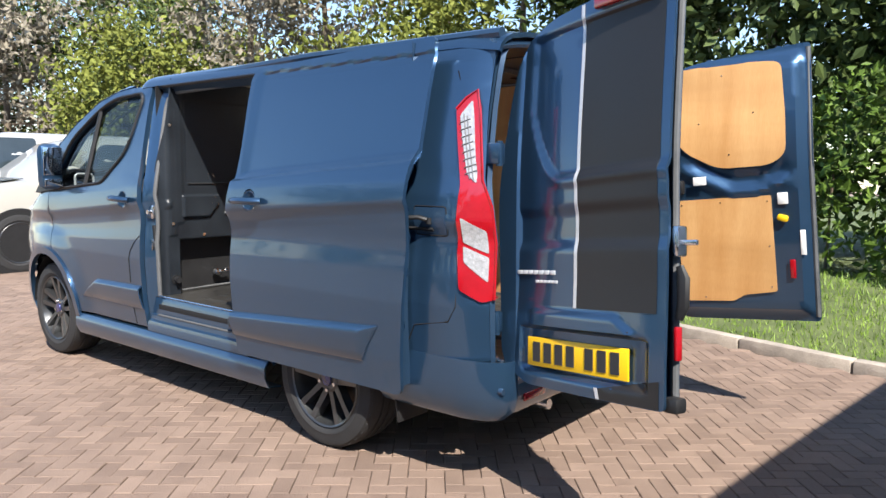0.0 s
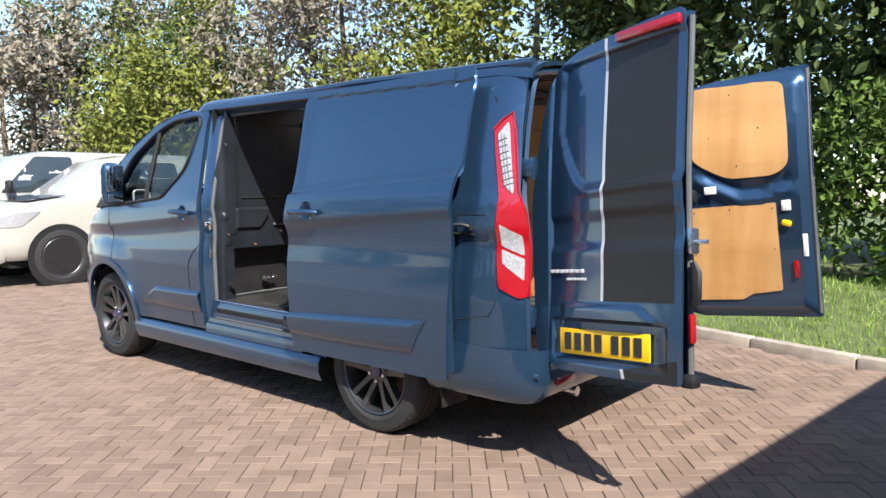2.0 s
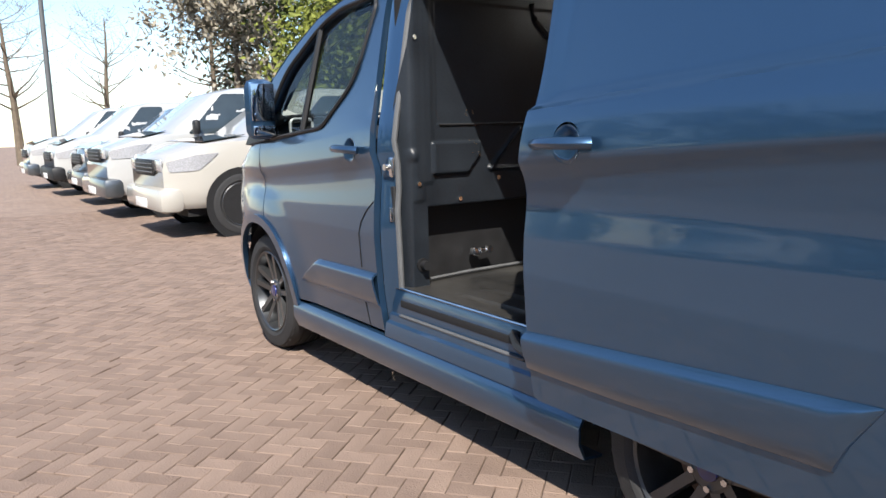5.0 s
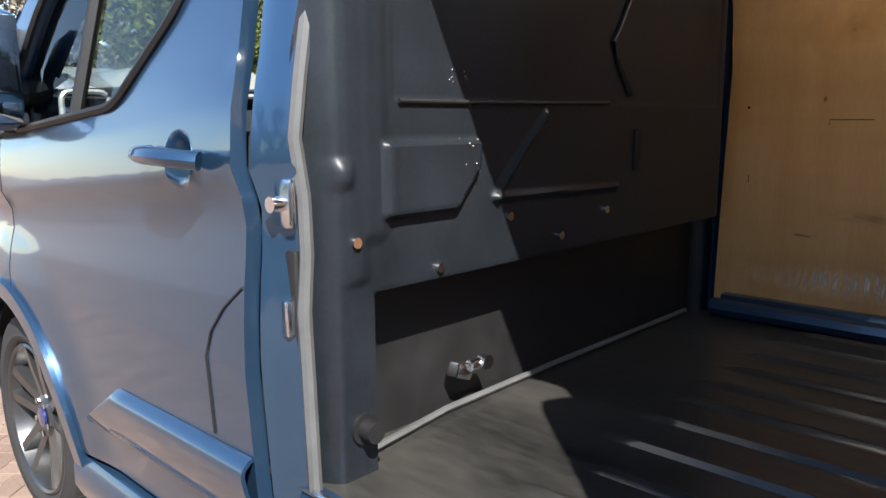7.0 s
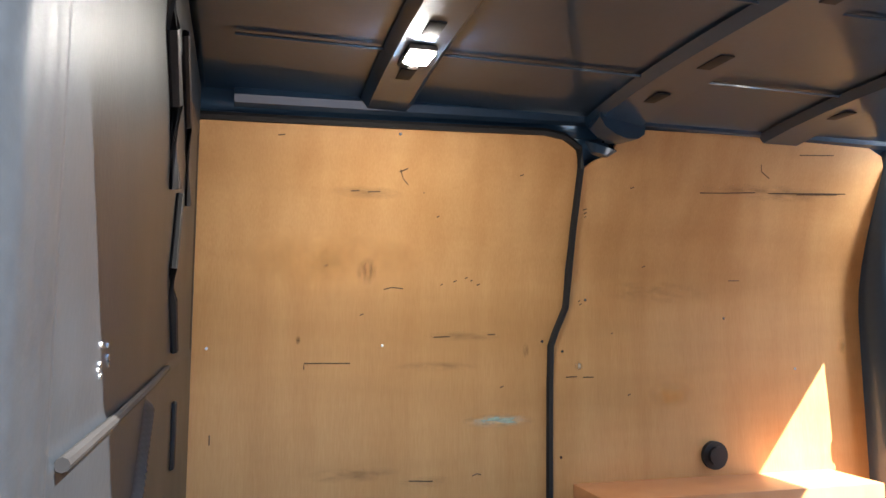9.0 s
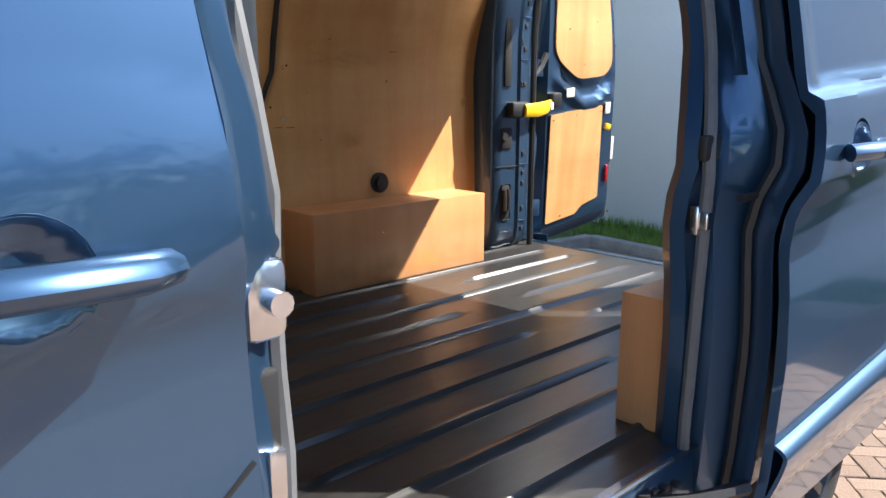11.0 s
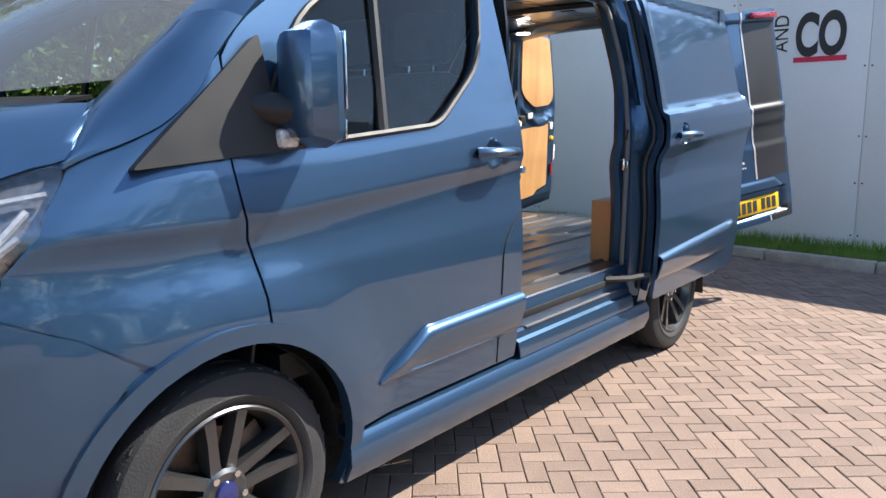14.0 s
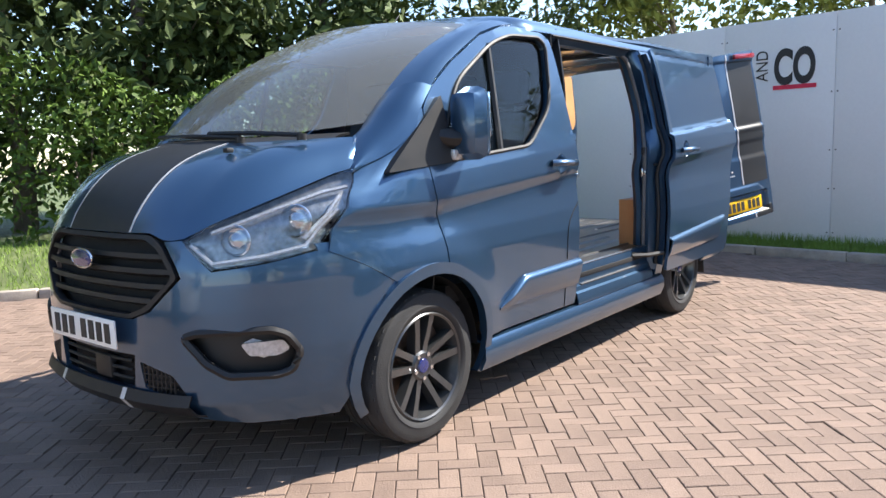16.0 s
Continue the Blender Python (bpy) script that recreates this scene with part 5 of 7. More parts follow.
# ---- rear lamps, rear frame, bumper ----
LAMP = [(-0.78, 1.60), (-0.82, 1.645), (-0.862, 1.675), (-0.882, 1.60), (-0.924, 1.31), (-0.962, 1.21), (-0.972, 1.06), (-0.976, 0.835), (-0.935, 0.823), (-0.853, 0.872), (-0.838, 1.02), (-0.846, 1.29)]
for mir in (False, True):
    lift = lambda u, z: (side(u, z, 0.012)[0], side(u, z, 0.012)[1], z)
    tl = part("rear_lamp", shell(rounded(LAMP, 0.012), lift, (0, 1, 0), 0.03, (), 0.03, mir), RED, van, "tall red and clear rear lamp")
    lift2 = lambda u, z: (side(u, z, 0.016)[0], side(u, z, 0.016)[1], z)
    part("clear_lens", shell(rounded([(-0.805, 1.575), (-0.850, 1.635), (-0.866, 1.56), (-0.907, 1.30), (-0.868, 1.335)], 0.010), lift2, (0, 1, 0), 0.004, (), 0.03, mir), CLEARL, tl, "clear reversing lens")
    flat_ = lambda p: Vector((p[0], -p[1] if mir else p[1], p[2]))
    for zf in (1.345, 1.37, 1.40, 1.43, 1.46, 1.49, 1.52, 1.55):
        bm = bmesh.new()
        tube(bm, [flat_(side(u - 0.25 * (1.55 - zf), zf - 0.35 * (u + 0.83), 0.018)) for u in (-0.81, -0.83, -0.852)], 0.0025, 4)
        part("lens_rib", bm, SEAL, tl)
    for k in (0.35, 0.65):
        bm = bmesh.new()
        tube(bm, [flat_(side(-0.805 - 0.05 * k - 0.058 * (1 - q), 1.33 - 0.03 * k + 0.26 * q, 0.018)) for q in (0, 0.5, 1.0)], 0.0025, 4)
        part("lens_rib", bm, SEAL, tl)
    for pts in ([(-0.860, 1.165), (-0.945, 1.11), (-0.952, 1.02), (-0.862, 1.065)], [(-0.862, 1.05), (-0.953, 1.005), (-0.955, 0.905), (-0.868, 0.985)]):
        part("clear_lens", shell(rounded(pts, 0.008), lift2, (0, 1, 0), 0.004, (), 0.03, mir), CLEARL, tl, "clear indicator lens")
    bm = bmesh.new()
    tube(bm, [flat_(side(u, z, 0.013)) for u, z in LAMP[:8]], 0.006, 6)
    part("lamp_rim", bm, RED, tl)
    s = -1 if mir else 1
    # rear frame of the opening: a broad pillar that stands proud of the lining
    rows = []
    for z in np.linspace(0.56, 1.885, 24):
        w = side(-0.95, z)[1]
        k = 0.745 - 0.03 * smooth01((z - 1.5) / 0.38) + 0.05 * smooth01((0.64 - z) / 0.08)
        xq = float(np.interp(z, [0.58, 1.15, 1.32, 1.6, 1.9], [-0.958, -0.960, -0.918, -0.902, -0.90]))
        rows.append([(xq, s * (w - 0.002), z), (xq - 0.012, s * (w - 0.02), z), (xq + 0.006, s * (w - 0.045), z), (-0.880, s * (k + 0.05), z), (-0.815, s * (k + 0.022), z), (-0.805, s * (k + 0.008), z), (-0.735, s * (k - 0.004), z), (-0.722, s * (k + 0.006), z), (-0.62, s * k, z), (-0.575, s * (k + 0.008), z), (-0.556, s * (k + 0.03), z), (-0.552, s * 0.89, z)])
    fp = part("rear_pillar", loft(rows, 0.004, (0, -s, 0)), PAINT_DARK, van, "dark blue rear pillar with slots")
    bm = bmesh.new()
    tube(bm, [(-0.84, s * (0.752 - 0.03 * smooth01((z - 1.5) / 0.38)), z) for z in np.linspace(0.57, 1.84, 16)], 0.014, 8)
    part("rear_seal", bm, BLACK, fp)
    for z in (1.42, 0.735):
        bm = bmesh.new()
        box(bm, (-0.925, s * 0.82, z), (0.09, 0.05, 0.085), None, 0.008)
        cyl(bm, (-0.960, s * (0.825 if s > 0 else 0.86), z), 0.014, 0.10, "Z", 12)
        part("hinge", bm, PAINT, fp, "painted door hinge")
    bm = bmesh.new()
    for z in (0.66, 0.76, 0.88, 0.93, 1.02, 1.34, 1.50, 1.60, 1.70, 1.76):
        k = 0.743 - 0.03 * smooth01((z - 1.5) / 0.38)
        box(bm, (-0.765, s * k, z), (0.018, 0.008, 0.022), None, 0.003)
    for z in (1.34, 1.53):
        k = 0.743 - 0.03 * smooth01((z - 1.5) / 0.38)
        box(bm, (-0.745, s * k, z), (0.010, 0.008, 0.030), None, 0.003)
    part("pillar_slot", bm, DARK, fp)["kind"] = "stuff"
    bm = bmesh.new()
    for z in (0.70, 0.97, 1.45, 1.64):
        box(bm, (-0.77, s * (0.742 - 0.03 * smooth01((z - 1.5) / 0.38)), z), (0.062, 0.006, 0.006), None, 0.002)
    part("pillar_joint", bm, PAINT, fp)["kind"] = "stuff"
    if mir:
        bm = bmesh.new()
        box(bm, (-0.645, -0.742, 1.48), (0.045, 0.010, 0.30), None, 0.004)
        part("long_slot", bm, DARK, fp)
        bm = bmesh.new()
        box(bm, (-0.645, -0.748, 1.095), (0.075, 0.022, 0.10), None, 0.010)
        part("cable_opening", bm, DARK, fp)
        bm = bmesh.new()
        cyl(bm, (-0.622, -0.742, 1.105), 0.018, 0.03, "Y", 14)
        part("cable_grommet", bm, BLACK, fp)
        bm = bmesh.new()
        box(bm, (-0.645, -0.744, 0.80), (0.06, 0.012, 0.17), None, 0.012)
        part("lamp_access_slot", bm, DARK, fp)
        bm = bmesh.new()
        for x in (-0.657, -0.632):
            tube(bm, [(x, -0.738, 0.86), (x, -0.732, 0.82), (x + 0.004, -0.73, 0.76)], 0.010, 8)
        part("lamp_cables", bm, BLACK, fp)
        bm = bmesh.new()
        box(bm, (-0.65, -0.744, 0.965), (0.145, 0.006, 0.004), None, 0.001)
        part("panel_seam", bm, DARK, fp)
        bm = bmesh.new()
        box(bm, (-0.70, -0.722, 1.225), (0.125, 0.05, 0.075), None, 0.014)
        part("strap_housing", bm, BLACK, fp)
        bm = bmesh.new()
        tube(bm, [(-0.715, -0.695, 1.222), (-0.82, -0.70, 1.225), (-0.94, -0.745, 1.236), (-1.03, -0.79, 1.248)], 0.013, 10, [1.0, 1.1, 1.0, 0.8], 2.4)
        strap = part("check_strap", bm, YELLOW, fp, "yellow door check strap")
        bm = bmesh.new()
        box(bm, (-0.975, -0.744, 1.24), (0.05, 0.006, 0.035), Matrix.Rotation(0.42, 4, "Z"), 0.002)
        part("strap_label", bm, WHITE, strap)
rows = [[(x, y, z) for x, z in ((-0.90, 1.925 - 0.05 * abs(y / 0.75) ** 3), (-0.925, 1.905 - 0.05 * abs(y / 0.75) ** 3), (-0.92, 1.893 - 0.05 * abs(y / 0.75) ** 3), (-0.87, 1.89 - 0.05 * abs(y / 0.75) ** 3), (-0.80, 1.905 - 0.05 * abs(y / 0.75) ** 3), (-0.74, 1.935 - 0.05 * abs(y / 0.75) ** 3))] for y in np.linspace(-0.76, 0.76, 14)]
part("rear_header", loft(rows, 0.004, (-1, 0, -1)), PAINT_DARK, van, "dark blue rear header")
rows = [[(x, y, z) for x, z in ((-0.90, 0.572), (-0.96, 0.570), (-0.985, 0.55), (-0.99, 0.50), (-1.045, 0.485), (-1.055, 0.44), (-1.035, 0.37), (-0.98, 0.33), (-0.85, 0.325))] for y in np.linspace(-0.80, 0.80, 14)]
bumper = part("rear_bumper", loft(rows, 0.006, (-1, 0, 0)), PAINT, van, "blue rear bumper with red reflectors")
for s in (1, -1):
    rows = []
    for a in np.linspace(0, 90, 10):
        ca, sa = math.cos(radians(a)), math.sin(radians(a))
        rows.append([(-0.80 - 0.255 * sa * k, s * (0.80 + (0.145 + d) * ca), z) for k, d, z in ((0.97, 0.0, 0.585), (0.985, 0.006, 0.50), (1.0, 0.004, 0.44), (0.93, -0.01, 0.37), (0.72, -0.05, 0.325))])
    rows = [[(-0.40, s * (0.80 + 0.145 + d), z) for k, d, z in ((0.97, -0.004, 0.585), (0.985, 0.004, 0.50), (1.0, 0.002, 0.44), (0.93, -0.01, 0.37), (0.72, -0.05, 0.325))]] + rows
    part("bumper_corner", loft(rows, 0.01, (-1, s, 0)), PAINT, bumper)
    bm = bmesh.new()
    box(bm, (-1.056, s * 0.68, 0.425), (0.01, 0.16, 0.035), None, 0.004)
    part("reflector", bm, RED, bumper, "red reflector")
    bm = bmesh.new()
    cyl(bm, (-1.022, s * 0.875, 0.468), 0.013, 0.02, "X", 14)
    part("parking_sensor", bm, PAINT_DARK, bumper)
bm = bmesh.new()
box(bm, (-0.47, 0.80, 0.29), (0.01, 0.2, 0.13), Matrix.Rotation(0.15, 4, "Y"), 0.003)
part("mud_flap", bm, BLACK, van)
bm = bmesh.new()
cyl(bm, (-0.85, 0.40, 0.29), 0.025, 0.22, "X", 14)
part("exhaust", bm, CHROME, van)


# ---- rear doors, swung open ----
def rear_door(s, angle, hinge, lean, yin, bow, name_label):
    """A rear door in its own frame: x from the hinge to the free edge, y outwards, z up. It hangs on an axis that leans in with the body."""
    turn = Matrix.Rotation(radians(-s * angle), 4, Vector((0, -s * 0.08, 1)).normalized())
    shut = Matrix(((0, -1, 0, 0), (-s, 0, 0, 0), (0, 0, 1, 0), (0, 0, 0, 1)))
    m = Matrix.Translation((*hinge, 1.0)) @ turn @ shut @ Matrix.Translation((0, 0, -1.0))
    W = 0.82

    def dent(x):
        """The lower edge of the blanked window."""
        return 1.292 + 0.27 * (max(0.0, 0.31 - x) / 0.18) ** 1.8

    def shape(x, z):
        y = 0.015 - bow * ((0.75 - min(x, 0.78)) / 0.77) ** 2 + 0.012 * smooth01((0.95 - z) / 0.35) + lean(x) * smooth01((z - 1.25) / 0.8)
        zb = dent(x)
        y -= 0.013 * smooth01((x - 0.112) / 0.036) * smooth01((z - zb) / 0.03) * smooth01((1.875 - z) / 0.012)
        y += 0.006 * math.exp(-((z - zb + 0.012) / 0.016) ** 2) * smooth01((x - 0.24) / 0.08)
        y -= 0.010 * smooth01((1.20 - z) / 0.05) * smooth01((z - 1.02) / 0.05)
        edge = 0.63 + 0.10 * smooth01((0.80 - z) / 0.09)
        y += 0.012 * smooth01((x - 0.15) / 0.03) * smooth01((edge - x) / 0.02) * smooth01((z - 0.728) / 0.012) * smooth01((0.806 - z) / 0.02)
        y -= 0.030 * smooth01((x - 0.085) / 0.03) * smooth01((edge + 0.03 - x) / 0.03) * smooth01((z - 0.545) / 0.03) * smooth01((0.733 - z) / 0.012)
        return (x, y, z)
    ol = rounded([(-0.03, 0.62), (0.0, 0.55), (0.13, 0.505), (W, 0.505), (W, 1.955), (0.24, 1.928), (0.065, 1.875), (0.01, 1.70), (-0.055, 1.25)], [0.02, 0.02, 0.03, 0.02, 0.03, 0.06, 0.06, 0.1, 0.1])
    bm = shell(ol, shape, (0, 1, 0), 0.012, (), 0.02)
    bmesh.ops.transform(bm, matrix=m, verts=bm.verts)
    bmesh.ops.recalc_face_normals(bm, faces=bm.faces)
    door = part("rear_door", bm, PAINT, van, name_label)

    def put(nm, b2, mt, lb="", par=None):
        bmesh.ops.transform(b2, matrix=m, verts=b2.verts)
        bmesh.ops.recalc_face_normals(b2, faces=b2.faces)
        return part(nm, b2, mt, par or door, lb)
    on = lambda d: (lambda x, z: (x, shape(x, z)[1] + d, z))
    put("stripe", shell([(0.428, 0.815), (0.428, 1.87), (W - 0.035, 1.87), (W - 0.035, 0.815)], on(0.003), (0, 1, 0), 0.002, (), 0.02), MATT, "matt black stripe")
    put("stripe_edge", shell([(0.411, 0.815), (0.411, 1.93), (0.426, 1.93), (0.426, 0.815)], on(0.0035), (0, 1, 0), 0.002, (), 0.02), SILVER, "thin silver stripe edge")
    put("stripe_edge", shell([(0.535, 0.508), (0.525, 0.545), (0.540, 0.545), (0.550, 0.508)], on(0.0035), (0, 1, 0), 0.002, (), 0.02), SILVER)
    put("stripe", shell([(0.552, 0.508), (0.542, 0.545), (W - 0.02, 0.60), (W - 0.02, 0.508)], on(0.003), (0, 1, 0), 0.002, (), 0.02), MATT)
    # inner pressing with a raised border and a scooped ridge between the two boards
    lean_in = lambda x, z: lean(x) * smooth01((z - 1.25) / 0.8)
    def inn(x, z):
        y = yin + lean_in(x, z)
        rim = min(x - 0.03, W - x, z - 0.515, 1.93 - z)
        y += 0.045 * (1 - smooth01((rim - 0.02) / 0.05))
        zr = 1.21 + 0.55 * max(0.0, 0.42 - x) + 0.35 * max(0.0, x - 0.55)
        y -= 0.022 * math.exp(-((z - zr) / 0.030) ** 2) * smooth01((x - 0.12) / 0.06) * smooth01((0.74 - x) / 0.05)
        y += 0.020 * math.exp(-((z - zr - 0.075) / 0.035) ** 2) * smooth01((x - 0.20) / 0.06) * smooth01((0.72 - x) / 0.05)
        return (x, y, z)
    put("inner_panel", shell(ol, inn, (0, -1, 0), 0.008, (), 0.025), PAINT, "blue inner door pressing")
    fl = lambda d: (lambda x, z: (x, yin - 0.009 - d + lean_in(x, z), z))
    put("upper_ply", shell(rounded([(0.15, 1.66), (0.148, 1.50), (0.20, 1.44), (0.36, 1.348), (0.62, 1.348), (0.70, 1.40), (0.703, 1.60), (0.69, 1.87), (0.62, 1.885), (0.19, 1.90), (0.157, 1.86)], [0.05, 0.05, 0.05, 0.06, 0.06, 0.08, 0.05, 0.06, 0.02, 0.05, 0.03]), fl(0.002), (0, -1, 0), 0.006, (), 0.06), PLY, "ply infill panel")
    put("lower_ply", shell(rounded([(0.12, 0.617), (0.126, 1.186), (0.618, 1.19), (0.625, 0.675), (0.46, 0.655), (0.40, 0.62)], 0.012), fl(0.002), (0, -1, 0), 0.006, (), 0.06), PLY, "ply infill panel")
    b2 = bmesh.new()
    for x, z in ((0.27, 1.60), (0.55, 1.63), (0.42, 1.42), (0.40, 1.84)):
        cyl(b2, (x, fl(0.003)(x, z)[1], z), 0.004, 0.003, "Y", 8)
    for x, z in ((0.15, 1.16), (0.36, 1.165), (0.60, 1.16), (0.60, 0.92), (0.60, 0.70), (0.25, 0.64), (0.14, 0.90)):
        cyl(b2, (x, fl(0.003)(x, z)[1], z), 0.004, 0.003, "Y", 8)
    put("ply_screws", b2, CHROME)["kind"] = "stuff"
    b2 = bmesh.new()
    box(b2, (0.135, yin - 0.02, 1.262), (0.075, 0.045, 0.075), None, 0.010)
    put("check_housing", b2, BLACK, "black check strap bracket")
    for x, z, w, h in ((0.262, 1.29, 0.07, 0.045), (0.675, 1.17, 0.05, 0.06), (0.762, 0.935, 0.026, 0.13)):
        b2 = bmesh.new()
        box(b2, (x, inn(x, z)[1] - 0.009, z), (w, 0.006, h), None, 0.002)
        put("sticker", b2, WHITE, "small white sticker")
    b2 = bmesh.new()
    box(b2, (0.672, yin - 0.018, 1.068), (0.055, 0.02, 0.035), Matrix.Rotation(0.3, 4, "Y"), 0.01)
    put("release_lever", b2, YELLOW, "yellow release lever")
    b2 = bmesh.new()
    box(b2, (0.708, yin - 0.010, 0.797), (0.028, 0.012, 0.10), None, 0.004)
    put("door_reflector", b2, RED, "red edge reflector")
    b2 = bmesh.new()
    tube(b2, [(W - 0.012, yin + 0.05 + lean_in(W, z), z) for z in np.linspace(0.53, 1.93, 24)], 0.013, 8)
    put("door_seal", b2, SEAL, "grey edge seal")
    return door, m, put, on, shape


left_door, ML, putl, onl, shl = rear_door(1, 103.5, (-0.95, 0.805), lambda x: -0.04, -0.10, 0.09, "open blue rear door with black and silver stripe")
right_door, MR, putr, onr, shr = rear_door(-1, 94, (-0.93, -0.87), lambda x: 0.10 * x, -0.05, 0.0, "open blue rear door with ply infill panels inside")
# left door carries the plate, badge bars, lamp and latch
b2 = bmesh.new()
box(b2, (0.655, shl(0.655, 1.90)[1] + 0.012, 1.905), (0.31, 0.030, 0.042), None, 0.008)
putl("high_brake_lamp", b2, RED, "red high-level brake lamp")
plate(left_door, ML @ Matrix.Translation((0.408, shl(0.408, 0.64)[1] + 0.012, 0.636)) @ Matrix.Rotation(radians(4), 4, "Z"), PLATE_Y)
for i in range(13):
    bx, bz, bw_, bh_ = (0.075 + i * 0.036, 0.942, 0.025, 0.016) if i < 7 else (0.195 + (i - 7) * 0.023, 0.907, 0.016, 0.011)
    putl("badge_bar", box(bmesh.new(), (bx, shl(bx, bz)[1] + 0.003, bz), (bw_, 0.005, bh_), None, 0.001), SILVER, "silver badge bar")
b2 = bmesh.new()
box(b2, (0.655, shl(0.64, 0.73)[1] + 0.004, 0.742), (0.05, 0.02, 0.016), None, 0.004)
putl("plate_lamp", b2, BLACK)
b2 = bmesh.new()
box(b2, (0.832, -0.035, 1.05), (0.03, 0.05, 0.10), None, 0.008)
box(b2, (0.865, -0.035, 1.045), (0.07, 0.012, 0.018), None, 0.003)
putl("door_latch", b2, CHROME, "bright metal latch")
b2 = bmesh.new()
tube(b2, [(0.835, -0.03, 0.80), (0.85, -0.03, 0.84), (0.852, -0.03, 0.93), (0.838, -0.03, 0.97)], 0.022, 8, [0.7, 1.0, 1.0, 0.6], 0.8)
putl("latch_cover", b2, BLACK)
b2 = bmesh.new()
box(b2, (0.828, -0.035, 0.72), (0.014, 0.03, 0.11), None, 0.004)
putl("edge_reflector", b2, RED, "red edge reflector")
b2 = bmesh.new()
box(b2, (0.825, -0.02, 0.525), (0.06, 0.06, 0.05), None, 0.012)
putl("lower_latch", b2, BLACK)
b2 = bmesh.new()
tube(b2, [(-0.005, -0.03, 1.38), (0.05, -0.04, 1.43), (0.08, -0.05, 1.49)], 0.016, 8)
putr("cable_gaiter", b2, SEAL)

# ---- cab ----
bm = bmesh.new()
rows = [[(x, y * (0.66 if x > 3.1 else 0.88 if x > 2.9 else 1.0), z) for x, z in ((3.16, 1.275), (2.95, 1.235), (2.76, 1.18), (2.70, 1.08), (2.74, 0.90), (2.80, 0.62))] for y in np.linspace(-0.86, 0.86, 15)]
dash = part("dashboard", loft(rows, 0.01, (-1, 0, 1)), BLACK, van, "black dashboard")
for s in (1, -1):
    bm = bmesh.new()
    q = rounded([(-0.065, -0.08), (0.065, -0.08), (0.065, 0.08), (-0.065, 0.08)], 0.03)
    tube(bm, [(2.715, s * 0.76 + a, 1.235 + b) for a, b in q + q[:1]], 0.008, 6)
    vent = part("air_vent", bm, SILVER, dash, "vent with a silver frame")
    for j in range(5):
        bm = bmesh.new()
        box(bm, (2.72, s * 0.76, 1.175 + j * 0.03), (0.02, 0.12, 0.006), Matrix.Rotation(0.4, 4, "Y"))
        part("vent_slat", bm, BLACK, vent)
bm = bmesh.new()
ring = [(2.52 + 0.09 * math.sin(t), -0.42 + 0.18 * math.cos(t), 1.09 + 0.17 * math.sin(t)) for t in np.linspace(0, 2 * math.pi, 33)]
tube(bm, ring, 0.014, 8)
box(bm, (2.54, -0.42, 1.07), (0.05, 0.14, 0.10), None, 0.02)
part("steering_wheel", bm, BLACK, van)
for y in (0.56, 0.20, -0.42):
    bm = bmesh.new()
    box(bm, (2.12, y, 0.86), (0.52, 0.46 if y < 0 else 0.35, 0.16), None, 0.05)
    seat = part("seat", bm, CLOTH, van, "black cloth seat")
    bm = bmesh.new()
    box(bm, (1.80, y, 1.15), (0.13, 0.46 if y < 0 else 0.35, 0.62), Matrix.Rotation(-0.22, 4, "Y"), 0.05)
    part("backrest", bm, CLOTH, seat)
    bm = bmesh.new()
    box(bm, (1.72, y, 1.58), (0.10, 0.26, 0.20), Matrix.Rotation(-0.12, 4, "Y"), 0.04)
    part("headrest", bm, CLOTH, seat)
    bm = bmesh.new()
    for d in (-0.06, 0.06):
        tube(bm, [(1.745, y + d, 1.40), (1.735, y + d, 1.50)], 0.007, 8)
    part("headrest_post", bm, CHROME, seat)
bm = bmesh.new()
tube(bm, [(1.68, 0.76, 1.62), (1.82, 0.62, 1.25), (1.95, 0.42, 0.95)], 0.024, 4, None, 0.12)
part("seat_belt", bm, BLACK, van)
bm = bmesh.new()
box(bm, (2.20, 0, 0.60), (1.0, 1.70, 0.08))
part("cab_floor", bm, BLACK, van)
bm = bmesh.new()
rows = [[(1.65, y, z) for y in np.linspace(-0.80, 0.80, 6)] for z in (0.56, 1.86)]
part("cab_back", loft(rows, 0.006, (1, 0, 0)), BLACK, van)
bm = bmesh.new()
rows = [[(x, y, 1.855 - 0.04 * abs(y / 0.7) ** 3) for y in np.linspace(-0.70, 0.70, 9)] for x in (1.65, 2.2)]
part("headlining", loft(rows, 0.006, (0, 0, -1)), mat("grey_headlining", (0.35, 0.35, 0.34), 0.9), van)
for s in (1, -1):
    bm = bmesh.new()
    box(bm, (2.10, s * 0.885, 0.90), (0.85, 0.03, 0.62), None, 0.01)
    part("door_card", bm, BLACK, van)
bm = bmesh.new()
tube(bm, [(2.0, -0.1, 1.92), (1.87, -0.1, 2.05)], 0.004, 5)
part("aerial", bm, BLACK, van)


# ---- the yard ----
KERB = [(-3.43, -2.2), (-1.7, -2.42), (-0.05, -2.84), (1.2, -3.6), (2.3, -4.4), (4.2, -5.8), (8.0, -8.2), (30.0, -16.0)]


def bank(x, y):
    """Height of the lawn, which rises a little from the kerb to the hedge."""
    ky = float(np.interp(x, [p[0] for p in KERB], [p[1] for p in KERB]))
    kx = -3.21 + 0.1 * y
    d = (ky - y) if x > kx else max(ky - y, kx - x)
    return 0.05 + 0.22 * smooth01(d / 3.0)


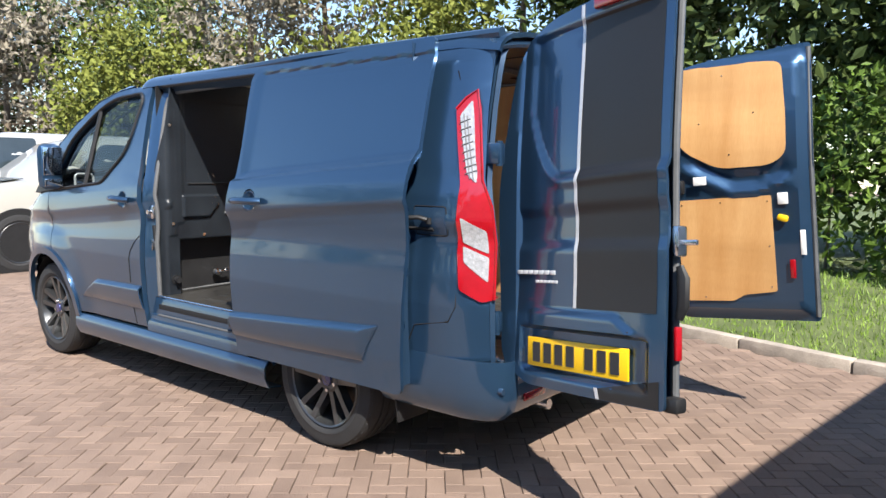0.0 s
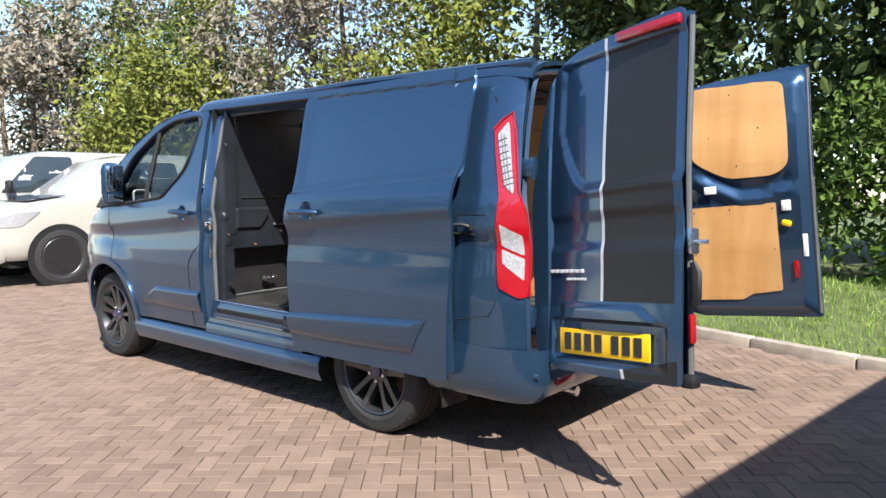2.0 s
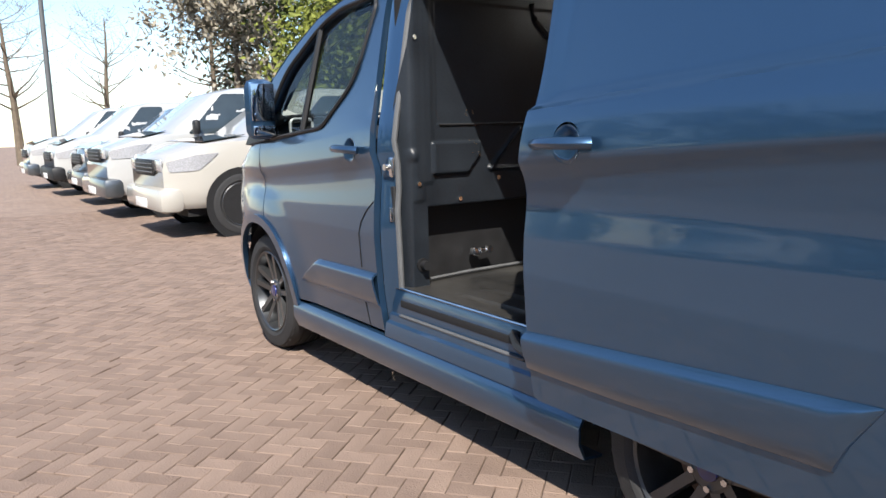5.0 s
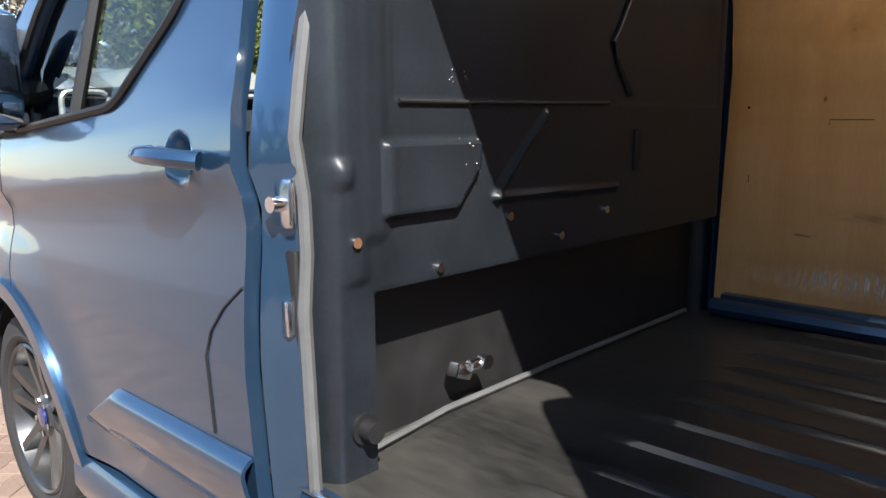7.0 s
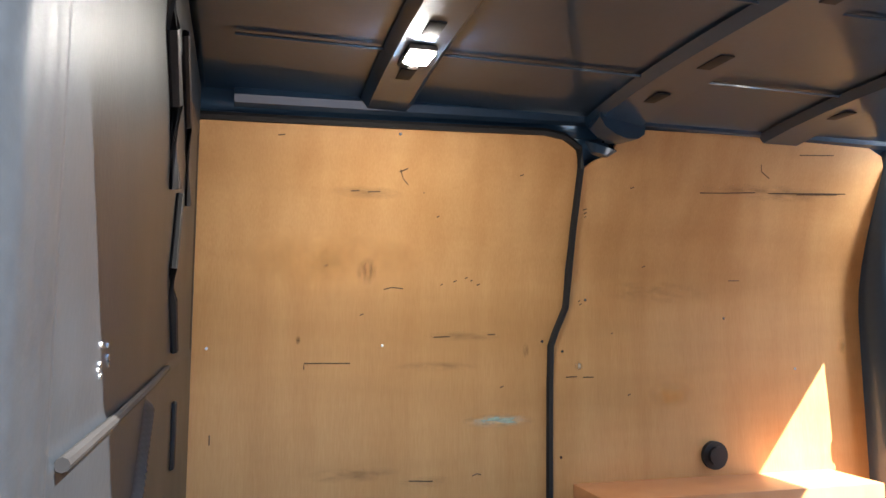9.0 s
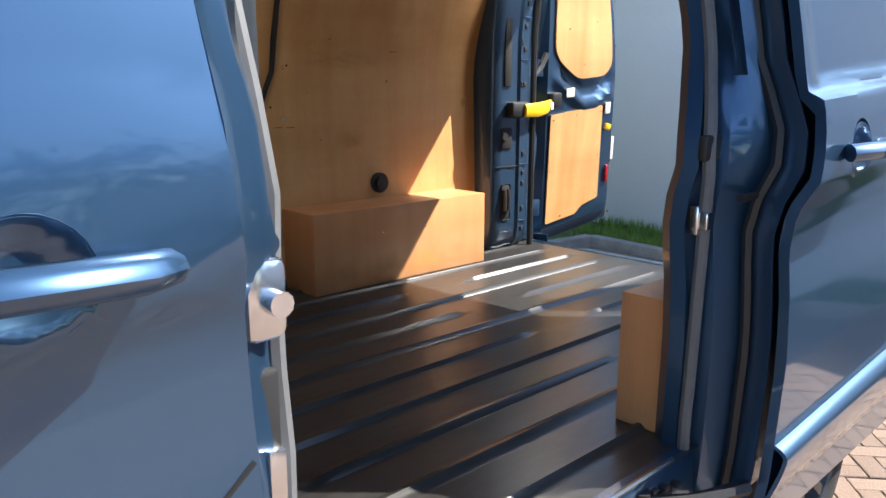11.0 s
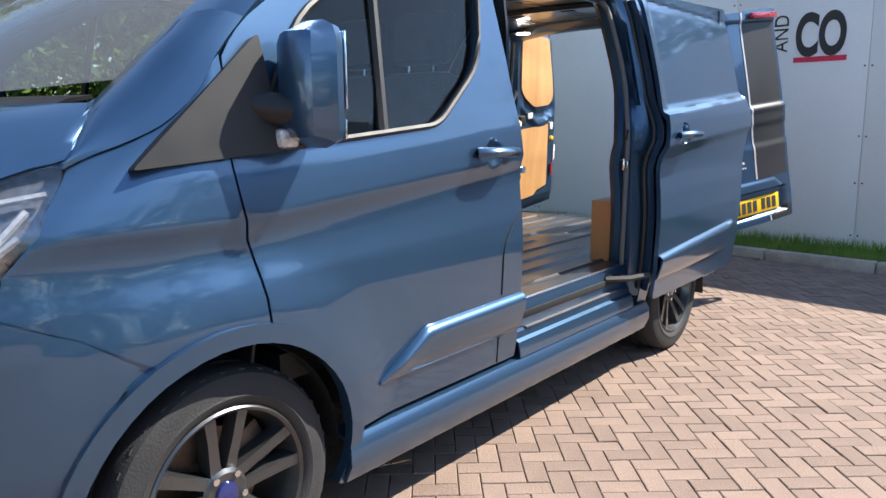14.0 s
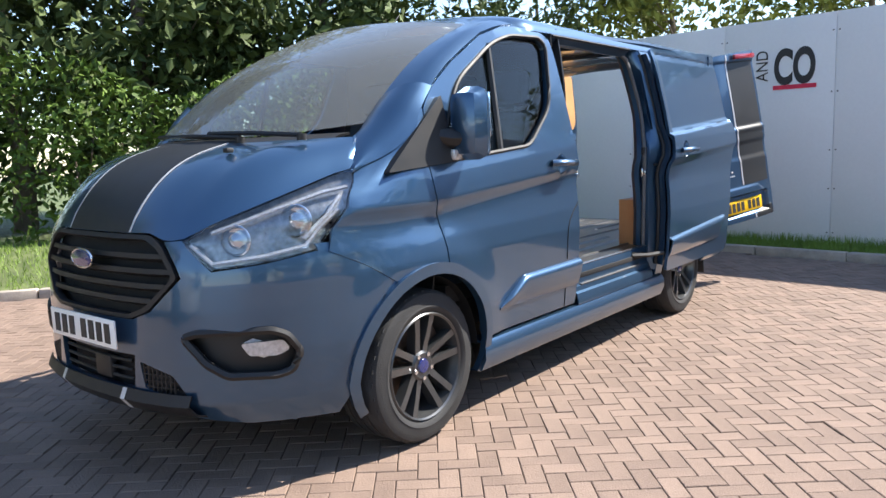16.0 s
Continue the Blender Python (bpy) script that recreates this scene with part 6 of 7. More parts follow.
ground = flat([(-60, -60), (120, -60), (120, 60), (-60, 60)], -0.02, 12.0)
GM = mat("far_block_paving", (0.20, 0.14, 0.112), 0.85, 0, 0.2, 0.8, 0.25, 60)
nt = GM.node_tree
bk = nt.nodes.new("ShaderNodeTexBrick")
mp = nt.nodes.new("ShaderNodeMapping")
mp.inputs["Rotation"].default_value = (0, 0, radians(-40))
tcn = nt.nodes.new("ShaderNodeTexCoord")
nt.links.new(tcn.outputs["Object"], mp.inputs["Vector"])
nt.links.new(mp.outputs["Vector"], bk.inputs["Vector"])
bk.inputs["Color1"].default_value, bk.inputs["Color2"].default_value, bk.inputs["Mortar"].default_value = (0.20, 0.138, 0.105, 1), (0.28, 0.20, 0.155, 1), (0.11, 0.09, 0.075, 1)
bk.inputs["Scale"].default_value, bk.inputs["Mortar Size"].default_value, bk.inputs["Brick Width"].default_value, bk.inputs["Row Height"].default_value = 1.0, 0.004, 0.164, 0.082
nt.links.new(bk.outputs["Color"], nt.nodes["Principled BSDF"].inputs["Base Color"])
setting("ground", ground, GM, "reddish block paving of the yard", "ground")

poly = [(x, y) for x, y in KERB] + [(30, -40), (-30, -40), (-30, 20), (-1.21, 20)]
verge = shell(poly, lambda a, b: (a, b, bank(a, b)), (0, 0, 1), 0.0, (), 0.7)
setting("verge", verge, SOIL, "rough lawn verge behind the kerb", "grass")
# kerb stones
kerb = thing("kerb", "weathered concrete kerb along the lawn", "kerb", (0, -3, 0), "", "structure")
line = [(-2.61, 6.0), (-3.43, -2.2)] + KERB[1:7]
kmesh = finish(box(bmesh.new(), (0, 0, 0), (0.905, 0.11, 0.16), None, 0.012), "kerb_stone", STONE)
for (x0, y0), (x1, y1) in zip(line, line[1:]):
    n = max(1, round(math.hypot(x1 - x0, y1 - y0) / 0.915))
    for i in range(n):
        t = (i + 0.5) / n
        part("kerb_stone", kmesh, None, kerb, "", Matrix.Translation((x0 + (x1 - x0) * t, y0 + (y1 - y0) * t, 0.0)) @ Matrix.Rotation(math.atan2(y1 - y0, x1 - x0) + random.uniform(-0.01, 0.01), 4, "Z") @ Matrix.Diagonal((math.hypot(x1 - x0, y1 - y0) / n / 0.915, 1, 1, 1)))

# hoarding
WALL = Matrix.Translation((-3.78, 0, 0)) @ Matrix.Rotation(-math.atan(0.1), 4, "Z")
bm = bmesh.new()
for i in range(-7, 12):
    box(bm, (-0.02, -0.055 + (i + 0.5) * 1.21, 1.275), (0.04, 1.206, 2.55), None, 0.002)
bmesh.ops.transform(bm, matrix=WALL, verts=bm.verts)
setting("wall_rear", bm, WALLM, "tall white painted hoarding panels", "wall")
bm = bmesh.new()
for i in range(-7, 12):
    for z in (0.10, 0.20, 0.68, 1.10, 1.72, 2.36):
        for d in (0.03, -0.03):
            cyl(bm, (0.002, -0.055 + i * 1.21 + d, z), 0.009, 0.006, "X", 8)
bmesh.ops.transform(bm, matrix=WALL, verts=bm.verts)
setting("wall_fixings", bm, SEAL, "small fixing caps on the hoarding", "fixings")


def letters(txt, size, m, name, label, bold=0.0, sx=1.0):
    cu = bpy.data.curves.new(name, "FONT")
    cu.body, cu.size, cu.extrude, cu.offset = txt, size, 0.002, bold
    ob = bpy.data.objects.new(name, cu)
    scene.collection.objects.link(ob)
    me = bpy.data.meshes.new_from_object(ob.evaluated_get(bpy.context.evaluated_depsgraph_get()))
    bpy.data.objects.remove(ob)
    bpy.data.curves.remove(cu)
    me.materials.clear()
    me.materials.append(INK)
    o = new(name, me)
    o.matrix_basis = m @ Matrix.Diagonal((sx, 1, 1, 1))
    WM[o] = o.matrix_basis
    return tagged(o, label, "sign", "", "")


face = WALL @ Matrix(((0, 0, 1, 0.004), (1, 0, 0, 0), (0, 1, 0, 0), (0, 0, 0, 1)))
letters("CO", 0.515, face @ Matrix.Translation((0.515, 1.85, 0)), "sign_letters", "large black letters on the white hoarding", 0.02, 0.56)
letters("AND", 0.19, face @ Matrix.Translation((0.448, 1.88, 0)) @ Matrix.Rotation(math.pi / 2, 4, "Z"), "sign_word", "small upright black word on the white hoarding", 0.0, 0.83)
bm = bmesh.new()
box(bm, (0.004, 0.74, 1.802), (0.004, 0.46, 0.047))
bmesh.ops.transform(bm, matrix=WALL, verts=bm.verts)
tagged(part("sign_bar", bm, SIGNRED), "red bar under the letters on the hoarding", "sign")


# ---- planting ----
def leaf_mesh(name, pts, size, material, seed=0, long=1.7):
    rng = np.random.default_rng(seed)
    n = len(pts)
    a = rng.normal(size=(n, 3))
    a /= np.linalg.norm(a, axis=1)[:, None]
    b = np.cross(a, rng.normal(size=(n, 3)))
    b /= np.linalg.norm(b, axis=1)[:, None]
    c = np.cross(a, b)
    s = size * rng.uniform(0.6, 1.25, (n, 1))
    p = np.asarray(pts)
    v = np.stack([p - a * s * long * 0.5, p + b * s * 0.42 + c * s * 0.12, p + a * s * long * 0.5, p - b * s * 0.42 + c * s * 0.12], 1).reshape(-1, 3)
    f = np.arange(4 * n).reshape(-1, 4)
    tri = np.concatenate([f[:, [0, 1, 2]], f[:, [0, 2, 3]]], 1).reshape(-1, 3)
    me = bpy.data.meshes.new(name)
    me.from_pydata(v.tolist(), [], tri.tolist())
    me.materials.append(material)
    return me


def tree(at, h, r, material, leaves, leaf, seed, label, base=0.3, bare=0.0, name="tree"):
    rng = random.Random(seed)
    nr = np.random.default_rng(seed)
    t = thing(name, label, "tree", at, "trees behind the hedge")
    bm = bmesh.new()
    o = Vector(at)
    lean = Vector((rng.uniform(-0.4, 0.4), rng.uniform(-0.4, 0.4), 0))
    sp = [o + lean * (k / 5) ** 2 + Vector((rng.uniform(-0.06, 0.06), rng.uniform(-0.06, 0.06), h * 0.88 * k / 5)) for k in range(6)]
    tube(bm, sp, 0.022 * h + 0.03, 8, [1.0, 0.8, 0.62, 0.45, 0.28, 0.1])
    tips = []
    for k in range(16 if bare < 0.5 else 30):
        f = rng.uniform(base, 0.95)
        j = min(int(f * 5), 4)
        s = sp[j].lerp(sp[j + 1], f * 5 - j)
        ang = rng.uniform(0, 2 * math.pi)
        ln = r * rng.uniform(0.6, 1.1) * math.sqrt(max(0.1, 1 - (f - 0.45) ** 2 / 0.4))
        e = s + Vector((math.cos(ang) * ln, math.sin(ang) * ln, ln * rng.uniform(0.15, 0.9)))
        mid = s.lerp(e, 0.5) + Vector((0, 0, -0.06 * ln))
        tube(bm, [s, mid, e], 0.008 * h * (1.1 - f), 5, [1.0, 0.6, 0.15])
        tips += [mid.lerp(e, q) for q in (0.2, 0.6, 1.0)]
        if bare:
            for q in range(6):
                c = mid.lerp(e, rng.random())
                d = Vector((rng.gauss(0, 1), rng.gauss(0, 1), rng.uniform(0.2, 1.4))).normalized() * r * rng.uniform(0.2, 0.45)
                tube(bm, [c, c + d * 0.5, c + d + Vector((0, 0, 0.1))], 0.010, 3, [1, 0.7, 0.3])
    part("trunk", bm, BARK, t)
    cl = np.array([tuple(p) for p in tips] + [tuple(o + Vector((rng.gauss(0, r * 0.45), rng.gauss(0, r * 0.45), h * rng.uniform(base, 1.0)))) for _ in range(26)])
    idx = nr.integers(0, len(cl), leaves)
    pts = cl[idx] + nr.normal(size=(leaves, 3)) * r * nr.uniform(0.05, 0.24, (leaves, 1))
    pts[:, 2] = np.maximum(pts[:, 2], o.z + 0.3)
    part("crown", leaf_mesh("crown", pts, leaf, material, seed), None, t)
    return t


def polyline(line, s):
    seg = [math.hypot(b[0] - a[0], b[1] - a[1]) for a, b in zip(line, line[1:])]
    s *= sum(seg)
    for (a, b), l in zip(zip(line, line[1:]), seg):
        if s <= l:
            d = ((b[0] - a[0]) / l, (b[1] - a[1]) / l)
            return a[0] + d[0] * s, a[1] + d[1] * s, d
        s -= l
    return line[-1][0], line[-1][1], d


def hedge(name, line, height, depth, n, leaf, material, seed, label):
    rng = np.random.default_rng(seed)
    t = thing(name, label, "hedge", (line[1][0], line[1][1], 0))
    pts = []
    for _ in range(n):
        x, y, d = polyline(line, rng.random())
        ph = x * 1.9 + y * 1.3
        z = height * (1 + 0.10 * math.sin(ph) + 0.07 * math.sin(2.7 * ph)) * rng.random() ** 0.75
        off = -depth * abs(rng.normal(0, 0.45)) + 0.18 * math.sin(3.1 * ph + 2.2 * z) + 0.12 * math.sin(7 * ph + 5 * z)
        pts.append((x - d[1] * off, y - d[0] * -off, z + 0.15))
    part("foliage", leaf_mesh("foliage", pts, leaf, material, seed), None, t)
    bm = bmesh.new()
    rr = random.Random(seed)
    for k in range(40):
        x, y, d = polyline(line, rr.random())
        tube(bm, [(x + d[1] * 0.5, y - d[0] * 0.5, 0), (x + d[1] * 0.6 + rr.uniform(-0.3, 0.3), y - d[0] * 0.6, height * 0.7)], 0.02, 5, [1, 0.5])
    part("stems", bm, BARK, t)["kind"] = "stuff"
    return t


HE = [(-7.0, -4.7), (-4.0, -4.75), (-1.2, -5.1), (1.0, -6.3), (4.0, -8.5), (10.0, -12.2), (18.0, -15.8)]
hedge("laurel_hedge", HE, 2.3, 0.8, 30000, 0.075, LEAF, 3, "thick glossy green hedge behind the lawn")
rg = random.Random(21)
spots = []
for i in range(13):
    x, y, d = polyline(HE, (i + 0.5) / 13)
    spots.append((x + d[1] * rg.uniform(1.5, 3.4), y - d[0] * rg.uniform(1.5, 3.4)))
for i, (x, y) in enumerate(spots):
    if x < 6.5:
        tree((x, y, 0.1), rg.uniform(6.5, 8.5), rg.uniform(1.7, 2.3), LEAF_D, 7000, 0.13, 100 + i, "dense dark green tree behind the hedge", 0.12)
for i, (x, y, h, m_, lab) in enumerate(((9.5, -10.5, 7.5, LEAF_Y, "tree in yellow-green spring leaf"), (6.6, -10.8, 7.5, LEAF_Y, "tree in yellow-green spring leaf"), (12.5, -10.5, 8.5, BLOSSOM, "tree covered in pale blossom"), (15.5, -10.2, 8.5, BLOSSOM, "tree covered in pale blossom"), (19.5, -9.5, 7.0, LEAF_D, "round dark green tree beyond the vehicles"), (17.5, -8.2, 4.5, LEAF_Y, "bushy green tree beside the far vehicles"))):
    tree((x, y, 0), h, 2.6, m_, 8000, 0.12, 300 + i, lab, 0.15)
for i, (x, y, m_) in enumerate(((-8.5, -2.5, LEAF_Y), (-9.5, 0.5, LEAF_Y), (-9.0, 3.5, LEAF_D), (-8.5, -5.5, LEAF_D), (-10, 6.5, LEAF_Y))):
    tree((x, y, 0), 5.4, 2.0, m_, 5000, 0.11, 400 + i, "leafy tree beyond the hoarding", 0.2)
for i, (x, y, h) in enumerate(((38, -1.5, 8.5), (30, -8.0, 8.0), (46, -7, 9), (44, 3.5, 7))):
    tree((x, y, 0), h, 2.6, TWIG, 900, 0.05, 500 + i, "bare tree with fine grey twigs", 0.3, 1.0)

for i, (x, y, h, m_) in enumerate(((24, -6.8, 7.5, BLOSSOM), (26, -9.0, 9.0, LEAF_D), (25, -11.5, 9.5, BLOSSOM), (23, -13.5, 10.0, LEAF_Y), (27, -14.5, 11.0, LEAF_D))):
    tree((x, y, 0), h, 2.5, m_, 7000, 0.14, 600 + i, "tall spring tree far behind the vehicles", 0.12)
# Unseen trees, added so the van's side and glass mirror something dark.
for i in range(7):
    tree((-8 + 4.2 * i, 17 + (i % 3), 0), 6.5 + (i % 2), 2.6, LEAF_D, 3000, 0.2, 700 + i, "unseen dark green tree added across the yard to darken reflections", 0.1)

# grass blades on the verge
rng = np.random.default_rng(8)
pts, tri = [], []
n = 0
while n < 36000:
    x, y = rng.uniform(-4.1, 8.0), rng.uniform(-8.5, 6.0)
    if n % 5 < 2:
        y = rng.uniform(-2.5, 5)
        x = -3.78 + 0.1 * y + rng.uniform(0.01, 0.50)
    wx = -3.78 + 0.1 * y
    ky = float(np.interp(x, [p[0] for p in KERB], [p[1] for p in KERB]))
    wall_strip = wx < x < wx + 0.51 and -2.5 < y < 5
    if not (wall_strip or (y < ky - 0.05 and y > ky - 3.2)):
        continue
    
    z = bank(x, y) - 0.01
    a = rng.uniform(0, 6.283)
    h = rng.uniform(0.03, 0.09) * (1.6 if wall_strip and x < wx + 0.12 else 1.0)
    w = 0.006
    k = len(pts)
    lx, ly = rng.normal(0, 0.025, 2)
    pts += [(x - w * math.cos(a), y - w * math.sin(a), z), (x + w * math.cos(a), y + w * math.sin(a), z), (x + lx, y + ly, z + h)]
    tri.append((k, k + 1, k + 2))
    n += 1
me = bpy.data.meshes.new("grass")
me.from_pydata(pts, [], tri)
me.materials.append(GRASS)
tagged(new("grass", me), "short green grass on the verge", "grass", "", "stuff")


# ---- parked vehicles ----
def vehicle(name, label, at, length, width, prof, waist, paint, bumper, cab, kind, face=90.0, bw=0.34):
    """A parked vehicle. prof: (l, z) of the upper outline from nose to tail; waist: belt height; cab: (l0, l1) of the side windows."""
    m = Matrix.Translation((at[0], at[1], 0)) @ Matrix.Rotation(radians(face), 4, "Z")
    t = thing(name, label, kind, (at[0], at[1], 0), "parked vehicles")
    hw = width / 2
    top = lambda l: float(np.interp(l, [p[0] for p in prof], [p[1] for p in prof]))
    rows = []
    ls = sorted(set([p[0] for p in prof] + list(np.linspace(0, length, 30))))
    for l in ls:
        zt = top(l)
        nose = smooth01(l / 0.5) ** 0.5
        tail = smooth01((length - l) / 0.25) ** 0.5
        w = hw * (0.80 + 0.20 * nose) * (0.92 + 0.08 * tail)
        zb = 0.36
        row = []
        for f, g in ((0.0, 0.90), (0.12, 0.985), (0.35, 1.0), (0.6, 1.0)):
            row.append((w * g, zb + (min(waist, zt) - zb) * f))
        zw = min(waist, zt - 0.02)
        over = max(0.0, zt - waist)
        row.append((w * 0.99, zw))
        row.append((w * (0.985 - 0.10 * min(1, over / 0.6) * 0.5), zw + (zt - zw) * 0.5))
        row.append((w * (0.97 - 0.20 * min(1, over / 0.6)), zt - 0.035))
        row.append((w * (0.90 - 0.20 * min(1, over / 0.6)), zt - 0.006))
        row.append((0.0, zt + 0.012))
        full = row + [(-y, z) for y, z in row[-2::-1]]
        rows.append([m @ Vector((-l, y, z)) for y, z in full])
    bm = loft(rows, 0.0, (0, 0, 1))
    bmesh.ops.holes_fill(bm, edges=[e for e in bm.edges if e.is_boundary], sides=0)
    bmesh.ops.recalc_face_normals(bm, faces=bm.faces)
    part("body", bm, paint, t)
    def yat(l, z):
        zt, zw = top(l), waist
        over = max(0.05, zt - zw)
        nose = smooth01(l / 0.5) ** 0.5
        w = hw * (0.80 + 0.20 * nose)
        return w * float(np.interp(z, [zw, zw + over * 0.5, zt - 0.03], [0.99, 0.985 - 0.10 * min(1, over / 0.6) * 0.5, 0.97 - 0.20 * min(1, over / 0.6)]))
    for s in (1, -1):
        l0, l1 = cab
        zt = top(l1) - 0.10
        win = rounded([(l0 + 0.02, waist + 0.03), (l1, waist + 0.03), (l1, zt), (l0 + (top(l0 + 0.7) > zt) * 0.55 + 0.1, zt)], 0.05)
        bm = shell(win, lambda l, z: (-l, s * (yat(l, z) + 0.006), z), (0, s, 0), 0.01, (), 0.12)
        bmesh.ops.transform(bm, matrix=m, verts=bm.verts)
        part("side_window", bm, VGLASS, t)
        bm = bmesh.new()
        box(bm, (-l0 - 0.12, s * (hw + 0.10), waist + 0.13), (0.10, 0.16, 0.22), None, 0.04)
        bmesh.ops.transform(bm, matrix=m, verts=bm.verts)
        part("door_mirror", bm, BLACK, t)
        bm = bmesh.new()
        box(bm, (-cab[1] + 0.12, s * (hw + 0.004), waist - 0.10), (0.18, 0.03, 0.035), None, 0.01)
        bmesh.ops.transform(bm, matrix=m, verts=bm.verts)
        part("handle", bm, BLACK, t)
        bm = bmesh.new()
        tube(bm, [m @ Vector((-cab[1] - 0.04, s * (hw * 0.995), z)) for z in (0.45, 0.7, waist)], 0.006, 4)
        tube(bm, [m @ Vector((-cab[0] - 0.25, s * (hw * 0.998), z)) for z in (0.45, 0.7, waist)], 0.006, 4)
        part("door_gap", bm, DARK, t)
        bm = shell(rounded([(0.03, waist - 0.20), (0.06, waist - 0.32), (0.38, waist - 0.30), (0.62, waist - 0.10), (0.35, waist - 0.12)], 0.03), lambda l, z: (-l, s * (hw * (0.80 + 0.20 * smooth01(l / 0.5) ** 0.5) + 0.006), z), (0, s, 0), 0.03, (), 0.06)
        bmesh.ops.transform(bm, matrix=m, verts=bm.verts)
        part("headlamp", bm, CLEARL, t, "clear headlamp")
        bm = bmesh.new()
        box(bm, (0.004, s * hw * 0.62, waist - 0.24), (0.03, hw * 0.32, 0.15), None, 0.02)
        bmesh.ops.transform(bm, matrix=m, verts=bm.verts)
        part("headlamp_front", bm, CLEARL, t)
        bm = bmesh.new()
        box(bm, (0.02, s * hw * 0.66, 0.50), (0.04, 0.16, 0.09), None, 0.02)
        bmesh.ops.transform(bm, matrix=m, verts=bm.verts)
        part("fog_lamp", bm, CLEARL, t)
    # windscreen laid on the slope
    k = [i for i, p in enumerate(prof) if p[1] > waist + 0.02][0]
    a, b = prof[k - 1], prof[k]
    ws = []
    for f in (0.06, 0.5, 0.95):
        l, z = a[0] + (b[0] - a[0]) * f, a[1] + (b[1] - a[1]) * f
        w = hw * (0.86 - 0.16 * f)
        ws.append([m @ Vector((-l + 0.012, y * w, z + 0.024)) for y in (-1, -0.5, 0, 0.5, 1)])
    part("windscreen", loft(ws, 0.008, (0, 1, 0.5)), VGLASS, t)
    bm = bmesh.new()
    box(bm, (0.015, 0, waist - 0.27), (0.05, width * 0.46, 0.20), None, 0.03)
    bmesh.ops.transform(bm, matrix=m, verts=bm.verts)
    gr = part("grille", bm, BLACK, t)
    for z in (-0.05, 0.0, 0.05):
        bm = bmesh.new()
        box(bm, (0.045, 0, waist - 0.27 + z), (0.02, width * 0.44, 0.015), None, 0.004)
        bmesh.ops.transform(bm, matrix=m, verts=bm.verts)
        part("grille_bar", bm, SEAL, gr)
    bm = bmesh.new()
    box(bm, (-0.06, 0, 0.47), (0.30, width * 0.93, 0.30), None, 0.08)
    bmesh.ops.transform(bm, matrix=m, verts=bm.verts)
    part("front_bumper", bm, bumper, t)
    bm = bmesh.new()
    box(bm, (0.095, 0, 0.42), (0.01, 0.52, 0.11), None, 0.002)
    bmesh.ops.transform(bm, matrix=m, verts=bm.verts)
    part("number_plate", bm, PLATE_W, t)
    bm = bmesh.new()
    box(bm, (-length / 2, 0, 0.36), (length * 0.9, width * 0.8, 0.2))
    bmesh.ops.transform(bm, matrix=m, verts=bm.verts)
    part("underbody", bm, DARK, t)
    for l in (0.88, length - 1.1):
        for s in (1, -1):
            bm = bmesh.new()
            lathe(bm, [(bw + 0.07, 0.0), (bw + 0.07, 0.012), (0.001, 0.012)], 30)
            bmesh.ops.transform(bm, matrix=m @ Matrix.Translation((-l, s * (hw - 0.004), bw)) @ Matrix.Rotation(0 if s > 0 else math.pi, 4, "Z"), verts=bm.verts)
            part("arch_lining", bm, DARK, t)
            mm = m @ Matrix.Translation((-l, s * (hw - 0.10), bw)) @ Matrix.Rotation(0 if s > 0 else math.pi, 4, "Z") @ Matrix.Diagonal((bw / 0.335, 1, bw / 0.335, 1))
            w = part("wheel", DI, None, t, "", mm)
            part("tyre", TY, None, w, "", mm)
            part("rim", RI, None, w, "", mm)
    return t


PICK = [(0.0, 0.86), (0.06, 1.0), (0.45, 1.13), (1.10, 1.21), (1.80, 1.74), (2.1, 1.81), (3.3, 1.80), (3.6, 1.15), (5.2, 1.12)]
VAN2 = [(0.0, 0.80), (0.08, 1.06), (0.50, 1.20), (0.95, 1.29), (1.70, 1.88), (2.1, 1.97), (4.7, 1.97), (4.95, 1.8)]
vehicle("pickup_truck", "pearl white pickup truck parked beside the van", (8.68, 0.15), 5.2, 1.84, PICK, 1.12, VCREAM, VCREAM, (1.45, 2.7), "pickup", 90, 0.385)
vehicle("white_van", "white panel van with a dark front bumper", (11.55, 0.2), 4.95, 1.92, VAN2, 1.22, VWHITE, VGREY, (1.15, 2.4), "van")
vehicle("grey_pickup", "dark grey pickup parked between white vans", (14.35, 0.0), 5.2, 1.84, PICK, 1.10, VGREY, VGREY, (1.45, 2.7), "pickup", 90, 0.37)
vehicle("small_white_van", "small white van with black bumper and steel wheels", (17.3, 0.1), 4.6, 1.86, VAN2, 1.10, VWHITE, BLACK, (1.2, 2.3), "van")
vehicle("far_white_van", "white van at the end of the row", (20.4, 0.2), 4.8, 1.9, VAN2, 1.12, VWHITE, VGREY, (1.2, 2.3), "van")
SALOON = [(0.0, 0.62), (0.06, 0.76), (0.95, 0.94), (1.65, 1.38), (2.1, 1.46), (3.1, 1.42), (3.8, 1.02), (4.3, 0.94)]
for x, paint in ((-4.6, VGREY), (-1.9, VWHITE), (0.8, VGREY), (3.5, VGREY), (6.2, VWHITE)):
    vehicle("saloon_car", "saloon car parked across the yard, seen mirrored in the van", (x, 9.4), 4.3, 1.78, SALOON, 0.92, paint, paint, (1.25, 2.9), "car", -90, 0.32)
post = thing("lamp_post", "slim grey lamp post beyond the vehicles", "lamp post", (24.0, -1.0, 0))
bm = bmesh.new()
tube(bm, [(24, -1.0, 0), (24, -1.0, 4), (24, -1.0, 9)], 0.09, 10, [1.0, 0.8, 0.6])
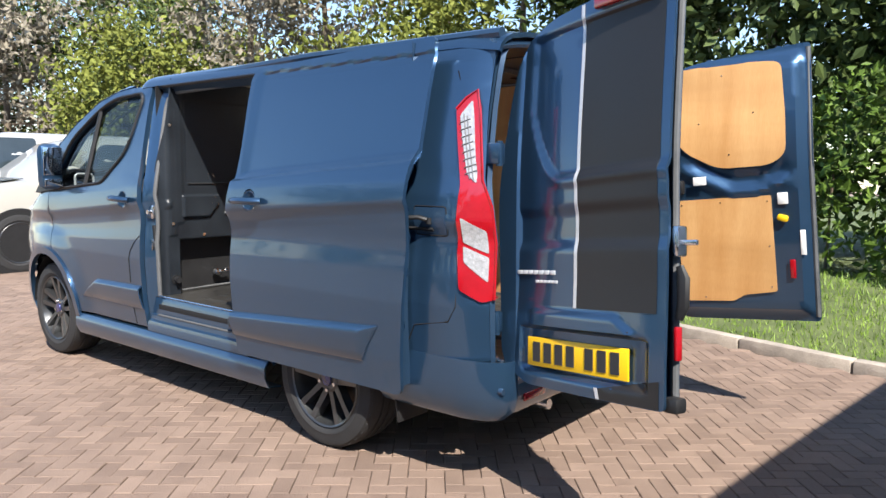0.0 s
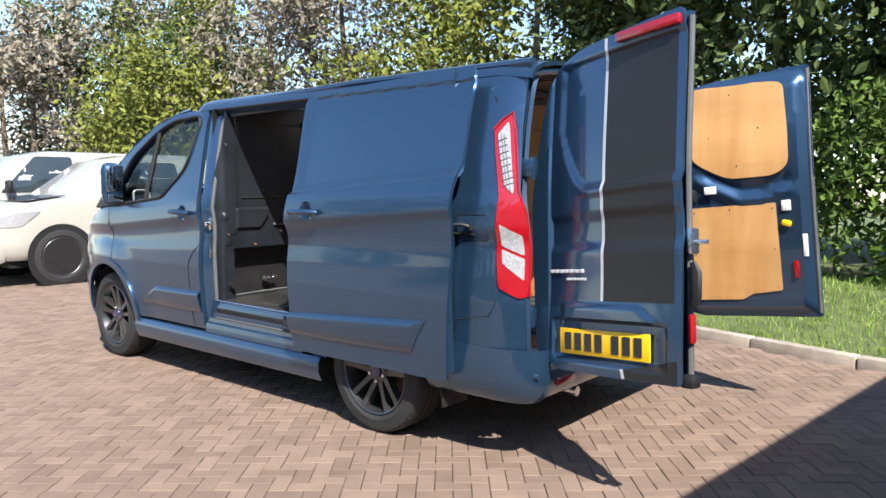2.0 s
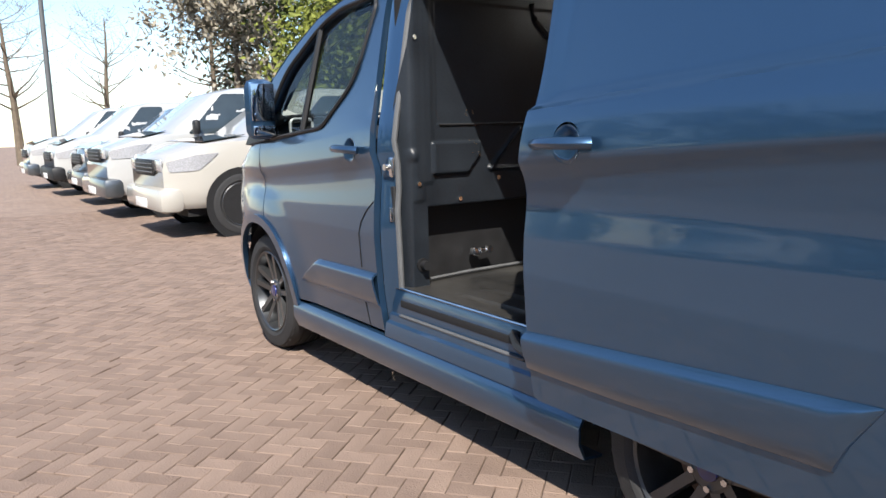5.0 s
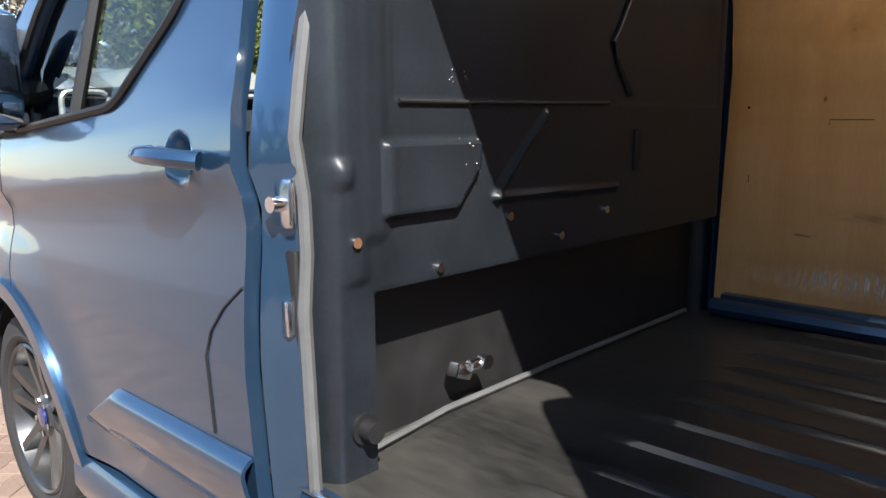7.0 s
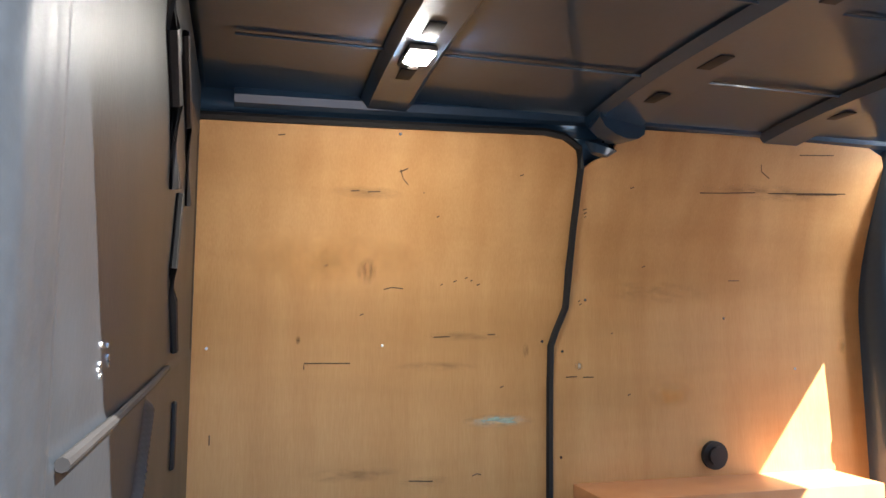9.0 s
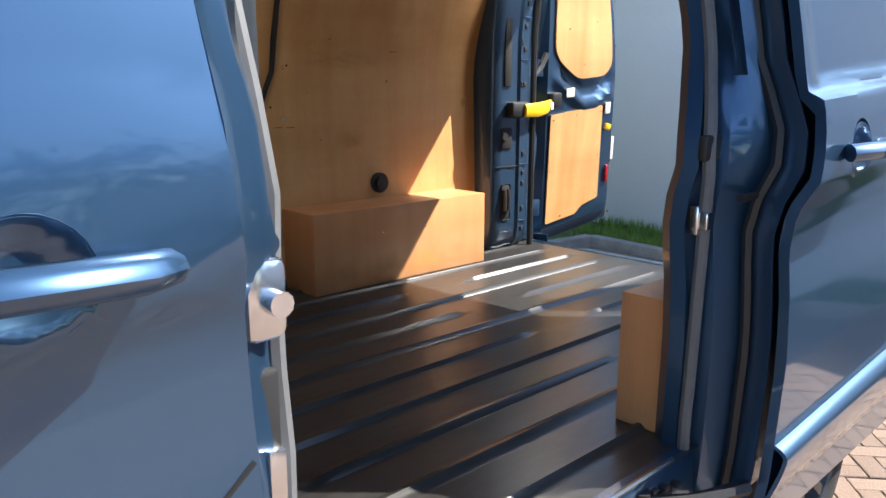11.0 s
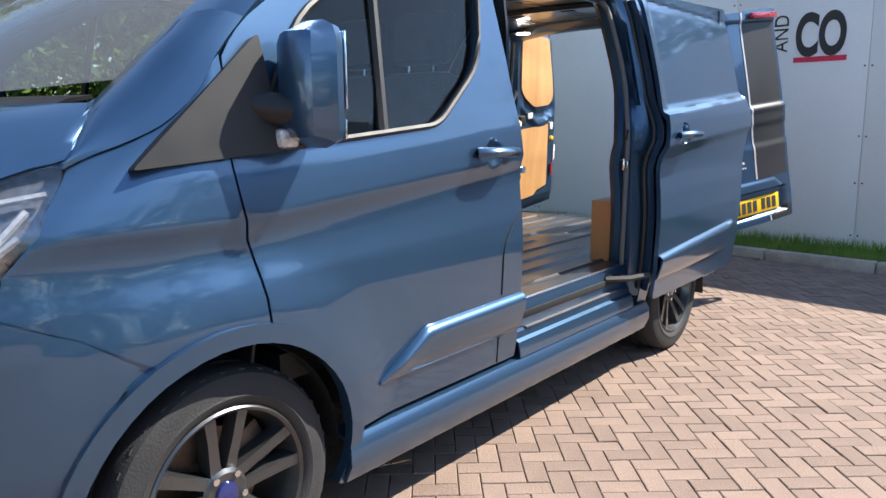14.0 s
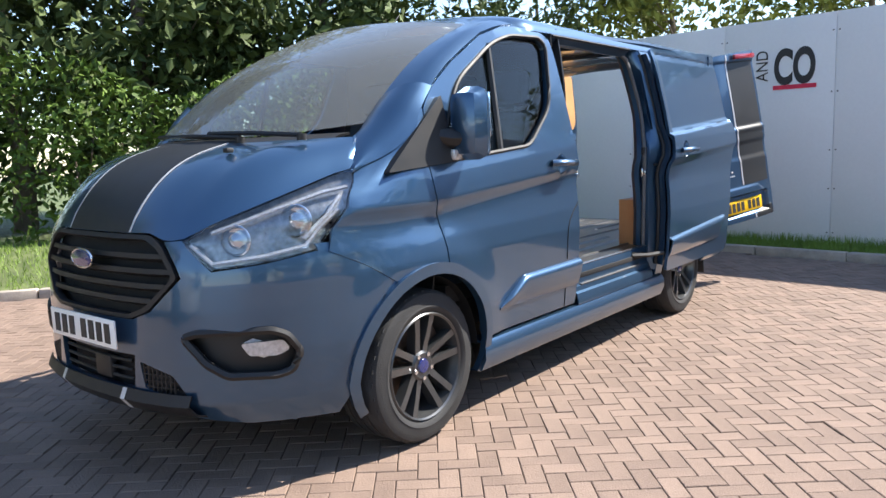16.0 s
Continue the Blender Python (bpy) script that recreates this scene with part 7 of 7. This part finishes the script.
part("pole", bm, SEAL, post)

# ---- block paving: herringbone blocks laid at an angle to the van ----
PAVE = [mat("paver_%s" % c, col, 0.85, 0, 0.22, 5.0, 0.5, 110, random_obj=0.5, second=sec) for c, col, sec in (("brown", (0.165, 0.112, 0.086), (0.26, 0.185, 0.143)),)]
STUFF = mat("paver_field", (0.165, 0.112, 0.086), 0.85, 0, 0.22, 5.0, 0.5, 110, island=0.5, second=(0.26, 0.185, 0.143))
BL, BW = 0.164, 0.082


def block_mesh(name, material):
    bm = bmesh.new()
    a, b, j, c = BL / 2 - 0.0015, BW / 2 - 0.0015, 0.003, 0.003
    lo = [bm.verts.new((x, y, -0.02)) for x, y in ((-a, -b), (a, -b), (a, b), (-a, b))]
    md = [bm.verts.new((x, y, -c)) for x, y in ((-a, -b), (a, -b), (a, b), (-a, b))]
    hi = [bm.verts.new((x, y, 0)) for x, y in ((-a + j, -b + j), (a - j, -b + j), (a - j, b - j), (-a + j, b - j))]
    bm.faces.new(hi)
    for k in range(4):
        bm.faces.new((lo[k], lo[(k + 1) % 4], md[(k + 1) % 4], md[k]))
        bm.faces.new((md[k], md[(k + 1) % 4], hi[(k + 1) % 4], hi[k]))
    return finish(bm, name, material, 0)


paving = thing("block_paving", "reddish brown herringbone block paving", "paving", (0, 0, 0), "", "structure")
bmesh_block = block_mesh("paver", PAVE[0])
tv = np.array([tuple(v.co) for v in bmesh_block.vertices])
tf = [tuple(p.vertices) for p in bmesh_block.polygons]
ca, sa = math.cos(radians(40)), math.sin(radians(40))
rng = random.Random(5)
V, F, count = [], [], 0
for i in range(-195, 293):
    for j in range(-293, 147):
        k = (i - j) % 4
        if k == 0:
            u, w, up = (i + 1.0) * BW, (j + 0.5) * BW, 0
        elif k == 3:
            u, w, up = (i + 0.5) * BW, (j + 1.0) * BW, 1
        else:
            continue
        x, y = u * ca - w * sa, u * sa + w * ca
        ky = float(np.interp(x, [p[0] for p in KERB], [p[1] for p in KERB]))
        if x < -3.12 + 0.1 * y or y < ky + 0.09 or not ((-3.4 < x < 6.2 and y < 4.2) or (5 < x < 12.5 and -1.5 < y < 4.5)):
            continue
        ang = radians(40 + 90 * up) + rng.gauss(0, 0.006)
        z = rng.gauss(0, 0.0012)
        tx, ty = rng.gauss(0, 0.004), rng.gauss(0, 0.004)
        if 1.15 < x < 2.9 and 1.05 < y < 2.9 and count < 300:
            count += 1
            part("paver", bmesh_block, None, paving, "", pose(x, y, z, math.degrees(tx), math.degrees(ty), math.degrees(ang)))
            continue
        c, s = math.cos(ang), math.sin(ang)
        b = len(V)
        for p in tv:
            V.append((x + p[0] * c - p[1] * s, y + p[0] * s + p[1] * c, z + p[2] + p[0] * tx + p[1] * ty))
        F += [tuple(q + b for q in f) for f in tf]
me = bpy.data.meshes.new("paver_field")
me.from_pydata(V, [], F)
me.materials.append(STUFF)
fo = part("paver_field", me, None, paving)
fo["kind"] = "stuff"
